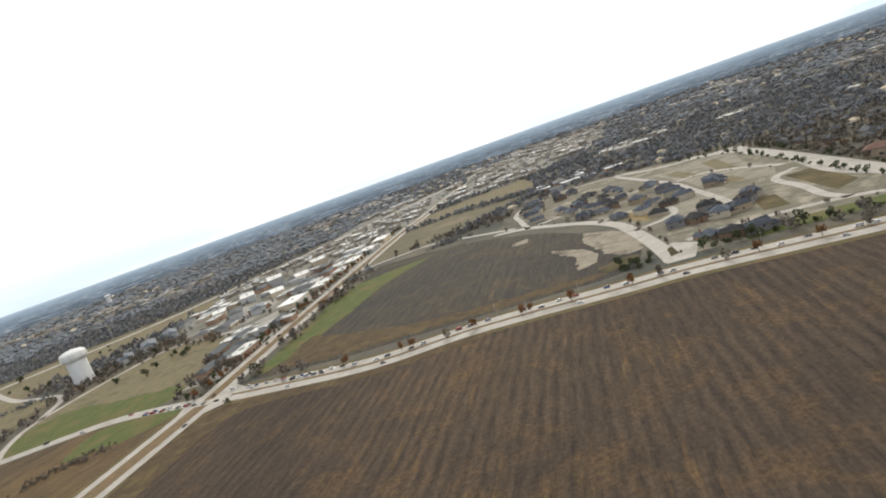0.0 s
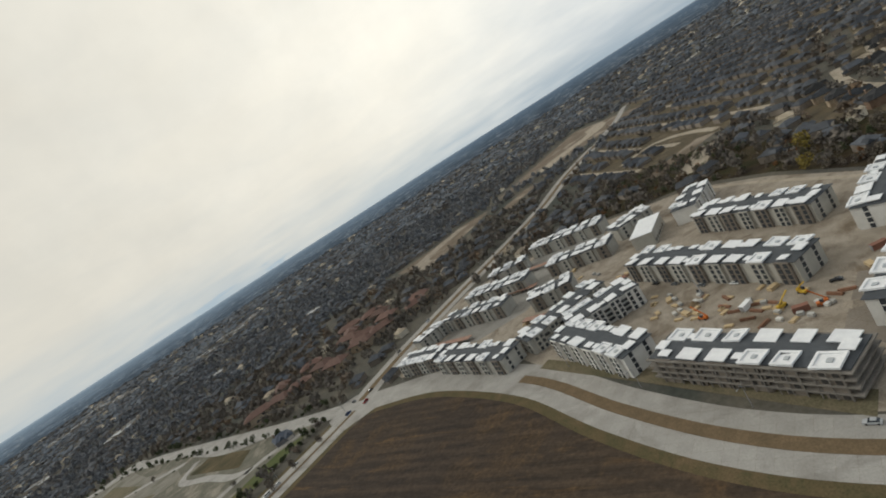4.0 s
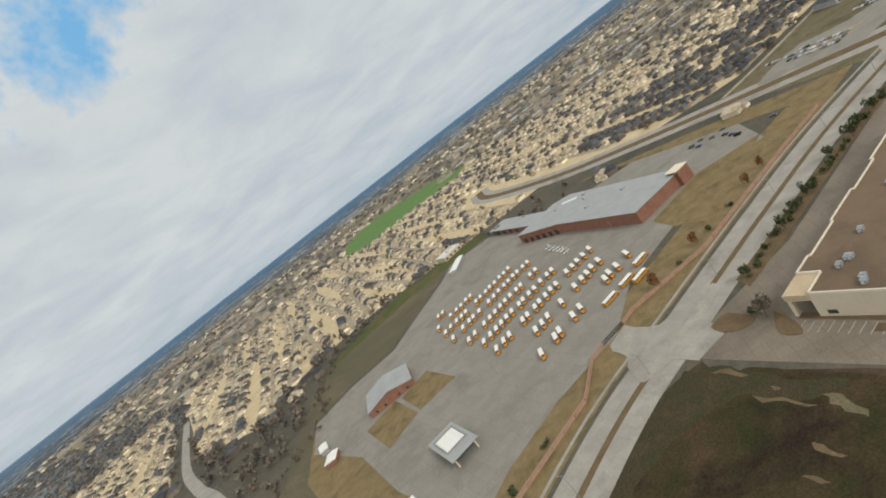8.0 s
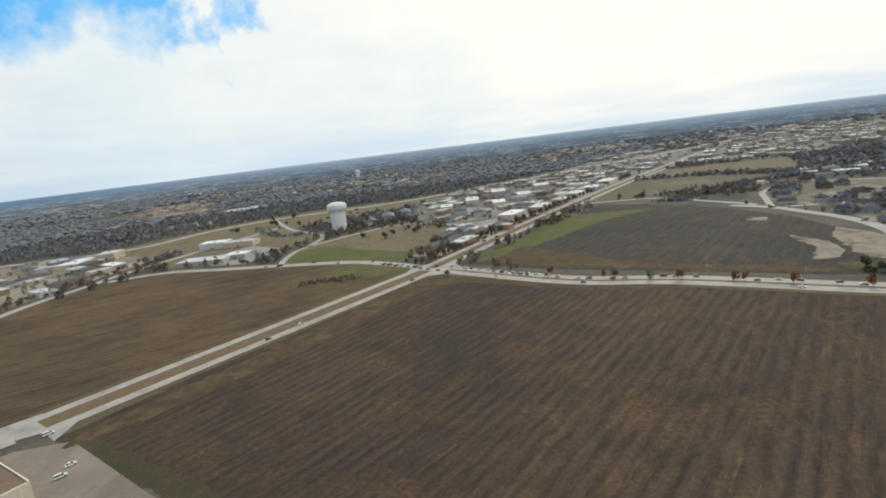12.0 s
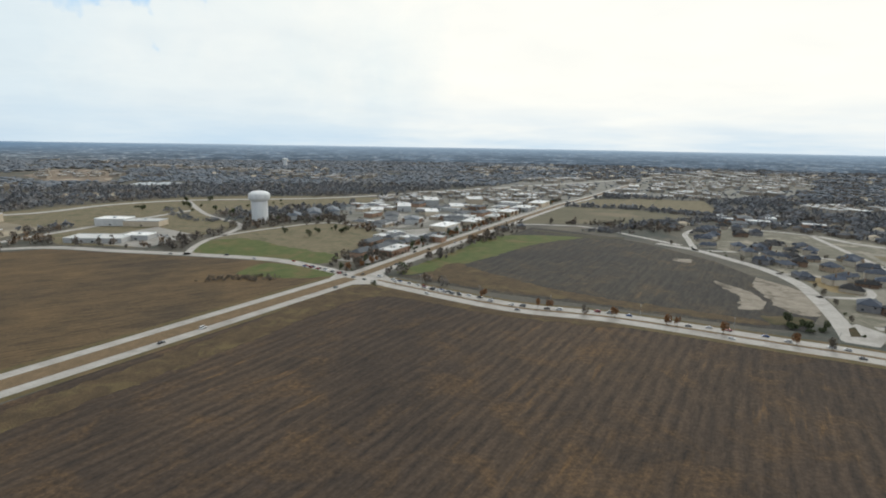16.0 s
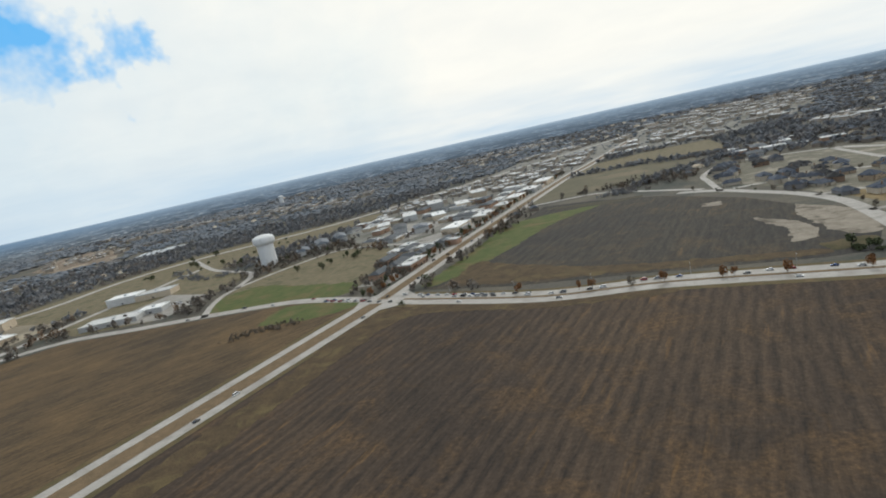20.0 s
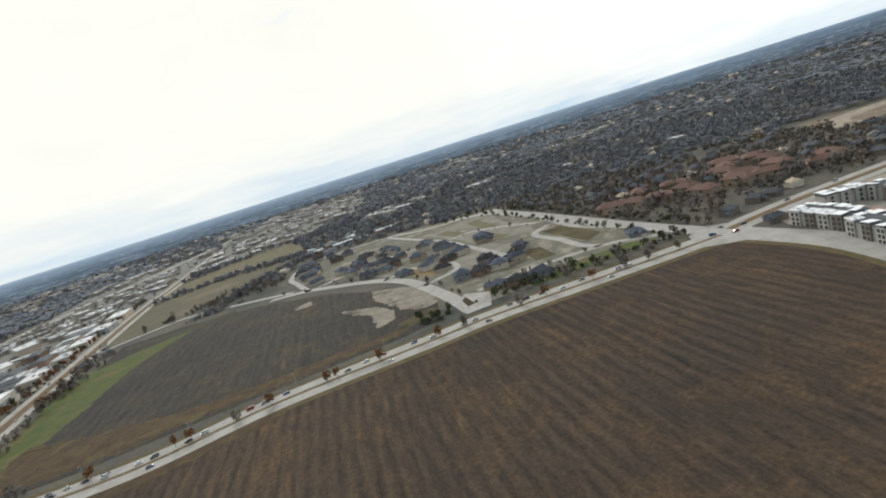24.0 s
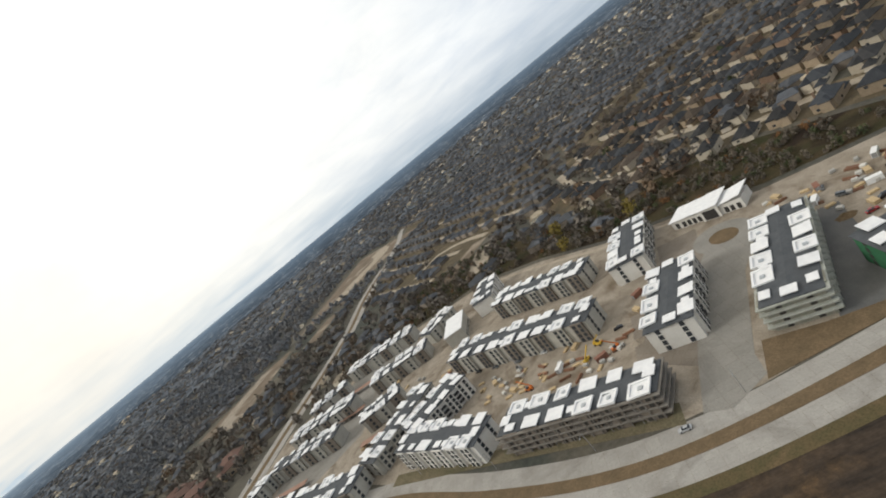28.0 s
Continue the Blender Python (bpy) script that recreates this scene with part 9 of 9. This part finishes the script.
def site_goods(x, y, a, kind):
    """A small heap of building goods: a wrapped block, a bundle of pipes or a rack of panels."""
    bm = bmesh.new()
    if kind == 0:
        box(bm, -1.3, 1.3, -0.9, 0.9, 0.15, 1.5)
        bmesh.ops.bevel(bm, geom=bm.edges[:], offset=0.12, segments=1, affect="EDGES")
        name, label, mat = "wrapped_pallet", "pale wrapped pallet of building goods", M_SHEETING
    elif kind == 1:
        prism(bm, [(-3.0, -0.9), (3.0, -0.9), (3.0, 0.9), (-3.0, 0.9)], 0.1, 0.55)
        prism(bm, [(-2.9, -0.5), (3.1, -0.5), (3.1, 0.5), (-2.9, 0.5)], 0.55, 0.95)
        name, label, mat = "steel_pallet", "low pallet of rusty steel goods", M_RUSTY
    else:
        prism(bm, [(-2.0, -1.0), (2.0, -1.2), (2.0, 1.0), (-2.0, 1.1)], 0.05, 0.5)
        prism(bm, [(-1.6, -0.9), (1.9, -0.8), (1.7, 0.8), (-1.8, 0.9)], 0.5, 0.8)
        name, label, mat = "timber_pallet", "low pallet of tan timber on bare earth", M_LUMBER
    ob = obj(name, bm, mat)
    ob.matrix_basis = pose(x, y, 0.1, 0, 0, a)
    tagged(ob, label, "building goods", "goods on the building site")


for cx, cy, sx, sy, n in ((497, 266, 38, 10, 22), (424, 118, 34, 22, 26), (470, 236, 22, 10, 12), (405, 110, 24, 10, 14), (560, 268, 40, 8, 18), (480, 252, 34, 9, 20), (418, 98, 26, 14, 16), (590, 300, 40, 10, 14)):
    for k in range(n):
        u, v = c_rng.uniform(-1, 1) * sx, c_rng.uniform(-1, 1) * sy
        site_goods(cx + 0.83 * u - 0.55 * v, cy + 0.55 * u + 0.83 * v, c_rng.choice((33, 123, 60, 10)), c_rng.randrange(3))
for k in range(14):
    car(c_rng.uniform(396, 440), c_rng.uniform(96, 140), c_rng.uniform(0, 360), "cars on the building site", c_rng.choice(("white", "grey", "red", "black")), z=0.1)
for x, y, a in ((520, 258, 35), (536, 268, 35), (506, 246, 35), (470, 218, 60), (548, 276, 35)):
    car(x, y, a, "cars on the building site", c_rng.choice(("black", "grey", "white")), z=0.1)
for x, y, col in ((379, 14, 0), (396, 18, 1)):
    slab("pool_%d" % (col + 1), disc((x, y), 6, 20, 0.7), 0.2, surface("pool_blue", (0.22, 0.42, 0.5), (0.3, 0.5, 0.56), 4, 0.5, 0.3), "pale blue pool", "pool")
